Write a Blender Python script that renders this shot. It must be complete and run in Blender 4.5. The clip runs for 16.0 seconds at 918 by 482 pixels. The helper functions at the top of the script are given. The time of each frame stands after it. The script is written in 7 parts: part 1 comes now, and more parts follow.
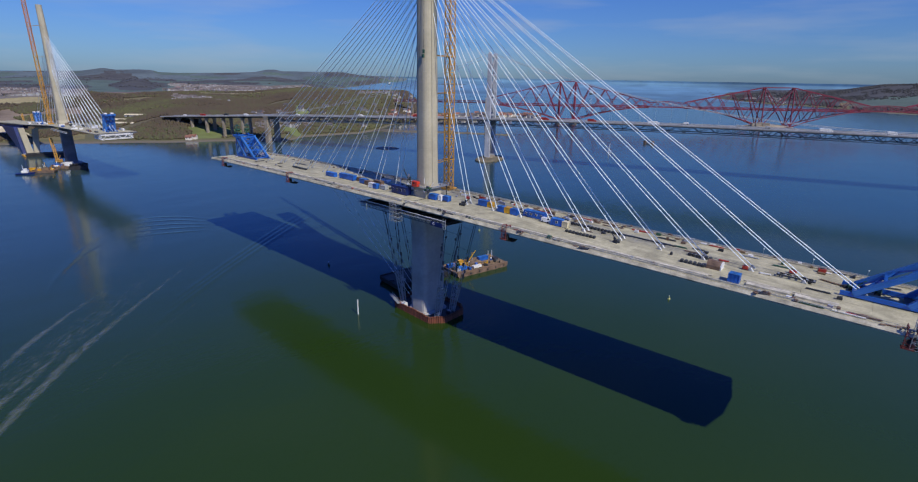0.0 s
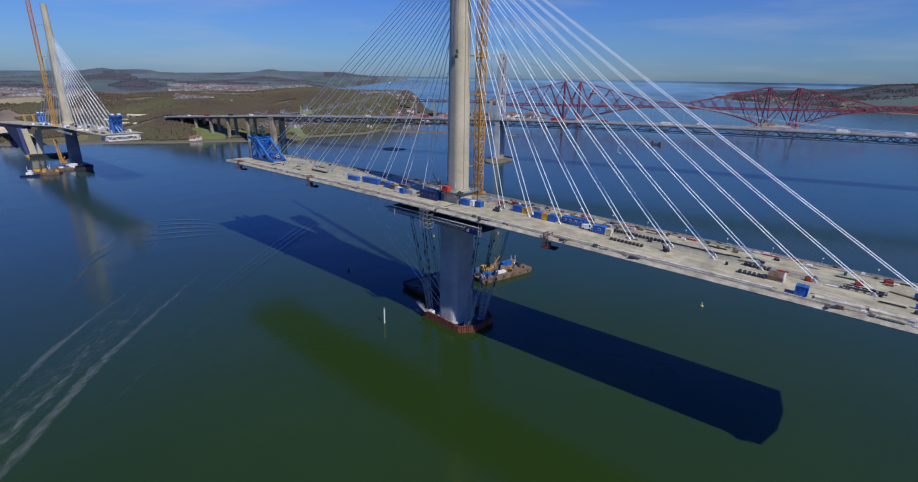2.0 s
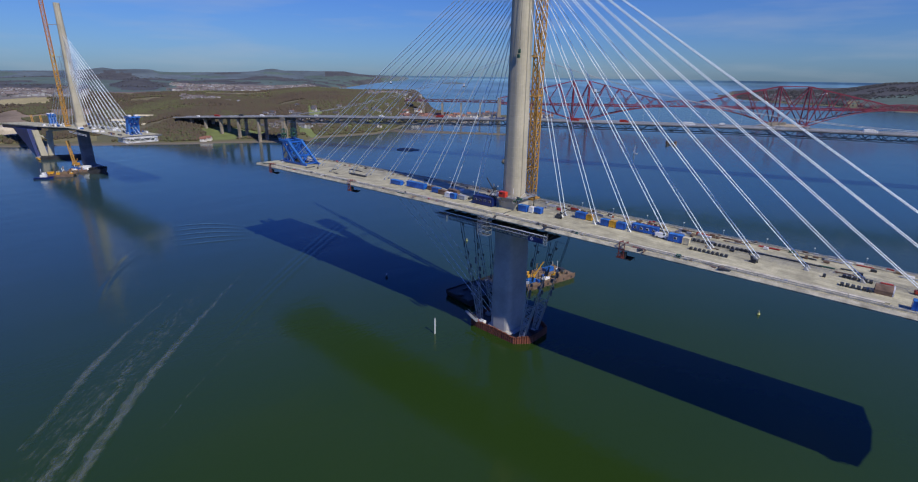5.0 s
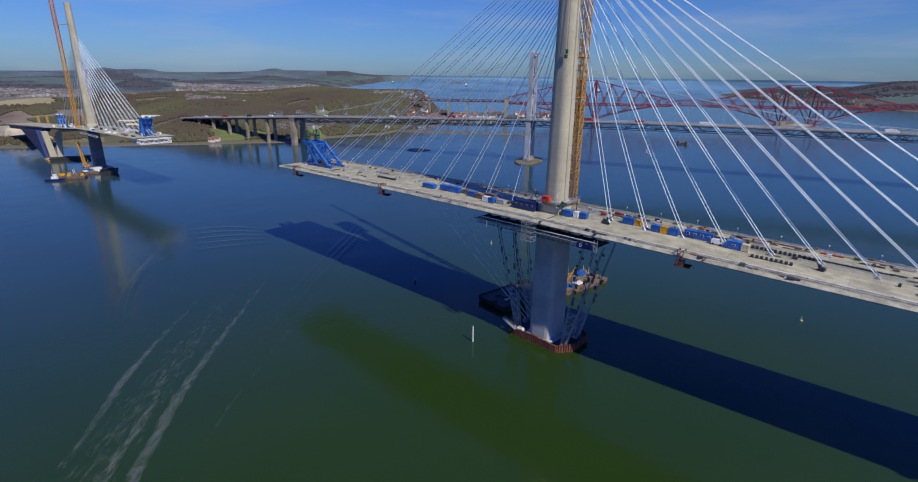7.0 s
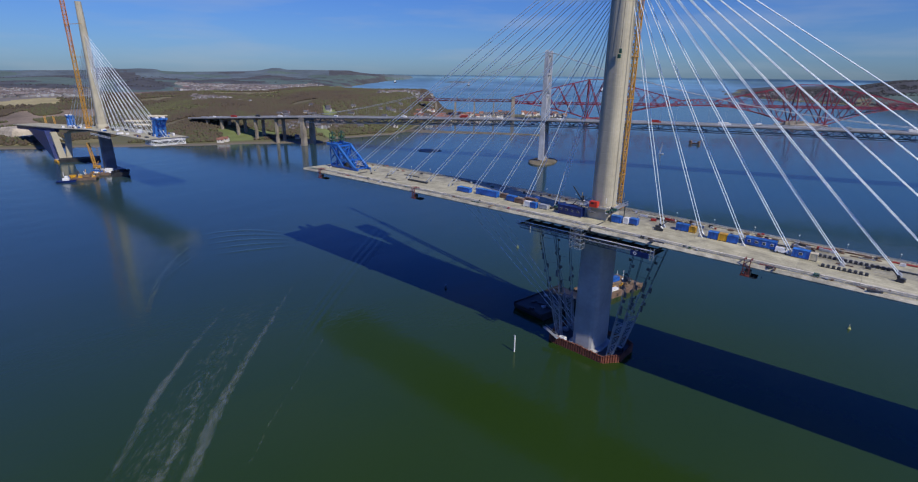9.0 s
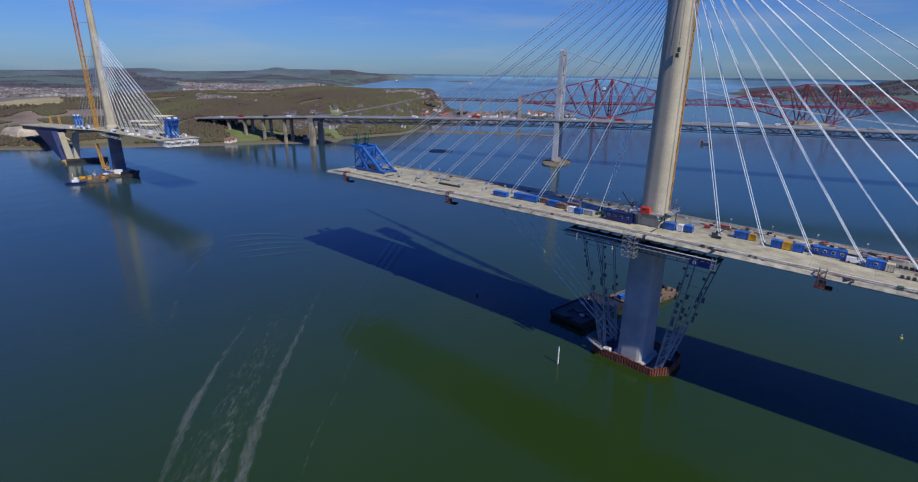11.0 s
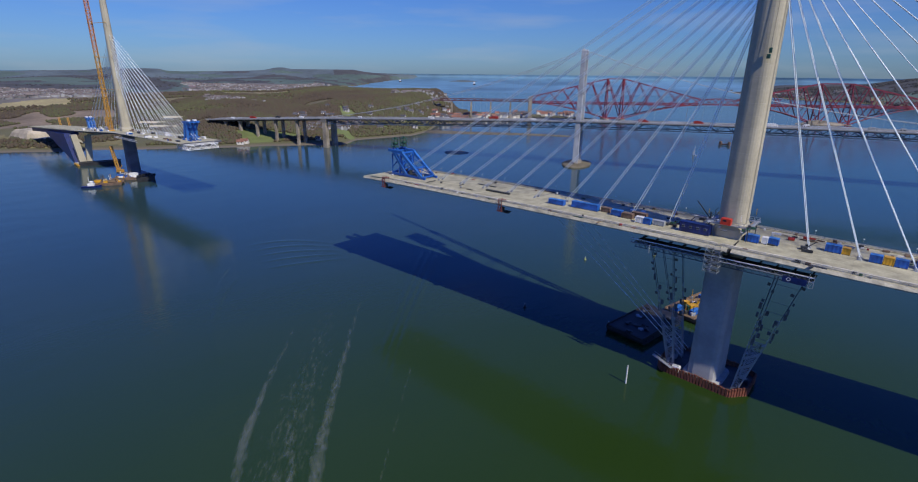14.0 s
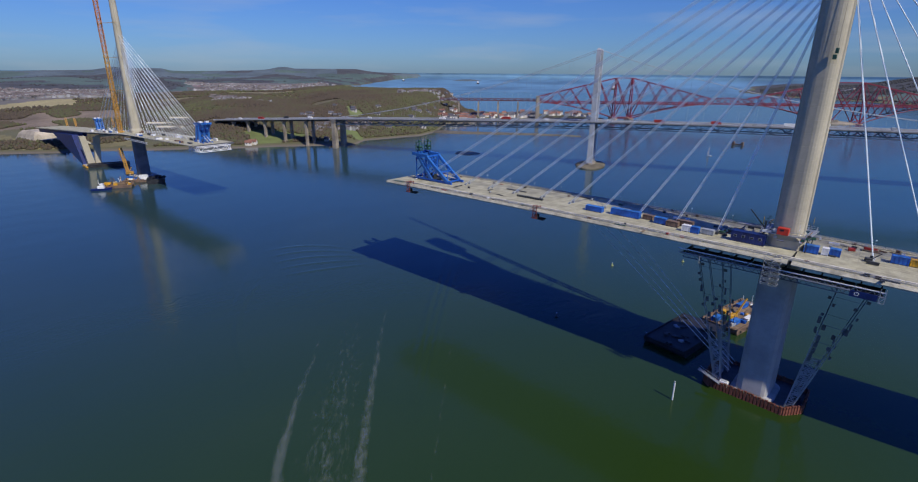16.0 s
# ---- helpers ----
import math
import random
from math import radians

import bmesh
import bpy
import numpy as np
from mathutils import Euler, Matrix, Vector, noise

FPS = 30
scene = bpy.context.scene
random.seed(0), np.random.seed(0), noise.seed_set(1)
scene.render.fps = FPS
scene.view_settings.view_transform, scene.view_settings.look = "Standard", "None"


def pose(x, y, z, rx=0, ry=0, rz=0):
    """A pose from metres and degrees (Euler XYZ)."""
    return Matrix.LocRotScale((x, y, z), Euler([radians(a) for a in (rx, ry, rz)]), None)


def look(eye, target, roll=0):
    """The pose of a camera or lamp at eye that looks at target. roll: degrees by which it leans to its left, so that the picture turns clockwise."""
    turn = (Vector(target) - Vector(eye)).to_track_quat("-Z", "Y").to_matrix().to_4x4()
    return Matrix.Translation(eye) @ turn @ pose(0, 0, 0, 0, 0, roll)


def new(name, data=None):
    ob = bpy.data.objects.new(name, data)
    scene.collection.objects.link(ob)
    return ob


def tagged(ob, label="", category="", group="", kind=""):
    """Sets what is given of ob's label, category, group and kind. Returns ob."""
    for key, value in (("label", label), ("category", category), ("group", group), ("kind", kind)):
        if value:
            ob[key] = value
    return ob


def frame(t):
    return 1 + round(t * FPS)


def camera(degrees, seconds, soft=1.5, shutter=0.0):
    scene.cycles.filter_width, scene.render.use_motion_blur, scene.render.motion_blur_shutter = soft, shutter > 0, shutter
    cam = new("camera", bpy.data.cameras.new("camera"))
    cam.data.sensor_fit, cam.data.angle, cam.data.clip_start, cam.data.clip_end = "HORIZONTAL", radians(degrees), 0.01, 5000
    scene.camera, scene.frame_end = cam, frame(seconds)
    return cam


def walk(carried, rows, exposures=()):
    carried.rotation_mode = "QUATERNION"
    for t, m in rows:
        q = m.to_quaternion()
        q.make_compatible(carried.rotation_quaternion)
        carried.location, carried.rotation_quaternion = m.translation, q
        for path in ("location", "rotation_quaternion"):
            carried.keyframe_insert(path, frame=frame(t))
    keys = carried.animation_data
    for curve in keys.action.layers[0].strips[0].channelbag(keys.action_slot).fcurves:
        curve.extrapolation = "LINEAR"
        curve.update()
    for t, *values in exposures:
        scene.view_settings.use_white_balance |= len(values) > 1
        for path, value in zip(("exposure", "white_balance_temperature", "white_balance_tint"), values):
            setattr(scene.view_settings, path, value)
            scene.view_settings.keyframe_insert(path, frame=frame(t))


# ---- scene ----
cam = camera(83.72, 16.0, soft=1.15)
PATH = [
    (0, 169.26, -164.53, 112.32, 72.206, -0.901, 42.426),
    (0.5, 165.00, -165.30, 112.41, 72.203, -0.909, 42.379),
    (1, 160.86, -166.08, 112.46, 72.197, -0.915, 42.327),
    (1.5, 156.69, -167.05, 112.54, 72.191, -0.914, 42.283),
    (2, 152.49, -168.22, 112.59, 72.183, -0.908, 42.251),
    (2.5, 148.34, -169.55, 112.65, 72.177, -0.897, 42.224),
    (3, 144.22, -171.04, 112.66, 72.163, -0.884, 42.202),
    (3.5, 140.06, -172.65, 112.69, 72.146, -0.871, 42.181),
    (4, 135.84, -174.25, 112.76, 72.128, -0.855, 42.155),
    (6.5, 114.53, -182.15, 113.20, 72.043, -0.740, 42.092),
    (7, 110.09, -183.73, 113.32, 72.025, -0.718, 42.103),
    (7.5, 105.60, -185.24, 113.40, 72.001, -0.701, 42.114),
    (8, 101.03, -186.66, 113.47, 71.978, -0.688, 42.121),
    (8.5, 96.31, -187.99, 113.58, 71.965, -0.676, 42.131),
    (9, 91.54, -189.25, 113.60, 71.950, -0.668, 42.136),
    (11.5, 67.66, -194.60, 113.65, 71.886, -0.653, 42.102),
    (12, 63.04, -195.61, 113.72, 71.880, -0.644, 42.096),
    (12.5, 58.62, -196.72, 113.81, 71.877, -0.625, 42.100),
    (13, 54.41, -197.90, 113.93, 71.869, -0.601, 42.112),
    (13.5, 50.22, -198.99, 114.13, 71.856, -0.576, 42.135),
    (14, 46.00, -199.87, 114.38, 71.840, -0.553, 42.172),
    (14.5, 41.74, -200.59, 114.53, 71.818, -0.525, 42.220),
    (15, 37.56, -201.10, 114.72, 71.792, -0.497, 42.265),
    (15.5, 33.48, -201.44, 114.97, 71.767, -0.470, 42.312),
    (16, 29.38, -201.72, 115.25, 71.741, -0.441, 42.367),
]
walk(cam, [(t, pose(x, y, z, rx, ry, rz)) for t, x, y, z, rx, ry, rz in PATH])

# ---- light ----
SUN_WAY = Vector((-0.94, 0.198, -1.0)).normalized()      # the way the sunlight travels
ELEV = math.asin(-SUN_WAY.z)
AZIM = math.atan2(-SUN_WAY.x, -SUN_WAY.y)
world = bpy.data.worlds.new("sky")
scene.world = world
world.use_nodes = True
wn, wl = world.node_tree.nodes, world.node_tree.links
bg = wn["Background"]
sky = wn.new("ShaderNodeTexSky")
sky.sky_type, sky.sun_disc = "NISHITA", False
sky.sun_elevation, sky.sun_rotation = ELEV, AZIM
sky.air_density, sky.dust_density, sky.ozone_density, sky.altitude = 1.0, 0.4, 2.5, 100
# a clear spring sky: paler low down, deepening evenly to the zenith, with a few thin high clouds
way = wn.new("ShaderNodeTexCoord")
parts = wn.new("ShaderNodeSeparateXYZ")
wl.new(way.outputs["Generated"], parts.inputs[0])
height = wn.new("ShaderNodeMapRange")
height.inputs[1].default_value, height.inputs[2].default_value = 0.0, 0.55
wl.new(parts.outputs[2], height.inputs[0])
hue = wn.new("ShaderNodeMixRGB")
hue.inputs[1].default_value, hue.inputs[2].default_value = (0.375, 0.605, 1.08, 1), (0.215, 0.58, 1.76, 1)
wl.new(height.outputs[0], hue.inputs[0])
tint = wn.new("ShaderNodeMixRGB")
tint.blend_type, tint.inputs[0].default_value = "MULTIPLY", 1.0
deep, overhead = wn.new("ShaderNodeMixRGB"), wn.new("ShaderNodeMapRange")
overhead.inputs[1].default_value, overhead.inputs[2].default_value = 0.17, 0.45
deep.inputs[2].default_value = (0.115, 0.45, 1.78, 1)
wl.new(parts.outputs[2], overhead.inputs[0]), wl.new(overhead.outputs[0], deep.inputs[0]), wl.new(hue.outputs[0], deep.inputs[1])
wl.new(sky.outputs[0], tint.inputs[1]), wl.new(deep.outputs[0], tint.inputs[2])
stretch = wn.new("ShaderNodeMapping")
stretch.inputs["Scale"].default_value = (2.2, 2.2, 16)
wl.new(way.outputs["Generated"], stretch.inputs["Vector"])
cirrus = wn.new("ShaderNodeTexNoise")
cirrus.inputs["Scale"].default_value, cirrus.inputs["Detail"].default_value = 1.6, 6
wl.new(stretch.outputs[0], cirrus.inputs["Vector"])
thin = wn.new("ShaderNodeMapRange")
thin.inputs[1].default_value, thin.inputs[2].default_value, thin.inputs[4].default_value = 0.50, 0.78, 0.36
wl.new(cirrus.outputs["Fac"], thin.inputs[0])
clouds = wn.new("ShaderNodeMixRGB")
clouds.inputs[2].default_value = (5.2, 5.8, 6.6, 1)
wl.new(thin.outputs[0], clouds.inputs[0]), wl.new(tint.outputs[0], clouds.inputs[1]), wl.new(clouds.outputs[0], bg.inputs[0])
bg.inputs[1].default_value = 0.078
lamp = bpy.data.lights.new("sun", "SUN")
lamp.energy, lamp.angle, lamp.color = 3.9, radians(0.55), (1.0, 0.93, 0.80)
sun = new("sun", lamp)
sun.matrix_basis = look(-SUN_WAY * 400, (0, 0, 0))
scene.view_settings.exposure = 0.0

# ---- materials ----


def mat(name, col, rough=0.7, metal=0.0, vary=0.25, scale=0.5, bump=0.15, fine=6.0, col2=None, coords="Object", rand=0.0, grit=0.35, streak=0.0):
    """A surface with two scales of variation: broad stains and fine grain."""
    m = bpy.data.materials.new(name)
    m.use_nodes = True
    n, l = m.node_tree.nodes, m.node_tree.links
    b = n["Principled BSDF"]
    b.inputs["Roughness"].default_value, b.inputs["Metallic"].default_value = rough, metal
    if coords == "World":
        src = n.new("ShaderNodeNewGeometry").outputs["Position"]
    else:
        src = n.new("ShaderNodeTexCoord").outputs["Object"]
    big, small = n.new("ShaderNodeTexNoise"), n.new("ShaderNodeTexNoise")
    big.inputs["Scale"].default_value, small.inputs["Scale"].default_value = scale, scale * fine
    big.inputs["Detail"].default_value, small.inputs["Detail"].default_value = 5, 3
    l.new(src, big.inputs["Vector"]), l.new(src, small.inputs["Vector"])
    ramp = n.new("ShaderNodeMixRGB")
    dark = col2 or tuple(c * (1 - vary * 1.6) for c in col)
    lite = tuple(min(1, c * (1 + vary * 0.5)) for c in col)
    ramp.inputs[1].default_value, ramp.inputs[2].default_value = (*dark, 1), (*lite, 1)
    mr = n.new("ShaderNodeMapRange")
    mr.inputs[1].default_value, mr.inputs[2].default_value = 0.3, 0.62
    l.new(big.outputs["Fac"], mr.inputs[0]), l.new(mr.outputs[0], ramp.inputs[0])
    grain = n.new("ShaderNodeMixRGB")
    grain.blend_type, grain.inputs[0].default_value = "OVERLAY", grit
    l.new(ramp.outputs[0], grain.inputs[1]), l.new(small.outputs["Fac"], grain.inputs[2])
    out = grain.outputs[0]
    if streak:
        # wheel tracks, laitance and dirt drawn out along the length
        drawn, long_noise, streaked = n.new("ShaderNodeMapping"), n.new("ShaderNodeTexNoise"), n.new("ShaderNodeMixRGB")
        drawn.inputs["Scale"].default_value = (0.03, 0.8, 0.8)
        long_noise.inputs["Scale"].default_value, long_noise.inputs["Detail"].default_value, long_noise.inputs["Roughness"].default_value = 1.0, 6, 0.65
        streaked.blend_type, streaked.inputs[0].default_value = "OVERLAY", streak
        l.new(src, drawn.inputs["Vector"]), l.new(drawn.outputs[0], long_noise.inputs["Vector"])
        l.new(out, streaked.inputs[1]), l.new(long_noise.outputs["Fac"], streaked.inputs[2])
        out = streaked.outputs[0]
    if rand:
        oi = n.new("ShaderNodeObjectInfo")
        hs = n.new("ShaderNodeHueSaturation")
        rr = n.new("ShaderNodeMapRange")
        rr.inputs[3].default_value, rr.inputs[4].default_value = 1 - rand, 1 + rand
        l.new(oi.outputs["Random"], rr.inputs[0]), l.new(rr.outputs[0], hs.inputs["Value"])
        l.new(out, hs.inputs["Color"])
        out = hs.outputs[0]
    l.new(out, b.inputs["Base Color"])
    if bump:
        bp = n.new("ShaderNodeBump")
        bp.inputs["Strength"].default_value, bp.inputs["Distance"].default_value = bump, 0.05 / max(scale, 0.05)
        l.new(small.outputs["Fac"], bp.inputs["Height"]), l.new(bp.outputs[0], b.inputs["Normal"])
    return m


CONCRETE = mat("tower_concrete", (0.455, 0.415, 0.305), 0.85, vary=0.10, scale=0.09, fine=9, bump=0.05, grit=0.14)
CONCRETE_LOW = mat("pier_concrete", (0.41, 0.40, 0.375), 0.85, vary=0.18, scale=0.07, fine=9, bump=0.05, grit=0.15)
# darker copy of the pier concrete, with shade put into the colour
SHADED_CONCRETE = mat("shaded_concrete", (0.13, 0.14, 0.16), 0.6, vary=0.25, scale=0.1, fine=9, bump=0.1)
SLAB = mat("deck_slab_concrete", (0.40, 0.375, 0.250), 0.9, vary=0.2, scale=0.22, fine=9, bump=0.15, coords="World", rand=0.04, streak=0.55)
SLAB_EDGE = mat("deck_edge_concrete", (0.45, 0.42, 0.315), 0.85, vary=0.25, scale=0.35, coords="World", streak=0.5)
STRIP = mat("white_precast", (0.54, 0.51, 0.405), 0.8, vary=0.3, scale=0.3, coords="World")
GIRDER = mat("girder_steel", (0.10, 0.105, 0.115), 0.5, metal=0.0, vary=0.25, scale=0.2)
CABLE = mat("cable_sheath", (0.80, 0.88, 0.90), 0.4, vary=0.04, scale=0.1, bump=0, grit=0.05)
# lighter blue; on cabin roofs and raking stays it paints in sunlight
BLUE_LIGHT = mat("light_and_sunlit_blue", (0.035, 0.17, 0.50), 0.45, vary=0.3, scale=0.5, bump=0.05, rand=0.2)
BLUE = mat("blue_paint", (0.014, 0.105, 0.42), 0.42, vary=0.3, scale=0.4, bump=0.05, rand=0.15)
BLUE_DARK = mat("dark_blue_paint", (0.006, 0.02, 0.12), 0.45, vary=0.3, scale=0.4, bump=0.05)
ORANGE = mat("orange_paint", (0.60, 0.045, 0.02), 0.5, vary=0.2, scale=0.4)
CRADLE_RED = mat("dull_red_paint", (0.16, 0.042, 0.036), 0.6, vary=0.3, scale=0.6)
RED = mat("red_paint", (0.36, 0.03, 0.02), 0.5, vary=0.3, scale=0.4)
YELLOW = mat("yellow_paint", (0.62, 0.33, 0.02), 0.5, vary=0.25, scale=0.3)
BUOY = mat("faded_buoy_yellow", (0.42, 0.42, 0.16), 0.6, vary=0.25, scale=0.6)
CRANE = mat("crane_yellow", (0.55, 0.29, 0.05), 0.5, vary=0.2, scale=0.1)
CRANE_UP = mat("crane_orange", (0.52, 0.20, 0.07), 0.5, vary=0.2, scale=0.1)
WHITE = mat("white_paint", (0.75, 0.75, 0.72), 0.5, vary=0.12, scale=0.5)
GREY = mat("grey_paint", (0.34, 0.36, 0.37), 0.5, vary=0.2, scale=0.4)
GALV = mat("galvanised_steel", (0.36, 0.38, 0.39), 0.45, metal=0.3, vary=0.2, scale=0.5)
DARK = mat("dark_steel", (0.035, 0.04, 0.045), 0.55, vary=0.3, scale=0.5)
BLACK = mat("black_hull", (0.018, 0.019, 0.022), 0.6, vary=0.4, scale=0.25)
RUST = mat("sheet_pile_rust", (0.22, 0.07, 0.04), 0.85, vary=0.4, scale=0.5, rand=0.2)
WOOD = mat("timber_deck", (0.21, 0.145, 0.085), 0.8, vary=0.3, scale=0.4)
BROWN = mat("brown_rusty_box", (0.17, 0.11, 0.075), 0.8, vary=0.35, scale=0.4)
CREAM = mat("cream_paint", (0.62, 0.55, 0.36), 0.6, vary=0.2, scale=0.4)
GLASS = mat("window_glass", (0.02, 0.03, 0.04), 0.08, vary=0.1, scale=0.5, bump=0)
GREEN = mat("machine_green", (0.03, 0.10, 0.06), 0.5, vary=0.3, scale=0.4)
OXIDE_DARK = mat("weathered_oxide_steel", (0.115, 0.045, 0.060), 0.7, vary=0.25, scale=0.05, coords="World")
OXIDE = mat("red_oxide_steel", (0.215, 0.025, 0.046), 0.55, vary=0.3, scale=0.05, coords="World")
ROADSTEEL = mat("road_bridge_grey", (0.40, 0.42, 0.44), 0.55, vary=0.2, scale=0.05, coords="World")
TRUSS = mat("truss_grey_blue", (0.055, 0.085, 0.135), 0.55, vary=0.25, scale=0.05, coords="World")
ASPHALT = mat("asphalt", (0.22, 0.22, 0.21), 0.9, vary=0.2, scale=0.05, coords="World")
SHINGLE = mat("shingle", (0.15, 0.13, 0.085), 0.95, vary=0.35, scale=0.08, coords="World")
STONE = mat("pier_stone", (0.30, 0.26, 0.20), 0.9, vary=0.25, scale=0.1, coords="World")
HOUSE_WHITE = mat("house_render", (0.72, 0.68, 0.60), 0.9, vary=0.15, scale=0.2, rand=0.2)
FAR_WALL = mat("far_walls", (0.34, 0.34, 0.33), 0.9, vary=0.5, scale=0.012, fine=9, bump=0, coords="World")
HOUSE_GREY = mat("grey_harling", (0.40, 0.38, 0.34), 0.9, vary=0.2, scale=0.2, rand=0.35)
HOUSE_ROOF = mat("house_roof", (0.22, 0.105, 0.075), 0.9, vary=0.3, scale=0.3, rand=0.4)
FAR_ROOF = mat("far_roofs", (0.16, 0.135, 0.125), 0.9, vary=0.4, scale=0.02, coords="World")
SLATE = mat("slate_roof", (0.10, 0.10, 0.11), 0.8, vary=0.3, scale=0.3, rand=0.3)
BARK = mat("bark", (0.07, 0.05, 0.035), 0.9, scale=1)
FOAM_WHITE = (0.75, 0.78, 0.8)


def leaf_material():
    """Bare and budding woods: each crown its own shade, within stands that differ."""
    m = bpy.data.materials.new("spring_woodland")
    m.use_nodes = True
    n, l = m.node_tree.nodes, m.node_tree.links
    b = n["Principled BSDF"]
    b.inputs["Roughness"].default_value = 0.95
    g = n.new("ShaderNodeNewGeometry")
    stand = n.new("ShaderNodeTexNoise")
    stand.inputs["Scale"].default_value, stand.inputs["Detail"].default_value = 0.006, 4
    l.new(g.outputs["Position"], stand.inputs["Vector"])
    mixed = n.new("ShaderNodeMath")
    mixed.operation = "MULTIPLY_ADD"
    mixed.inputs[1].default_value = 0.30
    l.new(g.outputs["Random Per Island"], mixed.inputs[0]), l.new(stand.outputs["Fac"], mixed.inputs[2])
    cr = n.new("ShaderNodeValToRGB")
    e = cr.color_ramp.elements
    e[0].position, e[0].color = 0.40, (0.060, 0.046, 0.032, 1)
    e[1].position, e[1].color = 0.86, (0.108, 0.112, 0.042, 1)
    for p, c in ((0.55, (0.092, 0.068, 0.043)), (0.66, (0.078, 0.066, 0.037)), (0.76, (0.080, 0.088, 0.036))):
        cr.color_ramp.elements.new(p).color = (*c, 1)
    l.new(mixed.outputs[0], cr.inputs[0])
    l.new(cr.outputs[0], b.inputs["Base Color"])
    return m


WOODLAND = leaf_material()


def land_material():
    """Fields, heath and woods, mixed by noise at field size."""
    m = bpy.data.materials.new("countryside")
    m.use_nodes = True
    n, l = m.node_tree.nodes, m.node_tree.links
    b = n["Principled BSDF"]
    b.inputs["Roughness"].default_value = 0.95
    g = n.new("ShaderNodeNewGeometry")
    vor = n.new("ShaderNodeTexVoronoi")
    vor.inputs["Scale"].default_value = 0.0042
    no = n.new("ShaderNodeTexNoise")
    no.inputs["Scale"].default_value, no.inputs["Detail"].default_value = 0.004, 8
    no2 = n.new("ShaderNodeTexNoise")
    no2.inputs["Scale"].default_value, no2.inputs["Detail"].default_value = 0.05, 6
    for x in (vor, no, no2):
        l.new(g.outputs["Position"], x.inputs["Vector"])
    cr = n.new("ShaderNodeValToRGB")
    cr.color_ramp.interpolation = "CONSTANT"
    e = cr.color_ramp.elements
    e[0].position, e[0].color = 0.0, (0.135, 0.115, 0.060, 1)
    e[1].position, e[1].color = 0.3, (0.13, 0.16, 0.055, 1)
    for p, c in ((0.5, (0.27, 0.23, 0.12)), (0.62, (0.13, 0.105, 0.065)), (0.8, (0.16, 0.19, 0.07))):
        cr.color_ramp.elements.new(p).color = (*c, 1)
    sep = n.new("ShaderNodeSeparateColor")
    l.new(vor.outputs["Color"], sep.inputs[0]), l.new(sep.outputs[0], cr.inputs[0])
    mx = n.new("ShaderNodeMixRGB")
    mr = n.new("ShaderNodeMapRange")
    mr.inputs[1].default_value, mr.inputs[2].default_value = 0.44, 0.54
    l.new(no.outputs["Fac"], mr.inputs[0]), l.new(mr.outputs[0], mx.inputs[0])
    l.new(cr.outputs[0], mx.inputs[1])
    mx.inputs[2].default_value = (0.125, 0.108, 0.056, 1)
    ov = n.new("ShaderNodeMixRGB")
    ov.blend_type, ov.inputs[0].default_value = "OVERLAY", 0.6
    l.new(mx.outputs[0], ov.inputs[1]), l.new(no2.outputs["Fac"], ov.inputs[2])
    # shore rock and mud close to the water, by the height of the ground
    sx = n.new("ShaderNodeSeparateXYZ")
    l.new(g.outputs["Position"], sx.inputs[0])
    sh = n.new("ShaderNodeMapRange")
    sh.inputs[1].default_value, sh.inputs[2].default_value = 0.6, 2.2
    l.new(sx.outputs[2], sh.inputs[0])
    fin = n.new("ShaderNodeMixRGB")
    fin.inputs[1].default_value = (0.16, 0.135, 0.10, 1)
    gr = n.new("ShaderNodeMapRange")
    gr.inputs[1].default_value, gr.inputs[2].default_value = 7.0, 22.0
    turf = n.new("ShaderNodeMixRGB")
    turf.inputs[1].default_value = (0.112, 0.108, 0.050, 1)
    l.new(sx.outputs[2], gr.inputs[0]), l.new(gr.outputs[0], turf.inputs[0]), l.new(ov.outputs[0], turf.inputs[2])
    l.new(sh.outputs[0], fin.inputs[0]), l.new(turf.outputs[0], fin.inputs[2])
    l.new(fin.outputs[0], b.inputs["Base Color"])
    bp = n.new("ShaderNodeBump")
    bp.inputs["Strength"].default_value, bp.inputs["Distance"].default_value = 0.5, 6
    l.new(no2.outputs["Fac"], bp.inputs["Height"]), l.new(bp.outputs[0], b.inputs["Normal"])
    return m


LAND = land_material()


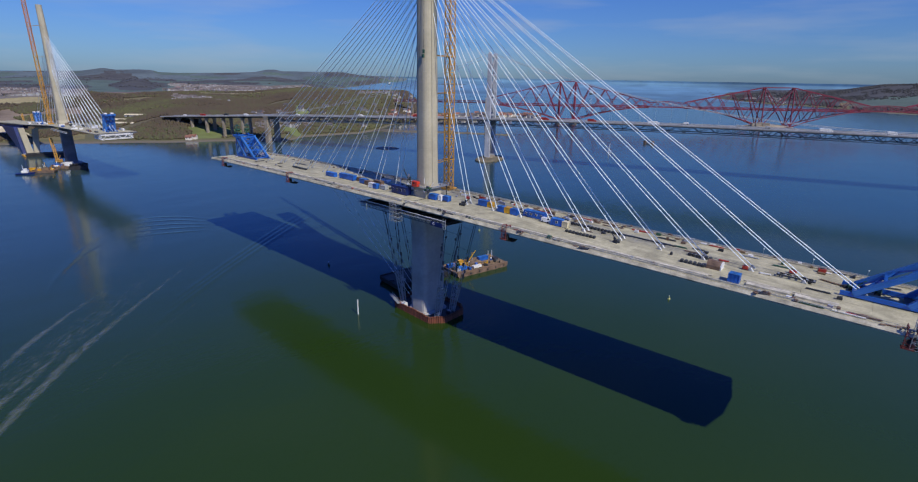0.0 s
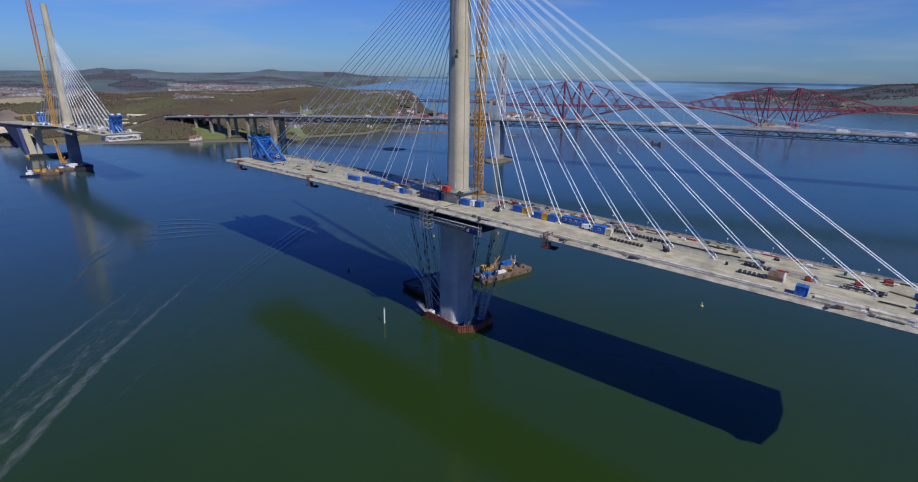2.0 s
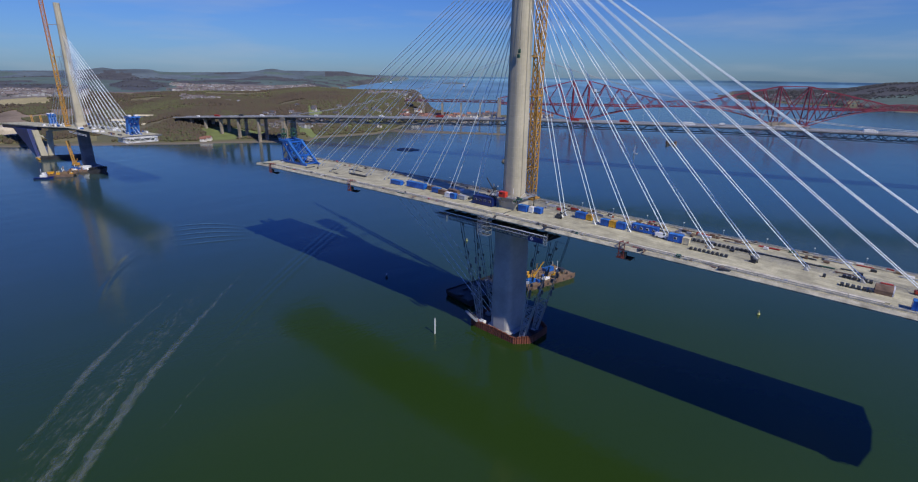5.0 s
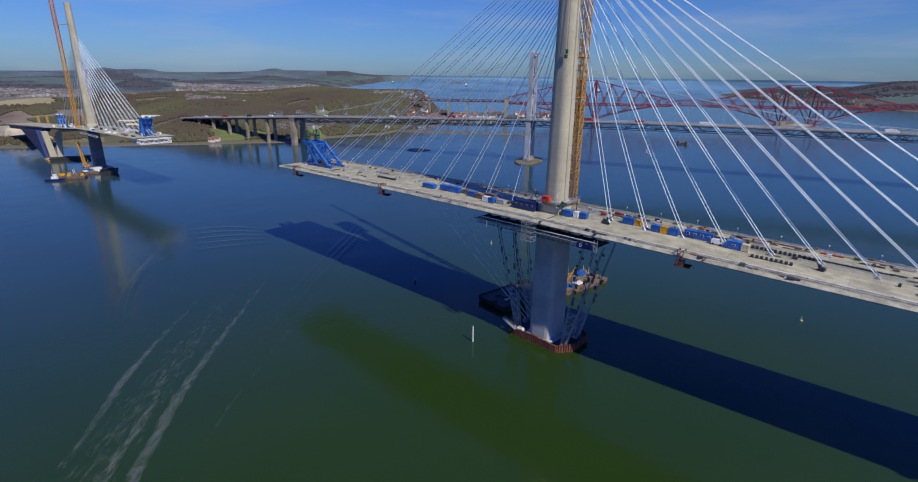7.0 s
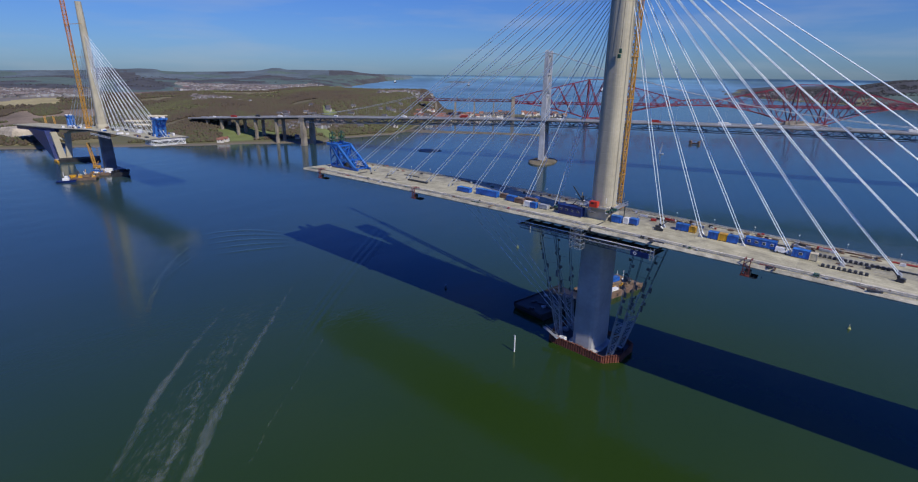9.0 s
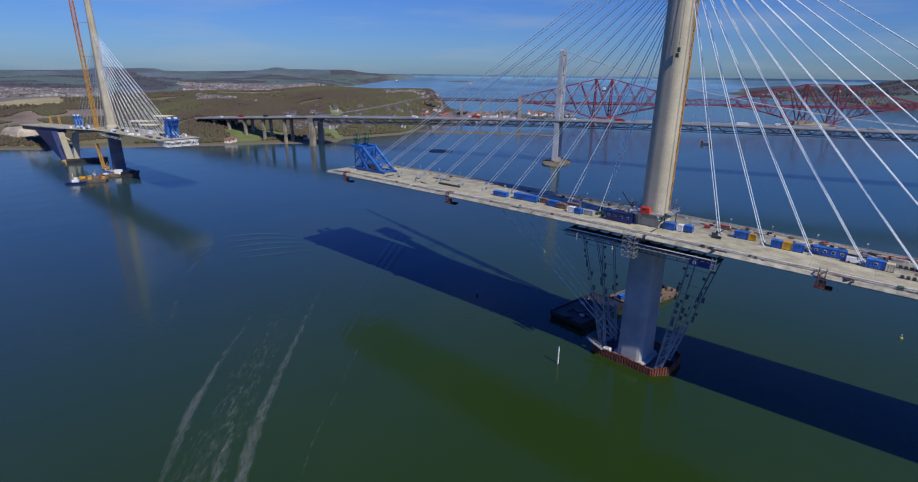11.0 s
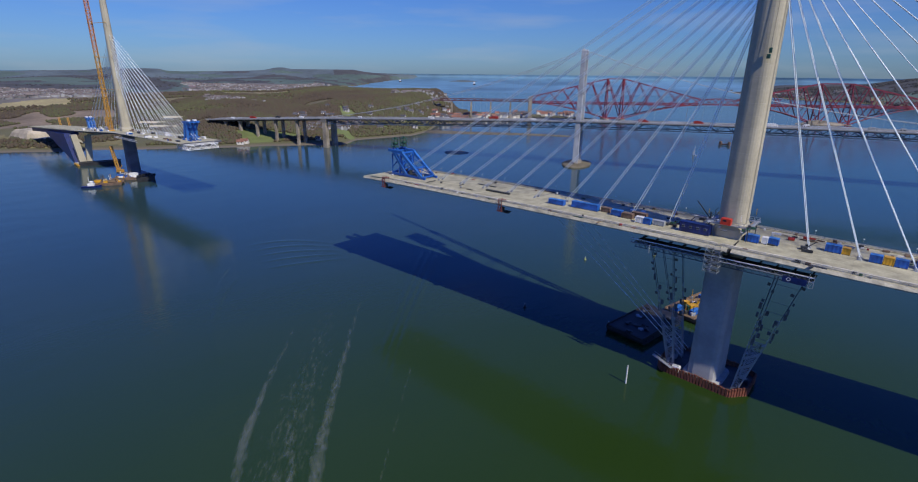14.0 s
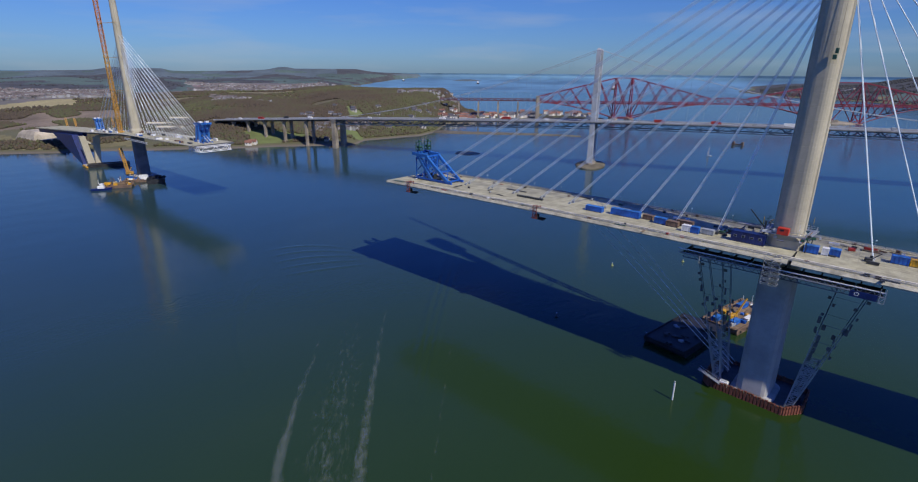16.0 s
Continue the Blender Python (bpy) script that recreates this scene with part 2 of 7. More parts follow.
def water_material():
    m = bpy.data.materials.new("tidal_water")
    m.use_nodes = True
    n, l = m.node_tree.nodes, m.node_tree.links
    b = n["Principled BSDF"]
    b.inputs["IOR"].default_value = 1.333
    b.inputs["Roughness"].default_value = 0.13
    g = n.new("ShaderNodeNewGeometry")
    broad = n.new("ShaderNodeTexNoise")
    broad.inputs["Scale"].default_value, broad.inputs["Detail"].default_value = 0.006, 4
    l.new(g.outputs["Position"], broad.inputs["Vector"])
    mx = n.new("ShaderNodeMixRGB")
    mx.inputs[1].default_value = (0.0190, 0.0425, 0.0065, 1)
    mx.inputs[2].default_value = (0.0190, 0.0440, 0.0095, 1)
    l.new(broad.outputs["Fac"], mx.inputs[0])
    # green water near; farther out, sky reflection is painted in as blue
    sxy, sky_far, blue = n.new("ShaderNodeSeparateXYZ"), n.new("ShaderNodeMapRange"), n.new("ShaderNodeMixRGB")
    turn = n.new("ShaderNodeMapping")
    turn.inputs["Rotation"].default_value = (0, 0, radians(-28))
    l.new(g.outputs["Position"], turn.inputs["Vector"]), l.new(turn.outputs[0], sxy.inputs[0]), l.new(sxy.outputs[1], sky_far.inputs[0])
    sky_far.inputs[1].default_value, sky_far.inputs[2].default_value = 20.0, 360.0
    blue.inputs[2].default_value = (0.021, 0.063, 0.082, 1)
    l.new(sky_far.outputs[0], blue.inputs[0]), l.new(mx.outputs[0], blue.inputs[1])
    # and some more reflected sky blue put into the colour to the west
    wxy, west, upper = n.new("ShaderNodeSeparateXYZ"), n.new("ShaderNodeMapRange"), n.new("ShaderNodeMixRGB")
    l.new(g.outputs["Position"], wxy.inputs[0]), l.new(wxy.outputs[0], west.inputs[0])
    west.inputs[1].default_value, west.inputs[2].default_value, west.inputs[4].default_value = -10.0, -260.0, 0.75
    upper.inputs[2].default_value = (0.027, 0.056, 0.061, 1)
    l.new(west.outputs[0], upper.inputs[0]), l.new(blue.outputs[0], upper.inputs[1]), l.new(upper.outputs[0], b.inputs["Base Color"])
    w1, w2 = n.new("ShaderNodeTexNoise"), n.new("ShaderNodeTexNoise")
    mp = n.new("ShaderNodeMapping")
    mp.inputs["Rotation"].default_value, mp.inputs["Scale"].default_value = (0, 0, 0.6), (1, 0.45, 1)
    l.new(g.outputs["Position"], mp.inputs["Vector"])
    w1.inputs["Scale"].default_value, w1.inputs["Detail"].default_value = 0.45, 4
    w2.inputs["Scale"].default_value, w2.inputs["Detail"].default_value = 0.035, 3
    l.new(mp.outputs[0], w1.inputs["Vector"]), l.new(mp.outputs[0], w2.inputs["Vector"])
    b1, b2 = n.new("ShaderNodeBump"), n.new("ShaderNodeBump")
    b1.inputs["Strength"].default_value, b1.inputs["Distance"].default_value = 0.5, 0.13
    b2.inputs["Strength"].default_value, b2.inputs["Distance"].default_value = 0.5, 0.6
    l.new(w2.outputs["Fac"], b2.inputs["Height"]), l.new(w1.outputs["Fac"], b1.inputs["Height"])
    l.new(b2.outputs[0], b1.inputs["Normal"]), l.new(b1.outputs[0], b.inputs["Normal"])
    return m


WATER = water_material()
OCHRE_FIELD = mat("ochre_stubble_field", (0.33, 0.285, 0.14), 0.95, vary=0.12, scale=0.02, fine=9, bump=0, coords="World")
BARE_EARTH = mat("bare_building_earth", (0.215, 0.168, 0.115), 0.95, vary=0.25, scale=0.012, fine=9, bump=0.2, coords="World")
BARE_EARTH_PALE = mat("pale_fill", (0.46, 0.40, 0.30), 0.95, vary=0.25, scale=0.05, fine=9, bump=0.3, coords="World")
ROUGH_GRASS = mat("rough_olive_grass", (0.185, 0.165, 0.066), 0.95, vary=0.28, scale=0.012, fine=8, bump=0.3, col2=(0.125, 0.105, 0.052), coords="World")
PASTURE = mat("green_pasture", (0.135, 0.165, 0.052), 0.95, vary=0.15, scale=0.006, fine=9, bump=0.1, coords="World")
# far pasture shifted from green towards blue to paint in the haze
HAZED_PASTURE = mat("hazy_green_slope", (0.086, 0.128, 0.104), 0.95, vary=0.15, scale=0.004, fine=9, bump=0.1, coords="World")
# bare wood greyed: the haze of distance is mixed into its colour
HAZED_WOOD = mat("hazy_bare_wood", (0.066, 0.068, 0.066), 0.95, vary=0.2, scale=0.012, fine=7, bump=0.4, coords="World")
TOWN_GROUND = mat("far_streets_and_gardens", (0.155, 0.135, 0.12), 0.95, vary=0.3, scale=0.01, fine=9, bump=0.1, col2=(0.10, 0.105, 0.085), coords="World")
PINK_HEATH = mat("reddish_town_slope", (0.205, 0.135, 0.115), 0.95, vary=0.3, scale=0.006, fine=9, bump=0.1, col2=(0.125, 0.10, 0.09), coords="World")
# slate-blue moor: aerial haze is painted into the base colour
HAZED_MOOR = mat("hazy_far_moor", (0.092, 0.122, 0.130), 0.95, vary=0.35, scale=0.004, fine=6, bump=0.2, col2=(0.070, 0.092, 0.098), coords="World")
# the sky mirrored in the far sea is put into this base colour
FAR_WATER_SKY = mat("far_sea_sky_blue", (0.125, 0.26, 0.37), 0.6, vary=0.3, scale=0.0016, fine=5, bump=0, coords="World")

# ---- building blocks ----
UNIT = {}


def world_of(ob):
    m = ob.matrix_basis.copy()
    while ob.parent:
        ob = ob.parent
        m = ob.matrix_basis @ m
    return m


def thing(name, place, label, category, group="", kind=""):
    return tagged(put(new(name), Matrix.Translation(place)), label, category, group, kind)


def put(ob, m):
    ob.matrix_basis = m
    return ob


def link(name, me, m, parent=None, label=""):
    ob = new(name, me)
    if parent:
        ob.parent = parent
        m = world_of(parent).inverted() @ m
    ob.matrix_basis = m
    return tagged(ob, label)


def mesh_of(bm, material, smooth=False):
    me = bpy.data.meshes.new("mesh")
    bm.normal_update()
    bm.to_mesh(me)
    bm.free()
    for mm in material if isinstance(material, (list, tuple)) else [material]:
        me.materials.append(mm)
    if smooth:
        for p in me.polygons:
            p.use_smooth = True
    return me


def part(name, bm, material, parent=None, label="", m=None, smooth=False):
    """Links a bmesh, in world places, as one mesh under a thing or a part."""
    return link(name, mesh_of(bm, material, smooth), m or Matrix.Identity(4), parent, label)


def box(bm, c, s, rz=0.0, mi=0, bevel=0.0):
    r = bmesh.ops.create_cube(bm, size=1, matrix=pose(c[0], c[1], c[2], 0, 0, rz) @ Matrix.Diagonal((*s, 1)))
    fs = {f for v in r["verts"] for f in v.link_faces}
    for f in fs:
        f.material_index = mi
    if bevel:
        es = list({e for v in r["verts"] for e in v.link_edges})
        bmesh.ops.bevel(bm, geom=es, offset=bevel, segments=1, affect="EDGES")


def between(p, q, w, h=None):
    p, q = Vector(p), Vector(q)
    d = q - p
    up = Vector((0, 0, 1)) if abs(d.normalized().z) < 0.98 else Vector((0, 1, 0))
    x = d.normalized()
    y = up.cross(x).normalized()
    z = x.cross(y)
    return Matrix(((x.x * d.length, y.x * w, z.x * (h or w), (p.x + q.x) / 2), (x.y * d.length, y.y * w, z.y * (h or w), (p.y + q.y) / 2),
                   (x.z * d.length, y.z * w, z.z * (h or w), (p.z + q.z) / 2), (0, 0, 0, 1)))


def beam(bm, p, q, w, h=None):
    bmesh.ops.create_cube(bm, size=1, matrix=between(p, q, w, h))


def unit(material, kind):
    key = (material.name, kind)
    if key not in UNIT:
        bm = bmesh.new()
        if kind == "bar":
            bmesh.ops.create_cube(bm, size=1)
        else:
            bmesh.ops.create_cone(bm, cap_ends=True, segments=12, radius1=0.5, radius2=0.5, depth=1, matrix=pose(0, 0, 0, 0, 90, 0))
        UNIT[key] = mesh_of(bm, material, kind == "tube")
    return UNIT[key]


def bar(name, p, q, w, material, parent, h=None, kind="bar", label=""):
    """One straight member, an object of its own on a shared mesh."""
    return link(name, unit(material, kind), between(p, q, w, h), parent, label)


def prism(bm, rings, close=True):
    """Skin between rings of equal length."""
    vs = [[bm.verts.new(v) for v in r] for r in rings]
    n = len(vs[0])
    for a, b in zip(vs, vs[1:]):
        for i in range(n):
            bm.faces.new((a[i], a[(i + 1) % n], b[(i + 1) % n], b[i]))
    if close:
        bm.faces.new(list(reversed(vs[0]))), bm.faces.new(vs[-1])
    return vs


def rounded(w, d, r, z, cx=0, cy=0, n=5):
    pts = []
    for sx, sy, a0 in ((1, 1, 0), (-1, 1, 90), (-1, -1, 180), (1, -1, 270)):
        for k in range(n):
            a = radians(a0 + 90 * k / (n - 1))
            pts.append((cx + sx * (w / 2 - r) + r * math.cos(a), cy + sy * (d / 2 - r) + r * math.sin(a), z))
    return pts


def lattice_mast(name, base, top, w, step, mats, parent, thick=0.25, dense=False):
    """Four legs with horizontals and alternating diagonals, each member an object of its own."""
    base, top = Vector(base), Vector(top)
    n = max(1, round((top - base).length / step))
    axis = (top - base) / n
    x = axis.normalized()
    y = Vector((0, 1, 0)) if abs(x.y) < 0.9 else Vector((1, 0, 0))
    z = x.cross(y).normalized()
    y = z.cross(x)
    h = w / 2
    c = [y * a + z * b for a, b in ((-h, -h), (h, -h), (h, h), (-h, h))]
    for i in range(n):
        material = mats(i / n)
        o, e = base + axis * i, base + axis * (i + 1)
        for k in range(4):
            a, b = c[k], c[(k + 1) % 4]
            if i % 4 == 0:
                bar(name + "_leg", o + a, base + axis * min(n, i + 4) + a, thick, material, parent)
            bar(name + "_brace", o + (a if i % 2 else b), e + (b if i % 2 else a), thick * 0.6, material, parent)
            if dense:
                bar(name + "_brace", o + (b if i % 2 else a), e + (a if i % 2 else b), thick * 0.6, material, parent)
            bar(name + "_rung", e + a, e + b, thick * 0.6, material, parent)

# ---- sea and land ----
HUB = Vector((100, -185, 113))      # far things are drawn nearer along their line of sight from here


def far(p):
    """Keeps places within 2.5 km and draws the rest of the country together to within 4.9 km, without changing how it looks from the firth."""
    p = Vector(p)
    d = p - HUB
    r = math.hypot(d.x, d.y)
    if r <= 2500:
        return p
    return HUB + d * ((2500 + 2330 * (1 - math.exp(-(r - 2500) / 2330))) / r)


def table(x, pts):
    return float(np.interp(x, [p[0] for p in pts], [p[1] for p in pts]))


COAST = ((-130, 1500), (-100, 1150), (-86, 1050), (-82, 1000), (-70, 933), (-63, 922), (-57.5, 913), (-56, 965), (-50, 1025), (-48, 1094), (-46.6, 1250), (-39.6, 1350), (-35.7, 1440), (-30, 1425), (-28.5, 1600))
BACK = ((-60, 9000), (-58, 4200), (-57, 2700), (-55, 2250), (-50, 1950), (-45, 1850), (-43.5, 1700), (-40, 1620), (-35, 1600), (-30, 1500), (-28.5, 1450))
BEYOND = ((-60, 2500), (-58, 3300), (-56, 4250), (-53.7, 4700), (-51.3, 6500), (-47.6, 11000), (-46, 30000))
SOUTH = ((-17, 9000), (-15.7, 4000), (-13.2, 3500), (-10.8, 3250), (-7, 3050), (-3, 2750), (3, 2600), (20, 2300), (60, 2000), (100, 2600))
SKYLINE = ((-100, -0.30), (-83, -0.25), (-79, -0.16), (-77, -0.05), (-75.4, 0.24), (-74.4, 0.10), (-72.7, 0.16), (-71.5, 0.12), (-71.0, -0.08), (-69.6, -0.14), (-66.6, -0.06), (-64.2, 0.02), (-62.5, 0.12), (-61.4, 0.36), (-60.7, 0.38), (-59.9, 0.22), (-57.5, 0.22), (-55.4, 0.24), (-53.8, 0.24), (-52.8, 0.05), (-51.5, -0.12), (-47, -0.36))
SOUTHSKY = ((-17, -1.5), (-15, -1.2), (-12, -0.9), (-8.5, -0.72), (-5.6, -0.6), (-4.6, -0.42), (-2.9, -0.12), (0, 0.05), (10, 0.2), (100, 0.2))


def smooth(a, b, x):
    t = min(1, max(0, (x - a) / (b - a)))
    return t * t * (3 - 2 * t)


def ground_height(x, y):
    """The land's height in metres; below zero where the water is."""
    dx, dy = x - HUB.x, y - HUB.y
    r, az = math.hypot(dx, dy), math.degrees(math.atan2(dx, dy))
    n1 = noise.noise((x / 260, y / 260, 0.3))
    n2 = noise.noise((x / 70, y / 70, 4.1))
    n3 = noise.noise((x / 1500, y / 1500, 7.7))
    best = -4.0
    if -130 < az < -28:
        c = table(az, COAST) + 10 * n2
        b = table(az, BACK)
        inland = r - c
        edge = min(inland, (b - r) * 0.5)
        if edge > -60:
            west = (46 + 14 * n1 + 10 * n3) * smooth(0, 900, inland) + 26 * smooth(10, 150, inland) * math.exp(-((az + 67) / 5.5) ** 2) * (1 - smooth(250, 900, inland))
            east = (3 + (52 + 8 * n1) * smooth(-43.6, -46.2, az)) * (0.12 + 0.88 * smooth(70 * smooth(-50, -47, az), 350, inland))
            mix = smooth(-63, -55, az)
            hill = west * (1 - mix) + east * mix
            h = min(3.5, edge * 0.10) + max(0, hill) * smooth(0, 60, edge) + (2.0 * n2 if edge > 40 else 0)
            if az < -57 and r > 2300:
                h = 46 + 12 * n1 - 12 * smooth(2300, 3200, r) + 10 * n3
            best = max(best, max(h, -4))
    if -100 < az < -45:
        c = table(az, BEYOND)
        top = HUB.z + 9500 * math.tan(radians(table(az, SKYLINE)))
        if r > c:
            rise = smooth(4200, 9500, r)
            h = min(30, (r - c) * 0.03) + (top - 30) * rise + (10 * n3 + 5 * n1) * (1 - rise) + 3.5 * noise.noise((x / 500, y / 500, 2))
            h += 42 * math.exp(-((az + 72.8) / 1.5) ** 2 - ((r - 3500) / 650) ** 2) + 26 * math.exp(-((az + 80) / 3.0) ** 2 - ((r - 5200) / 700) ** 2)
            best = max(best, h)
    if -56 < az < -50:
        best = max(best, 56 * (1 - ((az + 53.4) / 1.75) ** 2) - abs(r - 7500) * 0.04 + 3 * n1)
    if az > -17:
        c = table(az, SOUTH)
        top = HUB.z + (c + 1700) * math.tan(radians(table(az, SOUTHSKY)))
        if r > c:
            h = min(6, (r - c) * 0.05) + (top - 6) * smooth(0, 1700, r - c) + 5 * n1 * smooth(0, 600, r - c) + 2 * n2 - max(0, r - c - 2500) * 0.06
            best = max(best, h)
    if -46 < az < -38:
        best = max(best, 22 * (1 - ((az + 42.3) / 1.7) ** 2) - abs(r - 7600) * 0.08)
    return best


def sea_ring(name, radii, material, label, smooth_it=True):
    bm = bmesh.new()
    n = 120
    rings = [[bm.verts.new(far((HUB.x + r * math.sin(a), HUB.y + r * math.cos(a), 0))) for a in (2 * math.pi * k / n for k in range(n))] for r in radii]
    for k in range(n):
        for a, b in zip(rings, rings[1:]):
            bm.faces.new((a[k], a[(k + 1) % n], b[(k + 1) % n], b[k]))
    if radii[0] < 100:
        bm.faces.new(rings[0])
    bm.normal_update()
    flip = [f for f in bm.faces if f.normal.z < 0]
    bmesh.ops.reverse_faces(bm, faces=flip)
    tagged(new(name, mesh_of(bm, material, smooth_it)), label, "water", kind="structure")


def build_sea():
    sea_ring("water", [60, 200, 500, 1000, 1600, 2200, 2700, 3300], WATER, "calm tidal estuary water, green near, sky reflection painted blue far off", False)
    # outer ring bends upward and mirrors little, so its sky blue is painted
    sea_ring("backdrop", [3300 * 1.09 ** k for k in range(34)], FAR_WATER_SKY, "far water of the outer firth, pale blue with painted sky reflection")


COVERS = (LAND, OCHRE_FIELD, BARE_EARTH, ROUGH_GRASS, PASTURE, HAZED_PASTURE, HAZED_WOOD, TOWN_GROUND, PINK_HEATH)


def land_cover(x, y):
    """What grows or stands on the land there, as an index of COVERS."""
    dx, dy = x - HUB.x, y - HUB.y
    n = noise.noise((x / 130, y / 130, 1.9))
    r = math.hypot(dx, dy) * (1 + 0.022 * n)
    az = math.degrees(math.atan2(dx, dy)) + 0.5 * noise.noise((x / 110, y / 110, 5.2))
    if az > -17:
        if -5.6 < az < 8 and 2960 < r < 3380:
            return 5 if noise.noise((x / 240, y / 160, 3.3)) < 0.2 else 3
        return 6
    if az < -76.5:
        patch = noise.noise((x / 60, y / 60, 6.6))
        if r < 1230:
            return 3 if patch < 0.1 else 0
        if r < 1330:
            return 0 if patch > -0.25 else 2
        if r < 1460:
            return 2 if patch < 0.18 else 0
        if r < 1560:
            return 0 if patch > -0.1 else 3
        if r < 1660:
            return 1 if az < -79.6 else 3
        if r < 2350:
            return 7
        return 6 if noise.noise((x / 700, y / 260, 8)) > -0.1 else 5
    if -76.9 < az < -69.8 and r > 2120:
        if ((az + 72.6) / 2.3) ** 2 + ((r - 3500) / 1100) ** 2 < 1:
            return 6
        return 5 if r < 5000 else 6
    if az < -57 and 2080 < r < 3700:
        return 8 if noise.noise((x / 420, y / 420, 2)) > -0.12 else 7
    if az < -61 and 1420 < r < 2080:
        return 3 if n > -0.25 else 0
    if -67.3 < az < -61.5 and r < 1003:
        return 4 if noise.noise((x / 45, y / 45, 2.7)) > -0.05 else 0
    if -58 < az < -52.5 and r < 1070:
        return 4 if noise.noise((x / 45, y / 45, 2.7)) > 0.0 else 0
    if -72 < az < -60 and 1150 < r < 1330 and n > 0.22:
        return 3
    if az < -52 and r > 3700:
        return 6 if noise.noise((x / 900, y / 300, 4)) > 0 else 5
    return 0


def build_land():
    az = [-130 + 2 * k for k in range(20)] + [-90 + 0.3 * k for k in range(int(95 / 0.3))] + [5 + 3 * k for k in range(32)]
    radii = [860 + 9 * k for k in range(90)] + [1670 + 24 * k for k in range(40)] + [2630 * 1.035 ** k for k in range(52)]
    verts, faces, hs, hills, cover_at = [], [], [], [], []
    for a in az:
        s, c = math.sin(radians(a)), math.cos(radians(a))
        for r in radii:
            x, y = HUB.x + r * s, HUB.y + r * c
            h = ground_height(x, y)
            hs.append(h)
            cover_at.append(land_cover(x, y))
            verts.append(far((x, y, h)))
    m = len(radii)
    for i in range(len(az) - 1):
        for j in range(m - 1):
            q = (i * m + j, i * m + j + 1, (i + 1) * m + j + 1, (i + 1) * m + j)
            if max(hs[k] for k in q) > -1.5:
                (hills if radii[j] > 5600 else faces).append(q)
    for name, fs, material, label in (("ground", faces, LAND, "wooded and farmed hills along the shore of the firth"), ("backdrop", hills, HAZED_MOOR, "far moorland hills on the horizon, blue-grey with painted haze")):
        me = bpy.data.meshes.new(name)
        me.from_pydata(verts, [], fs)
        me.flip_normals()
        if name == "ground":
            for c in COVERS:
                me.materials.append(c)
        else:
            # all three far colours carry painted haze
            for c in (HAZED_MOOR, HAZED_PASTURE, HAZED_WOOD):
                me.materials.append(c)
        for p, q in zip(me.polygons, fs):
            p.use_smooth = True
            if name == "ground":
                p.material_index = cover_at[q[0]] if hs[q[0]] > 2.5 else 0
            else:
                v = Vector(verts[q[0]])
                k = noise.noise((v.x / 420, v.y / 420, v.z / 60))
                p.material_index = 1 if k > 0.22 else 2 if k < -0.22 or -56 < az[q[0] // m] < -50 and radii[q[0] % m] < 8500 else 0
        tagged(new(name, me), label, "ground", kind="structure")


build_sea()
build_land()

# ---- the cable-stayed bridge, half built ----


def deck_z(x):
    return 59.3 - (0.00005 if x < 0 else 0.00001) * x * x


# the southern half of the deck turns a little off the line of the northern half and falls away from the tower
SOUTHWARD = Matrix.Translation((0, 0, 59.3)) @ Matrix.Rotation(0.055, 4, "Z") @ Matrix.Rotation(0.0195, 4, "Y") @ Matrix.Translation((0, 0, -59.3))


def deck_section(L, drop):
    """One deck segment: concrete slab, edge beams and steel box below, ends open a hand's width to the next."""
    bm = bmesh.new()
    prof = [(-18.75, 0.0), (-18.45, 0.0), (-18.4, -0.15), (18.6, -0.15), (18.7, 0.0), (19.0, 0.0), (19.9, -0.9), (19.8, -1.3), (6.5, -4.6), (-6.5, -4.6), (-19.5, -1.35), (-19.6, -0.95)]
    e = 0.015
    vs = prism(bm, [[(-L / 2 + e, y, z - drop / 2) for y, z in prof], [(L / 2 - e, y, z + drop / 2) for y, z in prof]])
    for f in bm.faces:
        n = len(f.verts)
        if n > 4:
            f.material_index = 2
    bmesh.ops.recalc_face_normals(bm, faces=bm.faces[:])
    bm.normal_update()
    for f in bm.faces:
        c = f.calc_center_median()
        if f.normal.z > 0.9:
            f.material_index = 0
        elif abs(c.y) > 18.7 and (f.normal.z > 0.1 or abs(f.normal.y) > 0.9):
            f.material_index = 1
        else:
            f.material_index = 2
    return mesh_of(bm, [SLAB, SLAB_EDGE, GIRDER])


def half_bridge_deck(name, x0, x1, zf, label, ox=0.0, oy=0.0):
    d = thing(name, (0.5 * (x0 + x1), 0, zf(0.5 * (x0 + x1))), label, "bridge deck")
    n = round((x1 - x0) / 16.1)
    L = (x1 - x0) / n
    seen = {}
    for i in range(n):
        xc = x0 + (i + 0.5) * L
        drop = zf(xc + L / 2) - zf(xc - L / 2)
        key = round(drop, 2)
        if key not in seen:
            seen[key] = deck_section(L, drop)
        link("deck_segment", seen[key], Matrix.Translation((xc, 0, 0.5 * (zf(xc + L / 2) + zf(xc - L / 2)))), d)
    return d


ct_deck = half_bridge_deck("bridge_deck", -191.5, 183.5, deck_z, "unfinished pale concrete bridge deck cantilevered both ways from its tower")


# the cast closure under the tower, where the two halves meet
link("closure_segment", deck_section(5.0, 0), Matrix.Translation((0.6, 0, 59.288)), ct_deck)


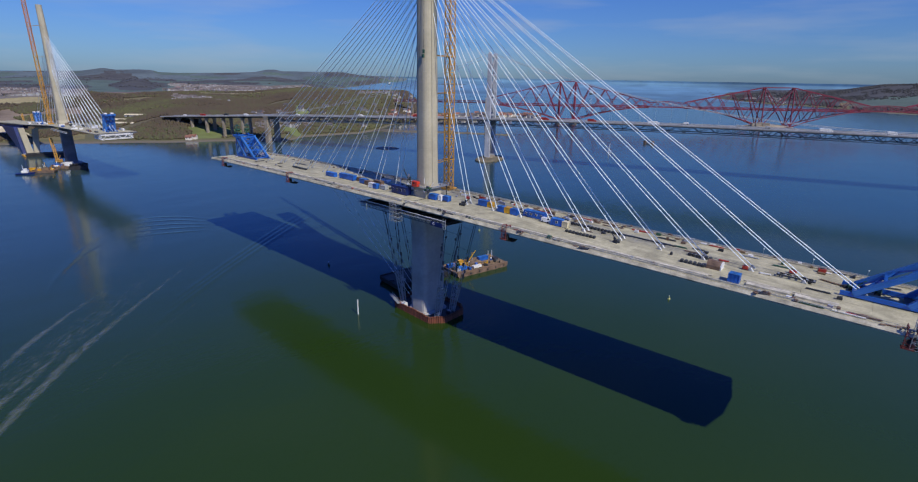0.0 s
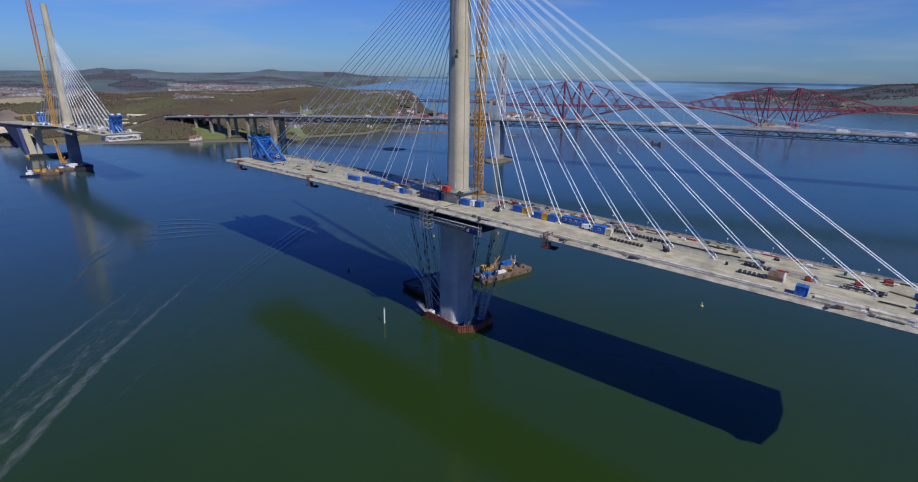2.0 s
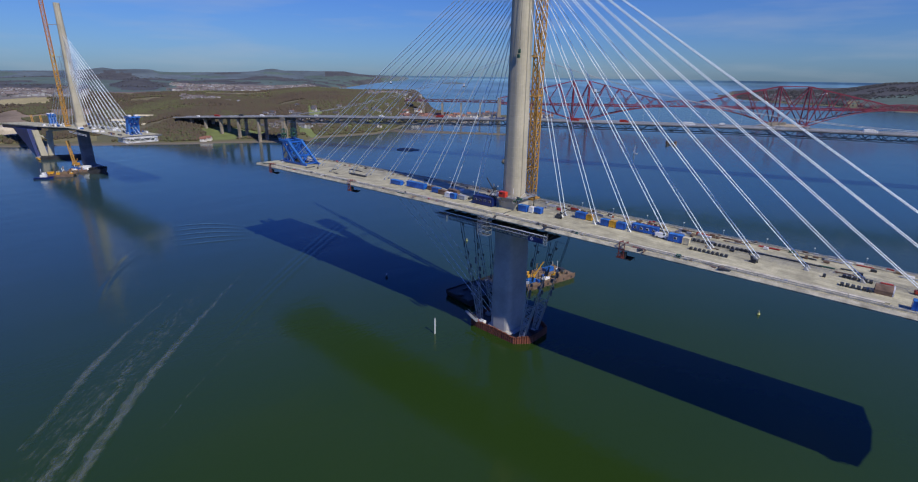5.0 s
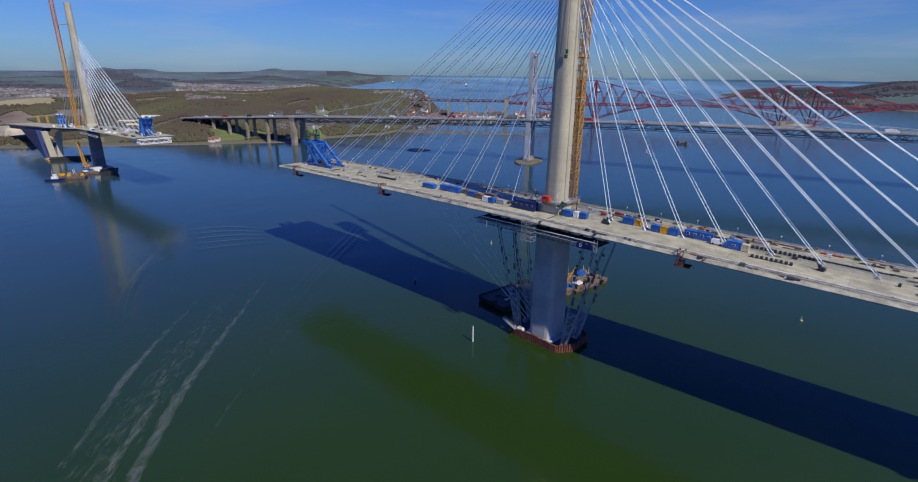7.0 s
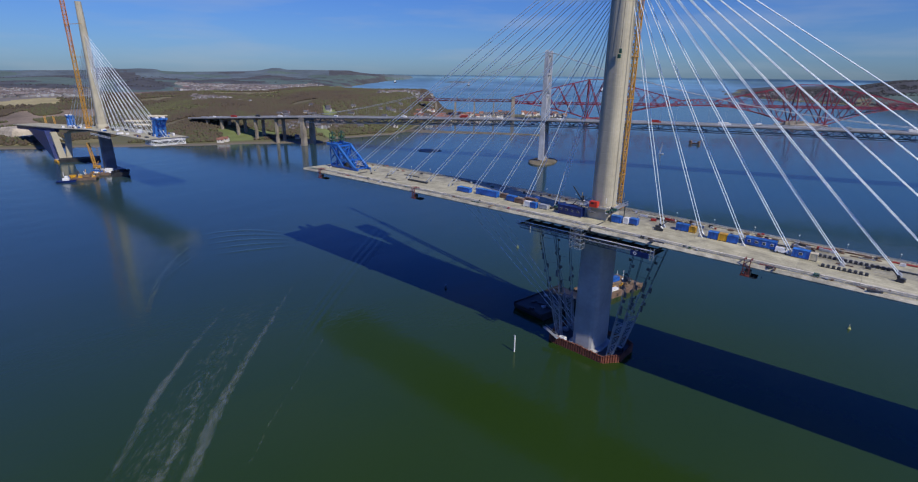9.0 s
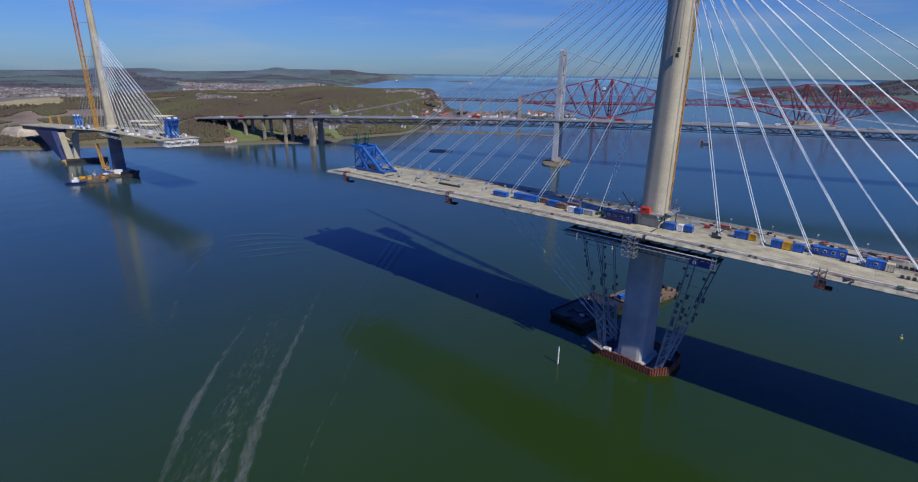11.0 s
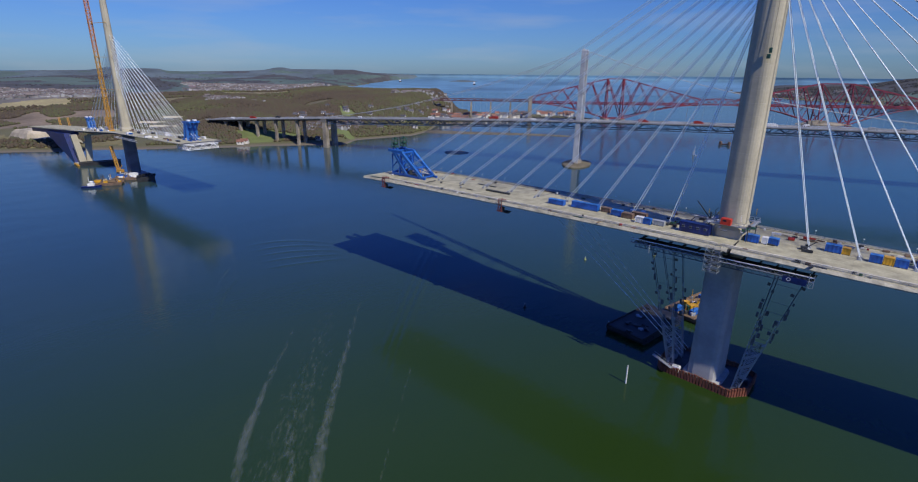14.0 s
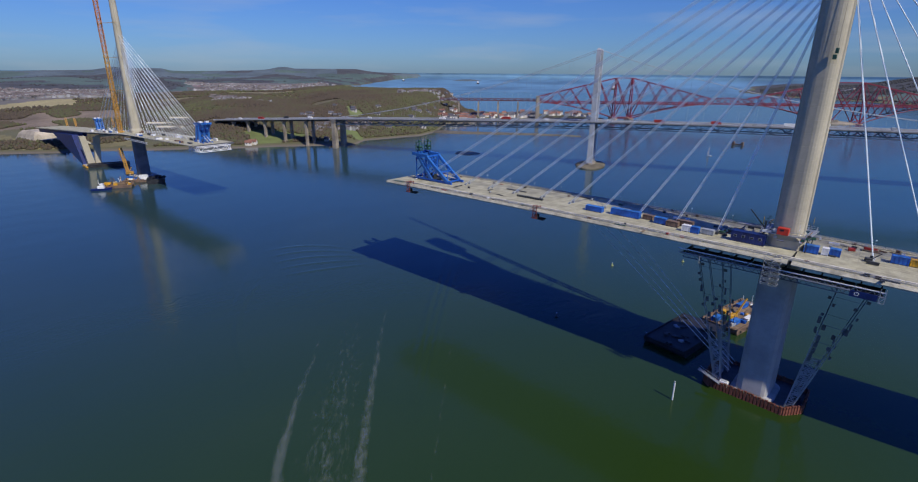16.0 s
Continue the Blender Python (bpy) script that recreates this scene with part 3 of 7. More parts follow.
def barrier_run(y, w, h, material, x0, x1, name, label, step=8.0):
    for k in range(int((x1 - x0) / step)):
        a, b = x0 + k * step, x0 + (k + 1) * step - 0.15
        bar(name, (a, y, deck_z(a) - 0.15 + h / 2), (b, y, deck_z(b) - 0.15 + h / 2), w, material, ct_deck, h, label=label)


barrier_run(-17.4, 0.3, 0.6, STRIP, -150, 168, "barrier_unit", "pale temporary barrier")
barrier_run(-15.4, 1.0, 0.5, STRIP, -176, 128, "kerb_unit", "pale precast kerb")
barrier_run(16.6, 0.5, 0.5, SLAB_EDGE, -176, 176, "kerb_unit", "pale precast kerb")
for k in range(23):
    a, b = -188 + 16 * k, -172.1 + 16 * k
    for h in (0.5, 1.05):
        bar("parapet_rail", (a, -18.6, deck_z(a) + h), (b, -18.6, deck_z(b) + h), 0.07, GALV, ct_deck, label="thin grey safety rail")
    for q in range(4):
        bar("rail_post", (a + 4 * q, -18.6, deck_z(a) - 0.1), (a + 4 * q, -18.6, deck_z(a) + 1.1), 0.09, GALV, ct_deck)
barrier_run(19.0, 0.12, 0.6, GALV, -189, 181, "parapet_rail", "thin grey safety rail")


def tower(name, cx, cy, z_deck, top, label, low_w=13.0, up_w=8.8, top_w=8.0, low=CONCRETE_LOW, foot=0.5):
    t = thing(name, (cx, cy, 0), label, "bridge tower")
    bm = bmesh.new()
    rings = []
    for z, w in ((foot, low_w + 0.4), (z_deck - 12, low_w - 0.2), (z_deck - 4, low_w - 0.6)):
        rings.append(rounded(w * 0.83, w * 1.08, 2.4, z, cx, cy, 4))
    prism(bm, rings)
    part("pier_shaft", bm, low, t, "grey lower concrete shaft in the shade of the deck")
    bm = bmesh.new()
    prism(bm, [rounded(up_w + 2.2, up_w + 2.2, 3.0, z_deck - 4.0, cx, cy, 5), rounded(up_w + 2.2, up_w + 2.2, 3.0, z_deck + 2.8, cx, cy, 5), rounded(up_w + 0.6, up_w + 0.6, 3.0, z_deck + 5.0, cx, cy, 5)])
    part("plinth", bm, CONCRETE, t)
    # the upper shaft is cast in lifts of about four metres
    z0, lift, k = z_deck + 5.0, 4.15, 0
    while z0 < top - 0.1:
        z1 = min(top, z0 + lift)
        f0, f1 = (z0 - z_deck) / (top - z_deck), (z1 - z_deck) / (top - z_deck)
        w0, w1 = up_w + (top_w - up_w) * f0, up_w + (top_w - up_w) * f1
        bm = bmesh.new()
        prism(bm, [rounded(w0, w0, 3.1, z0 + 0.015, cx, cy, 7), rounded(w1, w1, 3.1, z1 - 0.02, cx, cy, 7), rounded(w1 - 0.06, w1 - 0.06, 3.07, z1, cx, cy, 7)])
        part("shaft_lift", bm, CONCRETE, t, smooth=False)
        z0, k = z1, k + 1
    # raised anchorage strip up the two faces that look along the deck
    for s in (1, -1):
        bm = bmesh.new()
        a, b = up_w / 2, top_w / 2
        prism(bm, [[(cx + s * (a - 0.2), cy - 1.5, z_deck + 5), (cx + s * (a + 0.35), cy - 1.3, z_deck + 5), (cx + s * (a + 0.35), cy + 1.3, z_deck + 5), (cx + s * (a - 0.2), cy + 1.5, z_deck + 5)],
                   [(cx + s * (b - 0.2), cy - 1.5, top), (cx + s * (b + 0.35), cy - 1.3, top), (cx + s * (b + 0.35), cy + 1.3, top), (cx + s * (b - 0.2), cy + 1.5, top)]])
        part("anchor_strip", bm, CONCRETE, t)
    return t


ct = tower("bridge_tower", 0, 0, 59.3, 228, "tall pale concrete bridge tower rising through the deck", top_w=6.9)


def stay(x, y, zd, cx, ztop, r, ytop, name="stay_cable", group="stay cables of the middle tower"):
    s = 1 if x > cx else -1
    c = bar(name, (x, y, zd + 0.3), (cx + s * 4.0, ytop, ztop), r, CABLE, None, kind="tube")
    return tagged(c, "white sheathed stay cable from deck to tower", "cable", group)


for s, count, first, gap in ((-1, 11, 22.5, 15.8), (1, 11, 24.0, 14.1)):
    for i in range(count):
        x = s * (first + gap * i)
        for y in (-1.5, 1.5):
            foot = Vector((x, y + 1.0, deck_z(x)))
            if s > 0:
                foot = SOUTHWARD @ foot
                up = 138 + 24 * (i / 10) ** 0.6
            else:
                up = 132 + 3.0 * i
            stay(foot.x, foot.y, foot.z, 0, up, 0.28, (y + 1.0) * 0.8)
            anchor = bmesh.new()
            prism(anchor, [rounded(1.6, 0.9, 0.2, deck_z(x) - 0.15, x, y + 1, 2), rounded(0.7, 0.6, 0.2, deck_z(x) + 0.9, x - s * 0.4, y + 1, 2)])
            part("cable_anchor", anchor, GALV, ct_deck)


def cofferdam(cx, cy):
    c = thing("cofferdam", (cx, cy, 0), "rusty red sheet piling round the tower foot in the water", "cofferdam")
    ring = [(-14.8, -8.8), (11.2, -10.2), (16.2, -4.2), (16.0, 8.5), (11.5, 12), (-13, 12), (-17, 6), (-16.8, -6)]
    bm = bmesh.new()
    prism(bm, [[(-0.55, 0.28, -1), (-0.35, -0.28, -1), (0.35, -0.28, -1), (0.55, 0.28, -1)], [(-0.55, 0.28, 3.4), (-0.35, -0.28, 3.4), (0.35, -0.28, 3.4), (0.55, 0.28, 3.4)]])
    bmesh.ops.recalc_face_normals(bm, faces=bm.faces[:])
    me = mesh_of(bm, RUST)
    for (ax, ay), (bx, by) in zip(ring, ring[1:] + ring[:1]):
        d = math.hypot(bx - ax, by - ay)
        n = round(d / 1.2)
        rz = math.degrees(math.atan2(by - ay, bx - ax))
        for k in range(n):
            f = (k + 0.5) / n
            link("steel_plank", me, pose(cx + ax + (bx - ax) * f, cy + ay + (by - ay) * f, 0.18 * (k % 2) + 0.35 * math.sin(k * 12.9 + ax) ** 3, 0, 0, rz), c)
    bm = bmesh.new()
    prism(bm, [[(cx + x * 0.96, cy + y * 0.95, -1) for x, y in ring], [(cx + x * 0.96, cy + y * 0.95, 1.6) for x, y in ring]])
    part("inner_platform", bm, DARK, c, "dark wet platform inside the piles")
    bm = bmesh.new()
    prism(bm, [rounded(15, 15, 3, 1.6, cx, cy), rounded(14.4, 14.4, 3, 2.4, cx, cy)])
    part("footing", bm, CONCRETE_LOW, c)
    return c


cofferdam(0, 0)


def trestle(s):
    """A raking lattice frame, narrow at the foot and splayed under the deck."""
    t = thing("temporary_trestle", (s * 12, -5.4, 1.6), "raking galvanised steel lattice trestle propping the deck beside the tower", "trestle", "trestles at the middle tower")

    def chord(side, z):
        f = (z - 1.6) / 48.4
        return s * (11.0 + 6.4 * f if side == 0 else 13.0 + 13.0 * f)

    rnd = random.Random(5 + s)
    for y in (-5.4, 4.8):
        for side in (0, 1):
            for dy in (-0.7, 0.7):
                bar("chord", (chord(side, 1.6), y + dy, 1.6), (chord(side, 18), y + dy, 18), 0.42, GALV, t)
                bar("chord", (chord(side, 18), y + dy, 18), (chord(side, 34), y + dy, 34), 0.22, GALV, t)
                bar("upper_chord", (chord(side, 34), y + dy, 34), (chord(side, 50), y + dy, 50), 0.18, TRUSS, t)
        for k in range(7):
            z0, z1 = 1.8 + 2.3 * k, 4.1 + 2.3 * k
            for dy in (-0.7, 0.7):
                bar("lacing", (chord(k % 2, z0), y + dy, z0), (chord(1 - k % 2, z1), y + dy, z1), 0.26, GALV, t)
                bar("rung", (chord(0, z1), y + dy, z1), (chord(1, z1), y + dy, z1), 0.2, GALV, t)
        for z in (25, 36, 46.5):
            bar("tie", (chord(0, z), y, z), (chord(1, z), y, z - 0.4), 0.09, TRUSS, t)
        for side in (0, 1):
            for k in range(9 if y < 0 else 4):
                z = 21 + 3.1 * k + rnd.uniform(-0.8, 0.8)
                h = rnd.uniform(0.5, 1.5) if k < 6 else 0.5
                x = chord(side, z) + rnd.choice((-0.9, 0.9))
                bar("sheeted_panel", (x, y, z), (x + s * 0.2, y, z + 2 * h), rnd.uniform(0.5, 1.2), GIRDER, t, rnd.uniform(0.15, 0.5))
    return t


trestle(-1), trestle(1)

for k, y in enumerate((-5, -2, 2, 5)):
    tagged(bar("tie_cable", (-72 + 3 * k, y, 54.3), (-9, y * 0.8, 7), 0.2, CABLE, None, kind="tube"), "thin steel tie from deck soffit to pier foot", "cable", "temporary ties")


def falsework():
    f = thing("falsework", (1, -18, 52), "white steel truss gantry slung under the deck edge at the tower", "scaffold")
    for y in (-18.5, 18.5):
        for z in (55.6, 54.2):
            bar("chord", (-29.5, y, z), (29.5, y, z), 0.3, WHITE if z > 55 else GREY, f)
        for k in range(29):
            x = -29.5 + k * 2.03
            bar("web", (x, y, 54.2), (x + 1.0, y, 55.6), 0.12, GREY, f)
            bar("web", (x + 1.0, y, 55.6), (x + 2.05, y, 54.2), 0.12, GREY, f)
    for k in range(12):
        x = -28 + k * 5.1
        bar("cross_beam", (x, -18.5, 54.1), (x, 18.5, 54.1), 0.4, DARK, f, 0.7)
    for k in range(8):
        x = -25.6 + k * 7.3
        bar("soffit_board", (x, -17.5, 53.6), (x, -7.2, 53.2), 7.1, GIRDER, f, 0.15)
    for y in (-17.6, 15):
        bar("lower_chord", (-28, y, 52.4), (28.5, y, 52.4), 0.22, TRUSS, f)
        for k in range(25):
            x = -28 + k * 2.26
            bar("lower_web", (x, y, 52.4), (x + 1.1, y, 54.1), 0.2, TRUSS, f)
            bar("lower_web", (x + 1.1, y, 54.1), (x + 2.26, y, 52.4), 0.2, TRUSS, f)
    bm = bmesh.new()
    box(bm, (24.5, -18.8, 53.5), (6.6, 0.1, 2.0))
    b = part("banner", bm, BLUE_DARK, f, "dark blue banner sheet with a small pale ring")
    bm = bmesh.new()
    for k in range(12):
        a = k * math.pi / 6
        box(bm, (22.9 + 0.5 * math.cos(a), -18.87, 53.6 + 0.5 * math.sin(a)), (0.22, 0.04, 0.22))
    part("ring_mark", bm, WHITE, b)
    for x in (28.2, 29.5):
        bar("end_post", (x, -18.6, 52.2), (x, -18.6, 56.6), 0.18, GREY, f)
    bar("end_rail", (28.2, -18.6, 52.2), (29.5, -18.6, 52.2), 0.18, GREY, f)
    bar("end_brace", (28.2, -18.6, 52.2), (29.5, -18.6, 54.2), 0.14, GREY, f)
    bm = bmesh.new()
    box(bm, (-22, -18.9, 53.0), (0.3, 0.3, 3))
    part("hanger", bm, GREY, f)
    return f


falsework()


def scaffold_tower(x, y, z0, z1, w=4.5, d=3.5):
    s = thing("scaffold_tower", (x, y, z0), "open grey tube scaffold tower hung on the deck edge", "scaffold")
    for a in (-w / 2, 0, w / 2):
        for b in (-d / 2, d / 2):
            bar("standard", (x + a, y + b, z0), (x + a, y + b, z1), 0.12, GREY, s)
    z = z0
    while z <= z1:
        for b in (-d / 2, d / 2):
            bar("ledger", (x - w / 2, y + b, z), (x + w / 2, y + b, z), 0.1, GREY, s)
            bar("brace", (x - w / 2, y + b, z), (x + w / 2, y + b, min(z1, z + 1.9)), 0.12, GALV, s)
            bar("brace", (x + w / 2, y + b, z), (x - w / 2, y + b, min(z1, z + 1.9)), 0.12, GALV, s)
        for a in (-w / 2, 0, w / 2):
            bar("transom", (x + a, y - d / 2, z), (x + a, y + d / 2, z), 0.14, GALV, s)
        bar("board", (x - w / 2, y + 0.8, z), (x + w / 2, y + 0.8, z), d * 0.3, DARK, s, 0.08)
        z += 1.9
    return s


scaffold_tower(0.5, -20.2, 50.8, 60.2)
scaffold_tower(177.0, -18.4, deck_z(177) - 4.0, deck_z(177) + 3.4, 3.2, 3.0)


def base_gear():
    """Small gear standing inside the piles at the tower foot."""
    for x, y, L, W, H, p, lab in ((-9.2, -7.6, 3.0, 2.0, 2.2, WHITE, "white equipment box inside the sheet piling"), (-12.8, -7.0, 1.6, 1.4, 1.2, RED, "red fuel drum rack inside the sheet piling"), (13.0, 2.0, 3.4, 2.0, 1.6, DARK, "dark pump set inside the sheet piling"), (-13.4, 2.0, 2.4, 1.8, 1.4, GREY, "grey pipe bundle inside the sheet piling")):
        t = thing("foot_gear", (x, y, 1.6), lab, "equipment", "gear at the tower foot")
        bm = bmesh.new()
        box(bm, (x, y, 1.6 + H / 2), (L, W, H), bevel=0.12)
        part("casing", bm, p, t)
        bm = bmesh.new()
        box(bm, (x, y, 1.6 + H + 0.12), (L * 0.7, W * 0.6, 0.25), bevel=0.05)
        part("lid", bm, GREY, t)
    w = thing("gangway", (-15, -9, 3), "sloping pale gangway on the piling rim", "gangway")
    bar("walk", (-18.5, -8.4, 5.6), (-10, -10.4, 3.7), 1.6, GALV, w, 0.25)
    bar("hand_rail", (-18.5, -9.2, 6.6), (-10, -11.2, 4.7), 0.12, GALV, w)
    bar("hand_rail", (-18.5, -7.6, 6.6), (-10, -9.6, 4.7), 0.12, GALV, w)


base_gear()


def tower_crane(x, y, z0, z1, w, tie_x, tie_y, ties, label):
    c = thing("tower_crane", (x, y, z0), label, "crane")
    lattice_mast("mast", (x, y, z0), (x, y, z1), w, w * 1.55, lambda f: CRANE if f < 0.55 else CRANE_UP, c, 0.13 * w, True)
    bm = bmesh.new()
    box(bm, (x, y, z0 + 0.5), (w * 1.8, w * 1.8, 1.0), bevel=0.1)
    part("base_frame", bm, CRANE, c)
    for z in ties:
        for o in (-1, 1):
            bar("tie_strut", (x + o, y, z), (tie_x + o * 2, tie_y, z), 0.35, CRANE, c)
        bm = bmesh.new()
        for o in (-1, 1):
            box(bm, (x + o * (w / 2 + 0.2), y, z), (0.35, w + 0.8, 0.5))
            box(bm, (x, y + o * (w / 2 + 0.2), z), (w + 0.8, 0.35, 0.5))
        part("collar", bm, CRANE, c)
    return c


def tower_head():
    """What the tower's long shadow shows of its top: the climbing formwork, wider than the shaft, and the crane's raised jib."""
    f = thing("climbing_formwork", (0, 0, 205), "dark climbing formwork round the top of the bridge tower", "formwork")
    for k in range(5):
        z = 206 + 5.2 * k
        for s in (-1, 1):
            bm = bmesh.new()
            box(bm, (0, s * 5.3, z + 2.4), (11.6, 1.4, 4.4), bevel=0.1)
            part("panel", bm, GIRDER, f)
            bm = bmesh.new()
            box(bm, (s * 5.3, 0, z + 2.4), (1.4, 9.0, 4.4), bevel=0.1)
            part("panel", bm, GIRDER, f)
    j = thing("crane_jib", (-2.5, 17, 224), "raised yellow lattice jib on top of the crane mast", "crane")
    bm = bmesh.new()
    box(bm, (-2.5, 17, 226), (6, 4, 4), bevel=0.3)
    part("slewing_cab", bm, CRANE_UP, j)
    lattice_mast("jib", (-2.5, 17, 228), (-9, 18, 284), 1.7, 4, lambda f: CRANE_UP, j, 0.35)


tower_head()
tower_crane(-2.5, 17.0, 59.1, 224, 3.2, 0, 4.5, (74, 105, 121, 150, 175), "yellow lattice tower crane mast tied to the bridge tower")

# ---- gear on the bridge deck ----


def erection_gantry(foot, s, y0, z, name_group, k=1.0):
    """Blue lifting gantry at a deck end: long raking stays, a leaning braced mast, base rails, winches on top."""
    g = thing("erection_gantry", (foot, y0, z), "bright blue steel A-frame lifting gantry at the deck end", "gantry", name_group)
    top = z + 13.5 * k

    def at(x, y, h):
        return (foot + s * x * k, y0 + y * k, z + h * k)
    for y in (-4.6, 4.6):
        bar("base_rail", at(-1, y, 0.9), at(26, y, 0.9), 0.8 * k, BLUE, g, 1.1 * k)
        # raking stays in the lighter blue, sun put into their colour
        bar("raking_stay", at(2, y, 1.2), at(18, y, 13.2), 1.3 * k, BLUE_LIGHT, g, 1.5 * k)
        bar("mast_leg", at(14, y, 1), at(25, y, 13.5), 1.3 * k, BLUE_LIGHT, g, 1.5 * k)
        bar("mast_leg", at(20, y, 1), at(18, y, 13.2), 0.9 * k, BLUE, g)
        bar("front_leg", at(26, y, 0.5), at(26, y, 11.5), 0.45 * k, BLUE, g)
        bar("diagonal", at(14, y, 1), at(22, y, 11.8), 0.6 * k, BLUE, g)
        bar("diagonal", at(20, y, 9.5), at(26, y, 4.5), 0.5 * k, BLUE, g)
        bar("diagonal", at(17, y, 5.5), at(26, y, 1.2), 0.5 * k, BLUE, g)
        bar("top_beam", at(17, y, 13.5), at(29, y, 13.9), 1.2 * k, BLUE_LIGHT, g, 1.5 * k)
        bm = bmesh.new()
        c = Vector(at(25, y * 0.72, 16.8))
        for q in (-1.5, 1.5):
            for r in (-1.1, 1.1):
                beam(bm, c + Vector((q * k, r * k, -1.3 * k)), c + Vector((q * 0.8 * k, r * k, 3.6 * k)), 0.32 * k)
            beam(bm, c + Vector((q * k, -1.1 * k, 1.2 * k)), c + Vector((q * k, 1.1 * k, 1.2 * k)), 0.3 * k)
        box(bm, c + Vector((0, 0, -0.8 * k)), (3.2 * k, 2.4 * k, 0.5 * k), bevel=0.1)
        bmesh.ops.create_cone(bm, cap_ends=True, segments=12, radius1=0.85 * k, radius2=0.85 * k, depth=2.2 * k, matrix=Matrix.Translation(c + Vector((0, 0, 0.8 * k))) @ pose(0, 0, 0, 90, 0, 0))
        box(bm, c + Vector((0, 0, 3.6 * k)), (2.6 * k, 2.4 * k, 0.3 * k))
        box(bm, c + Vector((0.3 * k, 0, 4.2 * k)), (1.2 * k, 0.9 * k, 0.8 * k), bevel=0.08)
        part("winch", bm, GREEN, g, "dark green winch unit with a cable drum")
        for q in (23.6, 26.4):
            bar("winch_leg", at(q, y * 0.72, 13.6), at(q, y * 0.72, 15.8), 0.5 * k, BLUE, g)
    for x, h in ((2, 1.2), (18, 13.2), (25, 13.6), (28.5, 13.8), (19.5, 7), (20, 7.8), (26, 1.2), (8, 5.7), (26, 11.5)):
        bar("cross_beam", at(x, -4.6, h), at(x, 4.6, h), 0.8 * k, BLUE, g)
    for (xa, ha), (xb, hb) in (((15, 2), (18, 5.5)), ((18, 5.5), (21.5, 9.5)), ((21.5, 9.5), (25, 13.4)), ((20, 1.5), (19, 7)), ((19, 7), (18, 13)), ((2.5, 1.6), (10, 7.2)), ((10, 7.2), (18, 13))):
        bar("sway_brace", at(xa, -4.6, ha), at(xb, 4.6, hb), 0.4 * k, BLUE, g)
        bar("sway_brace", at(xa, 4.6, ha), at(xb, -4.6, hb), 0.4 * k, BLUE, g)
    bm = bmesh.new()
    box(bm, at(17, 0, 0.7), (8 * k, 7 * k, 0.5 * k))
    box(bm, at(18, 1, 2.0), (3 * k, 2.4 * k, 2.4 * k), bevel=0.15)
    part("power_pack", bm, DARK, g, "dark power pack on the base")
    return g


erection_gantry(-155.5, -1, -0.8, deck_z(-165) - 0.15, "gantries of the middle deck")
erection_gantry(160.5, 1, 1.5, deck_z(168) - 0.15, "gantries of the middle deck")


def cabin(x, y, L, W, H, paint, label, z=None, rz=0.0, windows=0, name="site_cabin", roof=None, door=True):
    """A ribbed steel box with corner posts, doors and, on offices, windows."""
    z = deck_z(x) - 0.15 if z is None else z
    W, H = W * 0.88, H * 0.86
    # roofs of blue cabins are a sunlit copy of the wall colour
    roof = roof or (BLUE_LIGHT if paint == BLUE else paint)
    c = put(tagged(new(name), label, "container" if not windows else "site office"), pose(x, y, z, 0, 0, rz))
    bm = bmesh.new()
    n = max(6, int(L / 0.5))
    ring = []
    for k in range(n + 1):
        ring.append((-L / 2 + L * k / n, -W / 2 + (0.07 if k % 2 else 0)))
    ring += [(-a, -b) for a, b in ring]
    prism(bm, [[(a, b, 0.15) for a, b in ring], [(a, b, H - 0.1) for a, b in ring]])
    part("body", bm, paint, c, m=world_of(c))
    bm = bmesh.new()
    box(bm, (0, 0, H - 0.02), (L + 0.06, W + 0.06, 0.16), bevel=0.03)
    part("roof", bm, roof, c, m=world_of(c))
    bm = bmesh.new()
    box(bm, (0, 0, 0.1), (L, W, 0.2))
    part("base_frame", bm, DARK, c, m=world_of(c))
    for a in (-1, 1):
        for b in (-1, 1):
            link("corner_post", unit(paint, "bar"), world_of(c) @ between((a * (L / 2 - 0.05), b * (W / 2 - 0.03), 0), (a * (L / 2 - 0.05), b * (W / 2 - 0.03), H), 0.16), c)
    if door:
        bm = bmesh.new()
        box(bm, (L / 2 + 0.03, -W * 0.22, H * 0.48), (0.06, W * 0.42, H * 0.86))
        part("door", bm, paint, c, m=world_of(c))
    for k in range(windows):
        a = -L / 2 + L * (k + 0.5) / windows
        bm = bmesh.new()
        box(bm, (a, -W / 2 - 0.02, H * 0.58), (1.05, 0.08, 0.85))
        f = part("window", bm, GREY if paint == BLUE_DARK else WHITE, c, "pale framed window", m=world_of(c))
        bm = bmesh.new()
        box(bm, (a, -W / 2 - 0.07, H * 0.58), (0.85, 0.04, 0.66))
        part("pane", bm, GLASS, f, m=world_of(c))
    return c


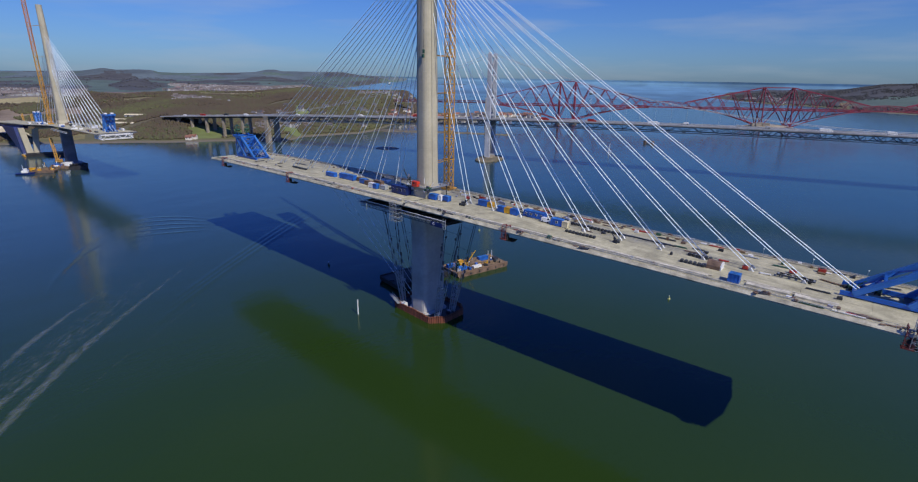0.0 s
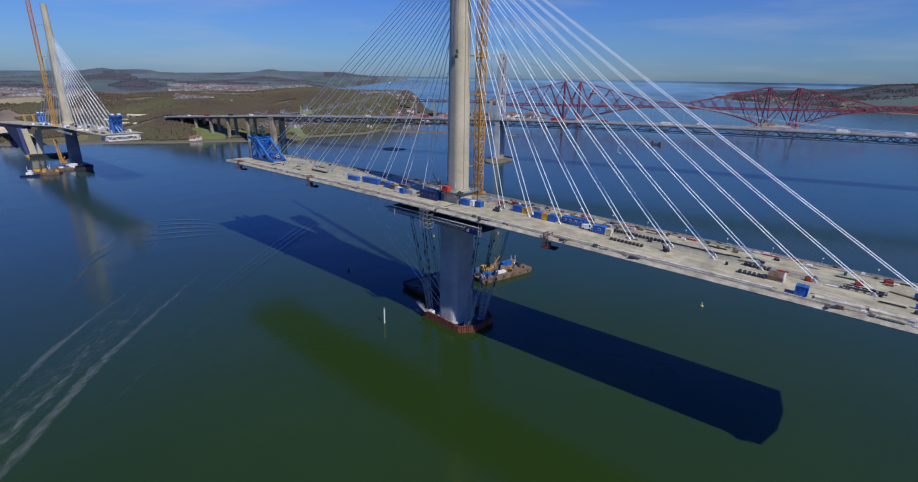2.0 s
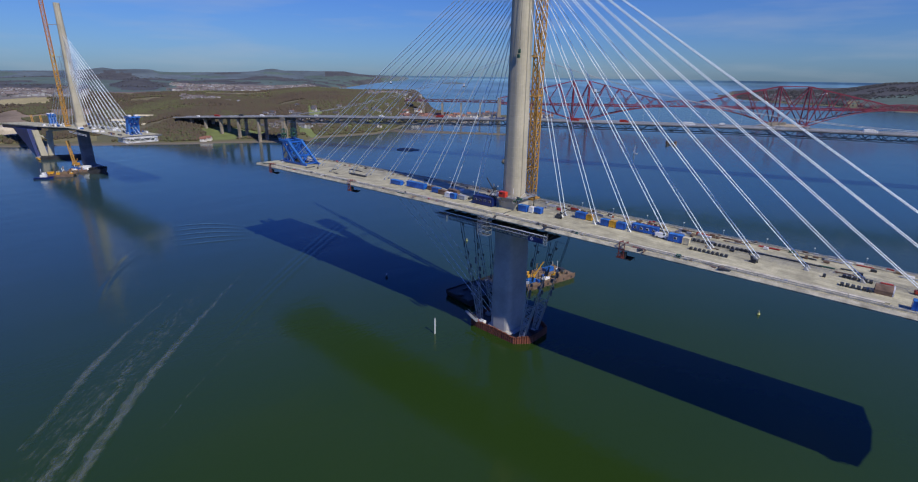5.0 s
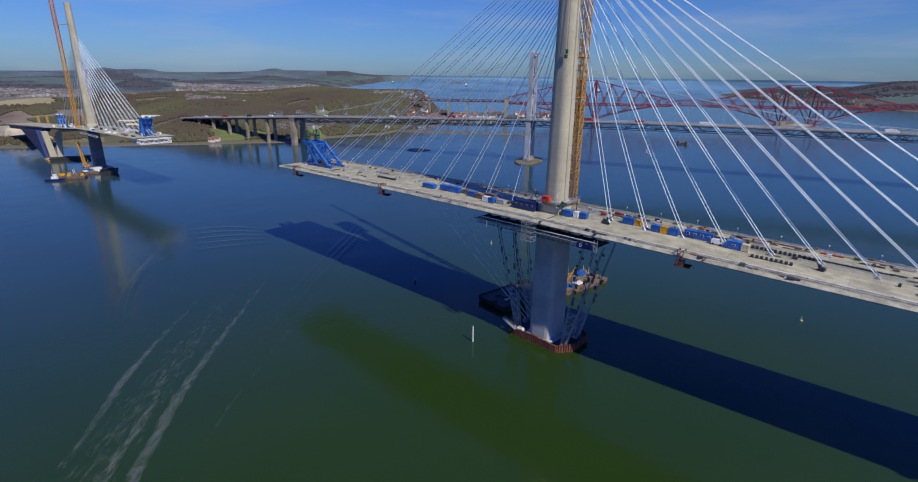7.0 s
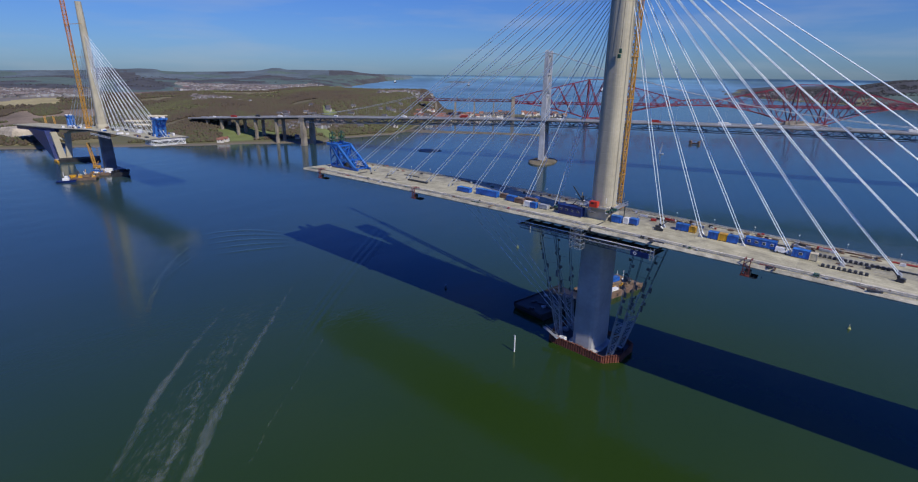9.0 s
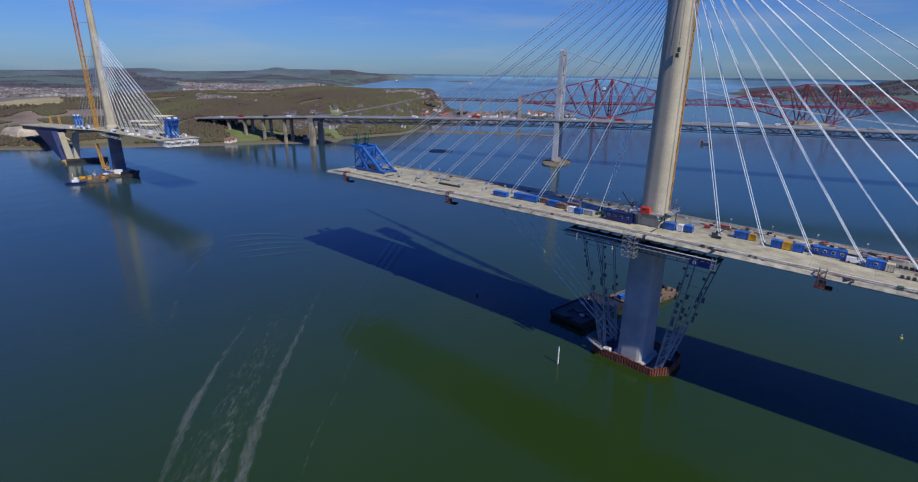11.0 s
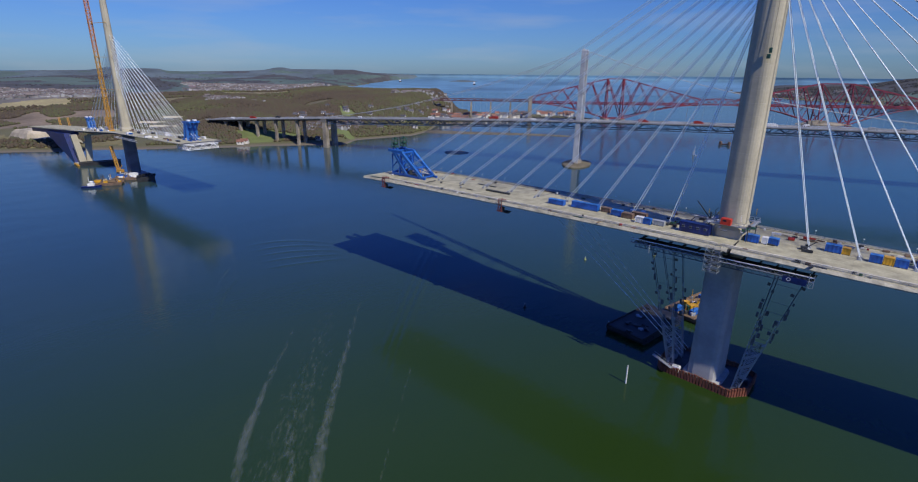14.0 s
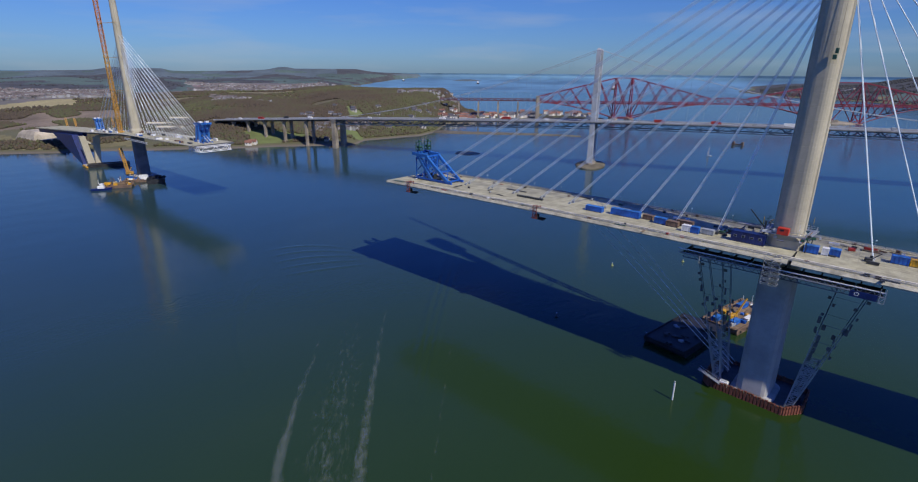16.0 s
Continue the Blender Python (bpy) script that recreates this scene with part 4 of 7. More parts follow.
B1 = "blue ribbed steel site container on the bridge deck"
for x, y, L, W, H, p, lab, w in (
        (-71, -4.6, 7.5, 2.6, 2.6, BLUE, B1, 0),
        (-57.5, -3.4, 12.2, 2.8, 3.2, BLUE, "long blue steel site container on the bridge deck", 0),
        (-42.5, -4.2, 4.5, 2.8, 2.8, BLUE, B1, 0),
        (-48.5, -1.8, 4.0, 2.4, 2.2, BROWN, "rust brown steel skip box beside the containers", 0),
        (-37.5, -5.0, 4.5, 2.6, 2.4, BROWN, "rusty brown steel container on the bridge deck", 0),
        (-31.2, -8.0, 3.0, 2.4, 2.8, WHITE, "small white site box beside a blue one", 0),
        (-28.0, -8.0, 2.8, 2.4, 2.8, BLUE, "small blue site box beside a white one", 0),
        (-24.0, -6.5, 4.2, 2.4, 2.2, GREY, "grey steel generator housing on the deck", 0),
        (-34.0, -1.5, 6.0, 2.4, 2.6, BROWN, "rusty brown steel container on the bridge deck", 0),
        (-10.5, -7.0, 10.5, 3.4, 4.4, BLUE_DARK, "dark blue two-storey site office by the tower", 4),
        (7.6, -4.0, 4.0, 2.8, 3.0, BLUE, B1, 0),
        (11.4, -3.4, 1.8, 2.6, 2.8, WHITE, "narrow white site box between blue cabins", 0),
        (14.0, -2.4, 3.0, 2.8, 2.8, BLUE, "small blue site box beside a white one", 0),
        (30.6, 3.2, 4.4, 2.8, 3.0, BLUE, B1, 0),
        (34.2, 3.4, 2.2, 2.6, 2.6, YELLOW, "yellow steel tool store beside a blue container", 0),
        (42.0, 0.6, 3.2, 2.6, 3.0, BLUE, B1, 0),
        (45.2, 0.6, 2.6, 2.6, 3.0, YELLOW, "yellow steel tool store between blue containers", 0),
        (48.4, 0.6, 3.2, 2.6, 3.0, BLUE, B1, 0),
        (56.8, 2.8, 9.4, 3.0, 3.2, BLUE, "long blue site office with white framed windows", 4),
        (69.0, -0.4, 4.8, 2.8, 3.2, BLUE, "blue site office with one window", 1),
        (72.6, -0.6, 2.2, 2.8, 2.8, CREAM, "cream painted site box at the end of the cabin row", 0),
        (134.8, -14.4, 3.0, 3.0, 3.2, BLUE, "blue steel cabin at the edge of the deck", 0)):
    cabin(x, y, L, W, H, p, lab, windows=w, name="site_office" if w else "site_container")


def shed(x, y):
    """Open-ended brown curved-roof shelter with a pale end wall."""
    z = deck_z(x) - 0.15
    s = thing("deck_shelter", (x, y, z), "grey-brown barrel-roofed shelter with a white end on the deck", "shelter")
    bm = bmesh.new()
    prof = [(-2.6, 0), (-2.6, 1.4), (-1.9, 2.3), (-0.7, 2.8), (0.7, 2.8), (1.9, 2.3), (2.6, 1.4), (2.6, 0)]
    prism(bm, [[(x - 2.2, y + a * 0.8, z + b * 0.85) for a, b in prof], [(x + 1.8, y + a * 0.8, z + b * 0.85) for a, b in prof]])
    part("roof", bm, BROWN, s)
    bm = bmesh.new()
    prism(bm, [[(x + 1.8, y + a * 0.8, z + b * 0.85) for a, b in prof], [(x + 2.1, y + a * 0.83, z + b * 0.88) for a, b in prof]])
    part("end_wall", bm, WHITE, s, "white end wall")


shed(127.6, -5.8)


def cradle(x, y=-19.2):
    """Red access cradle hung from the deck edge."""
    z = deck_z(x)
    c = thing("access_cradle", (x, y, z), "red steel access cradle hooked over the deck edge", "cradle", "edge cradles")
    for a in (-0.9, 0.9):
        bar("hanger", (x + a, y - 0.5, z + 1.4), (x + a, y - 0.5, z - 4.0), 0.25, CRADLE_RED, c)
        for zz in (-0.4, -2.2):
            bar("basket_brace", (x - 0.9, y - 0.5, z + zz), (x + 0.9, y - 0.5, z + zz - 1.6 * a / 0.9), 0.15, CRADLE_RED, c)
        bar("hook", (x + a, y - 0.5, z + 1.4), (x + a, y + 2.6, z + 1.0), 0.25, CRADLE_RED, c)
        bar("counterweight_leg", (x + a, y + 2.6, z + 1.2), (x + a, y + 2.6, z), 0.3, CRADLE_RED, c)
    bm = bmesh.new()
    box(bm, (x, y - 0.2, z - 4.0), (2.6, 2.0, 0.25))
    for zz in (-3.3, -2.7):
        box(bm, (x, y - 1.2, z + zz), (2.6, 0.1, 0.1)), box(bm, (x, y + 0.8, z + zz), (2.6, 0.1, 0.1))
    part("basket", bm, CRADLE_RED, c)
    bm = bmesh.new()
    box(bm, (x + 1.6, y + 2.2, z - 4.5), (3.4, 4.0, 0.2))
    box(bm, (x + 2.0, y + 2.6, z - 4.9), (2.0, 2.2, 0.5), bevel=0.1)
    box(bm, (x + 0.6, y + 0.6, z - 3.2), (1.8, 1.4, 2.0), bevel=0.1)
    for k in range(5):
        box(bm, (x + 0.2 + 1.1 * k, y + 0.4, z - 3.9), (0.1, 0.1, 1.2))
    part("underdeck_platform", bm, DARK, c, "dark platform reaching under the deck")


for x in (-173, -91.5, 57.0, 175):
    cradle(x)


def tower_platform():
    t = thing("tower_platform", (0, 0, 64), "climbing platform and red cabin round the tower foot", "platform")
    bm = bmesh.new()
    for s in (-1, 1):
        box(bm, (0, s * 6.0, 64), (15, 1.8, 0.3))
        box(bm, (s * 6.4, 0, 64), (1.8, 10.2, 0.3))
    part("walkway", bm, GALV, t)
    for k in range(9):
        for s in (-1, 1):
            bar("rail_post", (-7 + k * 1.75, s * 6.8, 64), (-7 + k * 1.75, s * 6.8, 65.4), 0.12, GALV, t)
    for s in (-1, 1):
        for zz in (64.7, 65.4):
            bar("guard_rail", (-7.3, s * 6.8, zz), (7.3, s * 6.8, zz), 0.12, GALV, t)
            bar("guard_rail", (s * 7.3, -6.8, zz), (s * 7.3, 6.8, zz), 0.12, GALV, t)
    for a in (-6.5, 6.5):
        for b in (-6, 6):
            bar("prop", (a, b, 59.1), (a, b, 64), 0.3, DARK, t)
    bar("jib", (-6.5, -5, 65), (-12, -4, 70.5), 0.3, DARK, t)
    bar("jib_post", (-6.5, -5, 64), (-6.5, -5, 67.5), 0.5, DARK, t)
    rnd = random.Random(4)
    for k in range(46):
        a = rnd.choice((rnd.uniform(-8.5, -4.5), rnd.uniform(4.5, 8), rnd.uniform(-8, 8)))
        b = rnd.choice((-6.9, -5.6, 5.8, rnd.uniform(-7, -5)))
        h = rnd.uniform(61.5, 66.5)
        d = rnd.choice(((0, 0, 2.4), (2.2, 0, 0), (0, 1.8, 0), (1.2, 0.4, 1.6)))
        bar("scaffold_tube", (a, b, h), (a + d[0], b + d[1], h + d[2]), 0.14, rnd.choice((GALV, DARK, DARK, YELLOW, WHITE)), t)
    for k in range(9):
        a, h = rnd.uniform(-8.5, 7.5), rnd.uniform(62.5, 65.5)
        bar("equipment_box", (a, -6.6, h), (a + rnd.uniform(0.6, 1.4), -6.4, h), 0.8, rnd.choice((DARK, GREY, WHITE, GREEN, RED)), t, 0.8)
    bm = bmesh.new()
    box(bm, (-0.6, -6.9, 65.4), (3.4, 2.0, 2.3), bevel=0.08)
    c = part("cabin_body", bm, ORANGE, t, "bright red lift cabin")
    bm = bmesh.new()
    box(bm, (-0.9, -7.92, 65.8), (1.1, 0.06, 0.6))
    part("cabin_window", bm, GLASS, c)


tower_platform()


def tower_fittings():
    c = thing("hoist_cradle", (2.4, -5.0, 121), "small green work cradle hanging on the tower face", "cradle")
    bm = bmesh.new()
    box(bm, (2.6, -4.9, 120.4), (1.1, 0.8, 1.4), bevel=0.1)
    box(bm, (2.9, -4.9, 122.2), (0.9, 0.7, 1.6), bevel=0.1)
    part("basket", bm, GREEN, c)
    bar("hanger", (2.8, -4.8, 122.5), (2.8, -4.3, 150), 0.08, DARK, c)


tower_fittings()


def lamp_post(x, y):
    z = deck_z(x) - 0.15
    p = thing("lamp_post", (x, y, z), "slim temporary lamp post with a white globe", "lamp post", "deck edge lamps")
    bar("post", (x, y, z), (x, y, z + 2.6), 0.06, GALV, p)
    bm = bmesh.new()
    bmesh.ops.create_icosphere(bm, subdivisions=1, radius=0.26, matrix=pose(x, y, z + 2.7))
    part("globe", bm, WHITE, p)


for k in range(11):
    lamp_post(24 + 14.1 * k, 17.4)
    lamp_post(-22.5 - 15.8 * k, 17.8)


def clutter():
    """Pallets, blocks, stacks and plant that lie about on the slab."""
    rnd = random.Random(11)
    for row, y in enumerate((-5.4, 5.1)):
        for k in range(15 if row else 9):
            x = (72.5 if row else 75.6) + k * 1.38
            z = deck_z(x) - 0.15
            b = thing("ballast_block", (x, y, z), "black ballast block in a row on the deck", "block", "rows of ballast blocks")
            bm = bmesh.new()
            box(bm, (x, y, z + 0.45), (0.9, 1.2, 0.9), bevel=0.1)
            box(bm, (x, y, z + 0.95), (0.3, 0.5, 0.15))
            part("block", bm, DARK, b)
    for row, y in enumerate((-7.5, 0.8)):
        for k in range(6):
            x = 118 + k * 1.3
            z = deck_z(x) - 0.15
            b = thing("ballast_block", (x, y, z), "black ballast block in a row on the deck", "block", "rows of ballast blocks")
            bm = bmesh.new()
            box(bm, (x, y, z + 0.45), (0.9, 1.6, 0.9), bevel=0.1)
            part("block", bm, DARK, b)
    for k in range(10):
        x = -112 + k * 1.5
        z = deck_z(x) - 0.15
        b = thing("ballast_block", (x, -3.6, z), "black ballast block in a row on the deck", "block", "rows of ballast blocks")
        bm = bmesh.new()
        box(bm, (x, -3.6, z + 0.45), (1.0, 1.3, 0.9), bevel=0.1)
        part("block", bm, DARK, b)
    kinds = ((DARK, "dark rebar bundle"), (BROWN, "rusty rebar bundle"), (DARK, "dark formwork pile"), (GREY, "grey formwork pile"), (RED, "red plant box"), (WHITE, "white wrapped pallet"), (DARK, "dark steel bundle"), (BROWN, "rusty steel bundle"), (GREY, "grey equipment crate"), (WOOD, "timber stack"), (GREEN, "green pump set"))
    for k in range(205):
        x = rnd.choice((rnd.uniform(-188, 172), rnd.uniform(20, 172)))
        edge = rnd.random()
        y = rnd.uniform(12, 18) if edge < 0.42 else (rnd.uniform(-18.2, -16.2) if edge < 0.68 else rnd.uniform(-9, 11))
        if abs(x) < 9 and abs(y) < 9 or (-78 < x < 78 and -10 < y < 0):
            continue
        z = deck_z(x) - 0.15
        p, what = rnd.choice(kinds)
        L, W, H = rnd.uniform(0.6, 2.2), rnd.uniform(0.5, 1.2), rnd.uniform(0.25, 1.0)
        if rnd.random() < 0.3:
            L, W, H = rnd.uniform(3, 8), rnd.uniform(0.3, 0.8), 0.3
        t = thing("material_stack", (x, y, z), what + " lying on the concrete deck", "building material", "stacks on the deck")
        rz = rnd.choice((0, 0, 0, 90, rnd.uniform(-20, 20)))
        bm = bmesh.new()
        n = rnd.choice((2, 3))
        for j in range(n):
            box(bm, (x, y, z + 0.15 + H * (j + 0.5) / n), (L * (1 - 0.05 * j), W * (1 - 0.08 * j), H / n * 0.92), rz, bevel=0.03)
        part("load", bm, p, t)
        for o in (-0.35, 0.35):
            bm = bmesh.new()
            box(bm, (x + o * L * math.cos(radians(rz)), y + o * L * math.sin(radians(rz)), z + 0.075), (0.12, W, 0.15), rz)
            part("bearer", bm, WOOD, t)
    for x, y, L in ((145, -11, 16), (150, -12.5, 18), (118, -14, 22), (98, -14.2, 20), (100, 6.4, 24), (-120, 6, 12), (-60, -14.5, 18), (20, -15, 20), (60, 9, 18), (-95, -14.6, 14)):
        t = tagged(bar("formwork_strip", (x - L / 2, y, deck_z(x - L / 2) + 0.02), (x + L / 2, y, deck_z(x + L / 2) + 0.02), 0.9, SLAB_EDGE if y < 0 else DARK, None, 0.34), "long precast strip unit lying along the deck", "building material", "strips along the deck")


clutter()


def near_tower_stacks():
    """Timber, bundles and plant crowded on the slab on both sides of the tower, and loose steel along the edge."""
    rnd = random.Random(61)
    for k in range(64):
        if k < 34:
            x, y = rnd.uniform(12, 78), rnd.choice((rnd.uniform(6, 17), rnd.uniform(9, 17), rnd.uniform(-6, 2) if k % 2 else 12))
        elif k < 52:
            x, y = rnd.uniform(-42, -13), rnd.uniform(-5, 8)
        else:
            x, y = rnd.choice((30, 62, 82, 90, 146)) + rnd.uniform(-5, 5), rnd.uniform(-19.0, -18.1)
        z = deck_z(x) - 0.15
        p, what = rnd.choice(((CREAM, "pale timber bundle"), (WHITE, "white formwork bundle"), (BROWN, "rusty bar bundle"), (DARK, "dark machine part"), (GREY, "grey pipe bundle"), (RED, "small red crate"), (WOOD, "timber pallet stack")) if k < 52 else ((BROWN, "rusty bar bundle"), (DARK, "dark loose steel")))
        L, W, H = rnd.uniform(1.0, 4.2), rnd.uniform(0.5, 1.3), rnd.uniform(0.3, 1.3) if k < 52 else 0.35
        t = thing("material_stack", (x, y, z), what + (" beside the tower on the deck" if k < 52 else " lying along the deck edge"), "building material", "stacks near the tower" if k < 52 else "loose steel at the deck edge")
        rz = rnd.choice((0, 0, 8, -12, 90))
        bm = bmesh.new()
        for j in range(3):
            o = (j - 1) * W / 3
            box(bm, (x - o * math.sin(radians(rz)), y + o * math.cos(radians(rz)), z + H / 2), (L * rnd.uniform(0.75, 1.0), W / 3.3, H * rnd.uniform(0.7, 1)), rz, bevel=0.03)
        part("load", bm, p, t)
    for a, b in ((138, 149), (150, 160)):
        tagged(bar("formwork_strip", (a, -13.6, deck_z(a) + 0.15), (b, -13.4, deck_z(b) + 0.15), 2.2, STRIP, None, 0.6), "stack of long white precast units on the deck", "building material", "strips along the deck")


near_tower_stacks()


def excavator(x, y, paint, rz=0):
    z = deck_z(x) - 0.15
    e = put(tagged(new("mobile_crane"), "compact site crane with a raised boom on the deck", "crane"), pose(x, y, z, 0, 0, rz) @ Matrix.Scale(0.62, 4))
    m = world_of(e)
    for s in (-1, 1):
        bm = bmesh.new()
        box(bm, (0, s * 1.0, 0.45), (3.6, 0.6, 0.9), bevel=0.25)
        part("track", bm, DARK, e, m=m)
    bm = bmesh.new()
    box(bm, (-0.3, 0, 1.5), (3.0, 2.2, 1.2), bevel=0.15)
    part("body", bm, paint, e, m=m)
    bm = bmesh.new()
    box(bm, (0.8, 0.7, 2.5), (1.2, 0.9, 1.3), bevel=0.12)
    part("cab", bm, GLASS, e, m=m)
    link("boom", unit(paint, "bar"), m @ between((1.0, -0.3, 1.8), (4.6, -0.3, 5.2), 0.4), e)


excavator(-20, -2.5, GREEN), excavator(-16.5, 1.5, DARK, 40), excavator(23, -1.2, DARK, 15), excavator(94.5, -4.4, DARK, 160), excavator(162, 4, GREEN, 20), excavator(168, 5, GREEN, 80)


def deck_car(x, y, paint, what, rz=0, z=None, L=3.9):
    z = deck_z(x) - 0.15 if z is None else z
    c = put(tagged(new("van"), what, "vehicle"), pose(x, y, z, 0, 0, rz))
    m = world_of(c)
    bm = bmesh.new()
    prism(bm, [[(-L / 2, w, 0.4), (L / 2, w, 0.4), (L / 2, w * 0.98, 1.0), (L * 0.28, w * 0.9, 1.15), (L * 0.14, w * 0.82, 1.8), (-L / 2, w * 0.85, 1.85)] for w in (-0.95, 0.95)])
    bmesh.ops.recalc_face_normals(bm, faces=bm.faces[:])
    part("body", bm, paint, c, m=m)
    for a in (-0.3, 0.3):
        for b in (-0.9, 0.9):
            bm = bmesh.new()
            bmesh.ops.create_cone(bm, cap_ends=True, segments=10, radius1=0.36, radius2=0.36, depth=0.25, matrix=pose(a * L, b, 0.36, 90, 0, 0))
            part("wheel", bm, DARK, c, m=m)
    bm = bmesh.new()
    prism(bm, [[(L * 0.29, w, 1.14), (L * 0.15, w * 0.95, 1.76), (L * 0.13, w * 0.95, 1.76), (L * 0.25, w, 1.14)] for w in (-0.8, 0.8)])
    bmesh.ops.recalc_face_normals(bm, faces=bm.faces[:])
    part("windscreen", bm, GLASS, c, m=m)


deck_car(63.6, 0.2, WHITE, "white van parked beside the blue offices")


def red_plant(x, y, L, label):
    z = deck_z(x) - 0.15
    t = thing("plant_box", (x, y, z), label, "equipment", "red plant on the deck")
    bm = bmesh.new()
    box(bm, (x, y, z + 0.75), (L, 1.2, 1.1), 12, bevel=0.12)
    part("casing", bm, RED, t)
    bm = bmesh.new()
    box(bm, (x, y, z + 1.38), (L * 0.5, 0.9, 0.2), 12, bevel=0.05)
    part("hood", bm, DARK, t)
    bm = bmesh.new()
    box(bm, (x, y, z + 0.1), (L * 1.1, 1.3, 0.2), 12)
    part("skid", bm, DARK, t)


red_plant(135.0, -0.6, 1.6, "red compressor with a dark hood on the deck"), red_plant(147.0, 6.2, 1.9, "red generator with a dark hood on the deck"), red_plant(153.8, 14.0, 2.2, "red generator with a dark hood on the deck")


def low_trailer(x, y):
    z = deck_z(x) - 0.15
    t = thing("flat_trailer", (x, y, z), "long dark flat trailer standing on the deck", "trailer")
    for o in (-0.9, 0.9):
        bar("side_beam", (x - 5, y + o, z + 0.9), (x + 5, y + o, z + 0.9), 0.3, DARK, t, 0.4)
    for k in range(6):
        bar("cross_member", (x - 4.6 + 1.84 * k, y - 0.9, z + 0.95), (x - 4.6 + 1.84 * k, y + 0.9, z + 0.95), 0.5, GREY, t, 0.15)
    for a in (2.4, 3.6):
        for o in (-0.85, 0.85):
            bm = bmesh.new()
            bmesh.ops.create_cone(bm, cap_ends=True, segments=10, radius1=0.48, radius2=0.48, depth=0.3, matrix=pose(x + a, y + o, z + 0.48, 90, 0, 0))
            part("wheel", bm, BLACK, t)
    bar("landing_leg", (x - 4.2, y, z), (x - 4.2, y, z + 0.8), 0.3, DARK, t)


low_trailer(148.5, 0.6)


def swing_south_half():
    """Turns the southern deck, its edge units and all that stands on it onto their true line."""
    down, up = world_of(ct_deck).inverted(), world_of(ct_deck)
    for ob in ct_deck.children:
        if "cable_anchor" in ob.name:
            where = up @ (sum((Vector(c) for c in ob.bound_box), Vector()) / 8)
        else:
            where = up @ ob.matrix_basis.translation
        if where.x > 2:
            ob.matrix_basis = down @ SOUTHWARD @ up @ ob.matrix_basis
    for ob in list(bpy.data.objects):
        p = ob.matrix_basis.translation
        if ob.parent is None and ob.type in {"EMPTY", "MESH"} and 3 < p.x < 200 and abs(p.y) < 23 and 54.5 < p.z < 66 and not ob.name.startswith(("stay", "falsework")):
            ob.matrix_basis = SOUTHWARD @ ob.matrix_basis


swing_south_half()

# ---- barges, buoys and the marker pole ----


def hull(bm, L, W, H, rake=1.5):
    prism(bm, [[(-L / 2 + rake, -W / 2, -0.8), (L / 2 - rake, -W / 2, -0.8), (L / 2 - rake, W / 2, -0.8), (-L / 2 + rake, W / 2, -0.8)],
               [(-L / 2, -W / 2, H * 0.4), (L / 2, -W / 2, H * 0.4), (L / 2, W / 2, H * 0.4), (-L / 2, W / 2, H * 0.4)],
               [(-L / 2, -W / 2, H), (L / 2, -W / 2, H), (L / 2, W / 2, H), (-L / 2, W / 2, H)]])


def barge(x, y, L, W, H, rz, paint, deckmat, label, loads=(), rim=True):
    b = put(tagged(new("barge"), label, "barge"), pose(x, y, 0, 0, 0, rz))
    m = world_of(b)
    bm = bmesh.new()
    hull(bm, L, W, H)
    part("hull", bm, paint, b, m=m)
    bm = bmesh.new()
    box(bm, (0, 0, H + 0.06), (L - 1, W - 1, 0.12))
    part("deck", bm, deckmat, b, m=m)
    if rim:
        for s in (-1, 1):
            link("bulwark", unit(paint, "bar"), m @ between((-L / 2, s * (W / 2 - 0.15), H + 0.3), (L / 2, s * (W / 2 - 0.15), H + 0.3), 0.3, 0.7), b)
    for k in range(6):
        for s in (-1, 1):
            bm = bmesh.new()
            bmesh.ops.create_cone(bm, cap_ends=True, segments=8, radius1=0.5, radius2=0.5, depth=0.4, matrix=pose(-L / 2 + L * (k + 0.5) / 6, s * (W / 2 + 0.2), H * 0.5, 90, 0, 0))
            part("tyre_fender", bm, DARK, b, m=m)
    return b


barge(-35, 24, 36, 19, 3.0, 82, BLACK, BLACK, "low black flat barge moored in the shadow of the deck")
barge(-22, 62, 38, 17, 2.6, 78, BROWN, WOOD, "brown decked work barge with plant and blue containers")
RB = radians(78)
for a, b, L, W, H, p, lab in ((8, 3, 7, 3.2, 3.0, BLUE, "blue steel container on the work barge"), (-13, -4, 6, 3, 2.6, BLUE, "blue steel container on the work barge"), (-16, 3, 5, 2.8, 2.6, BLUE, "blue steel container on the work barge"),
                              (-3, -5.5, 6, 2.6, 1.6, WHITE, "white covered load on the work barge"), (0, 2, 10, 6, 1.0, WOOD, "low timber platform on the work barge"), (-9, 3.4, 3, 3, 3.6, YELLOW, "yellow plant housing on the work barge"), (14, -2, 3, 3, 2.6, DARK, "dark winch housing on the work barge"), (-12, 0.5, 2.5, 2.5, 3, GREEN, "green pump housing on the work barge")):
    cabin(-22 + a * math.cos(RB) - b * math.sin(RB), 62 + a * math.sin(RB) + b * math.cos(RB), L, W, H, p, lab, z=2.7, rz=78, name="barge_load")


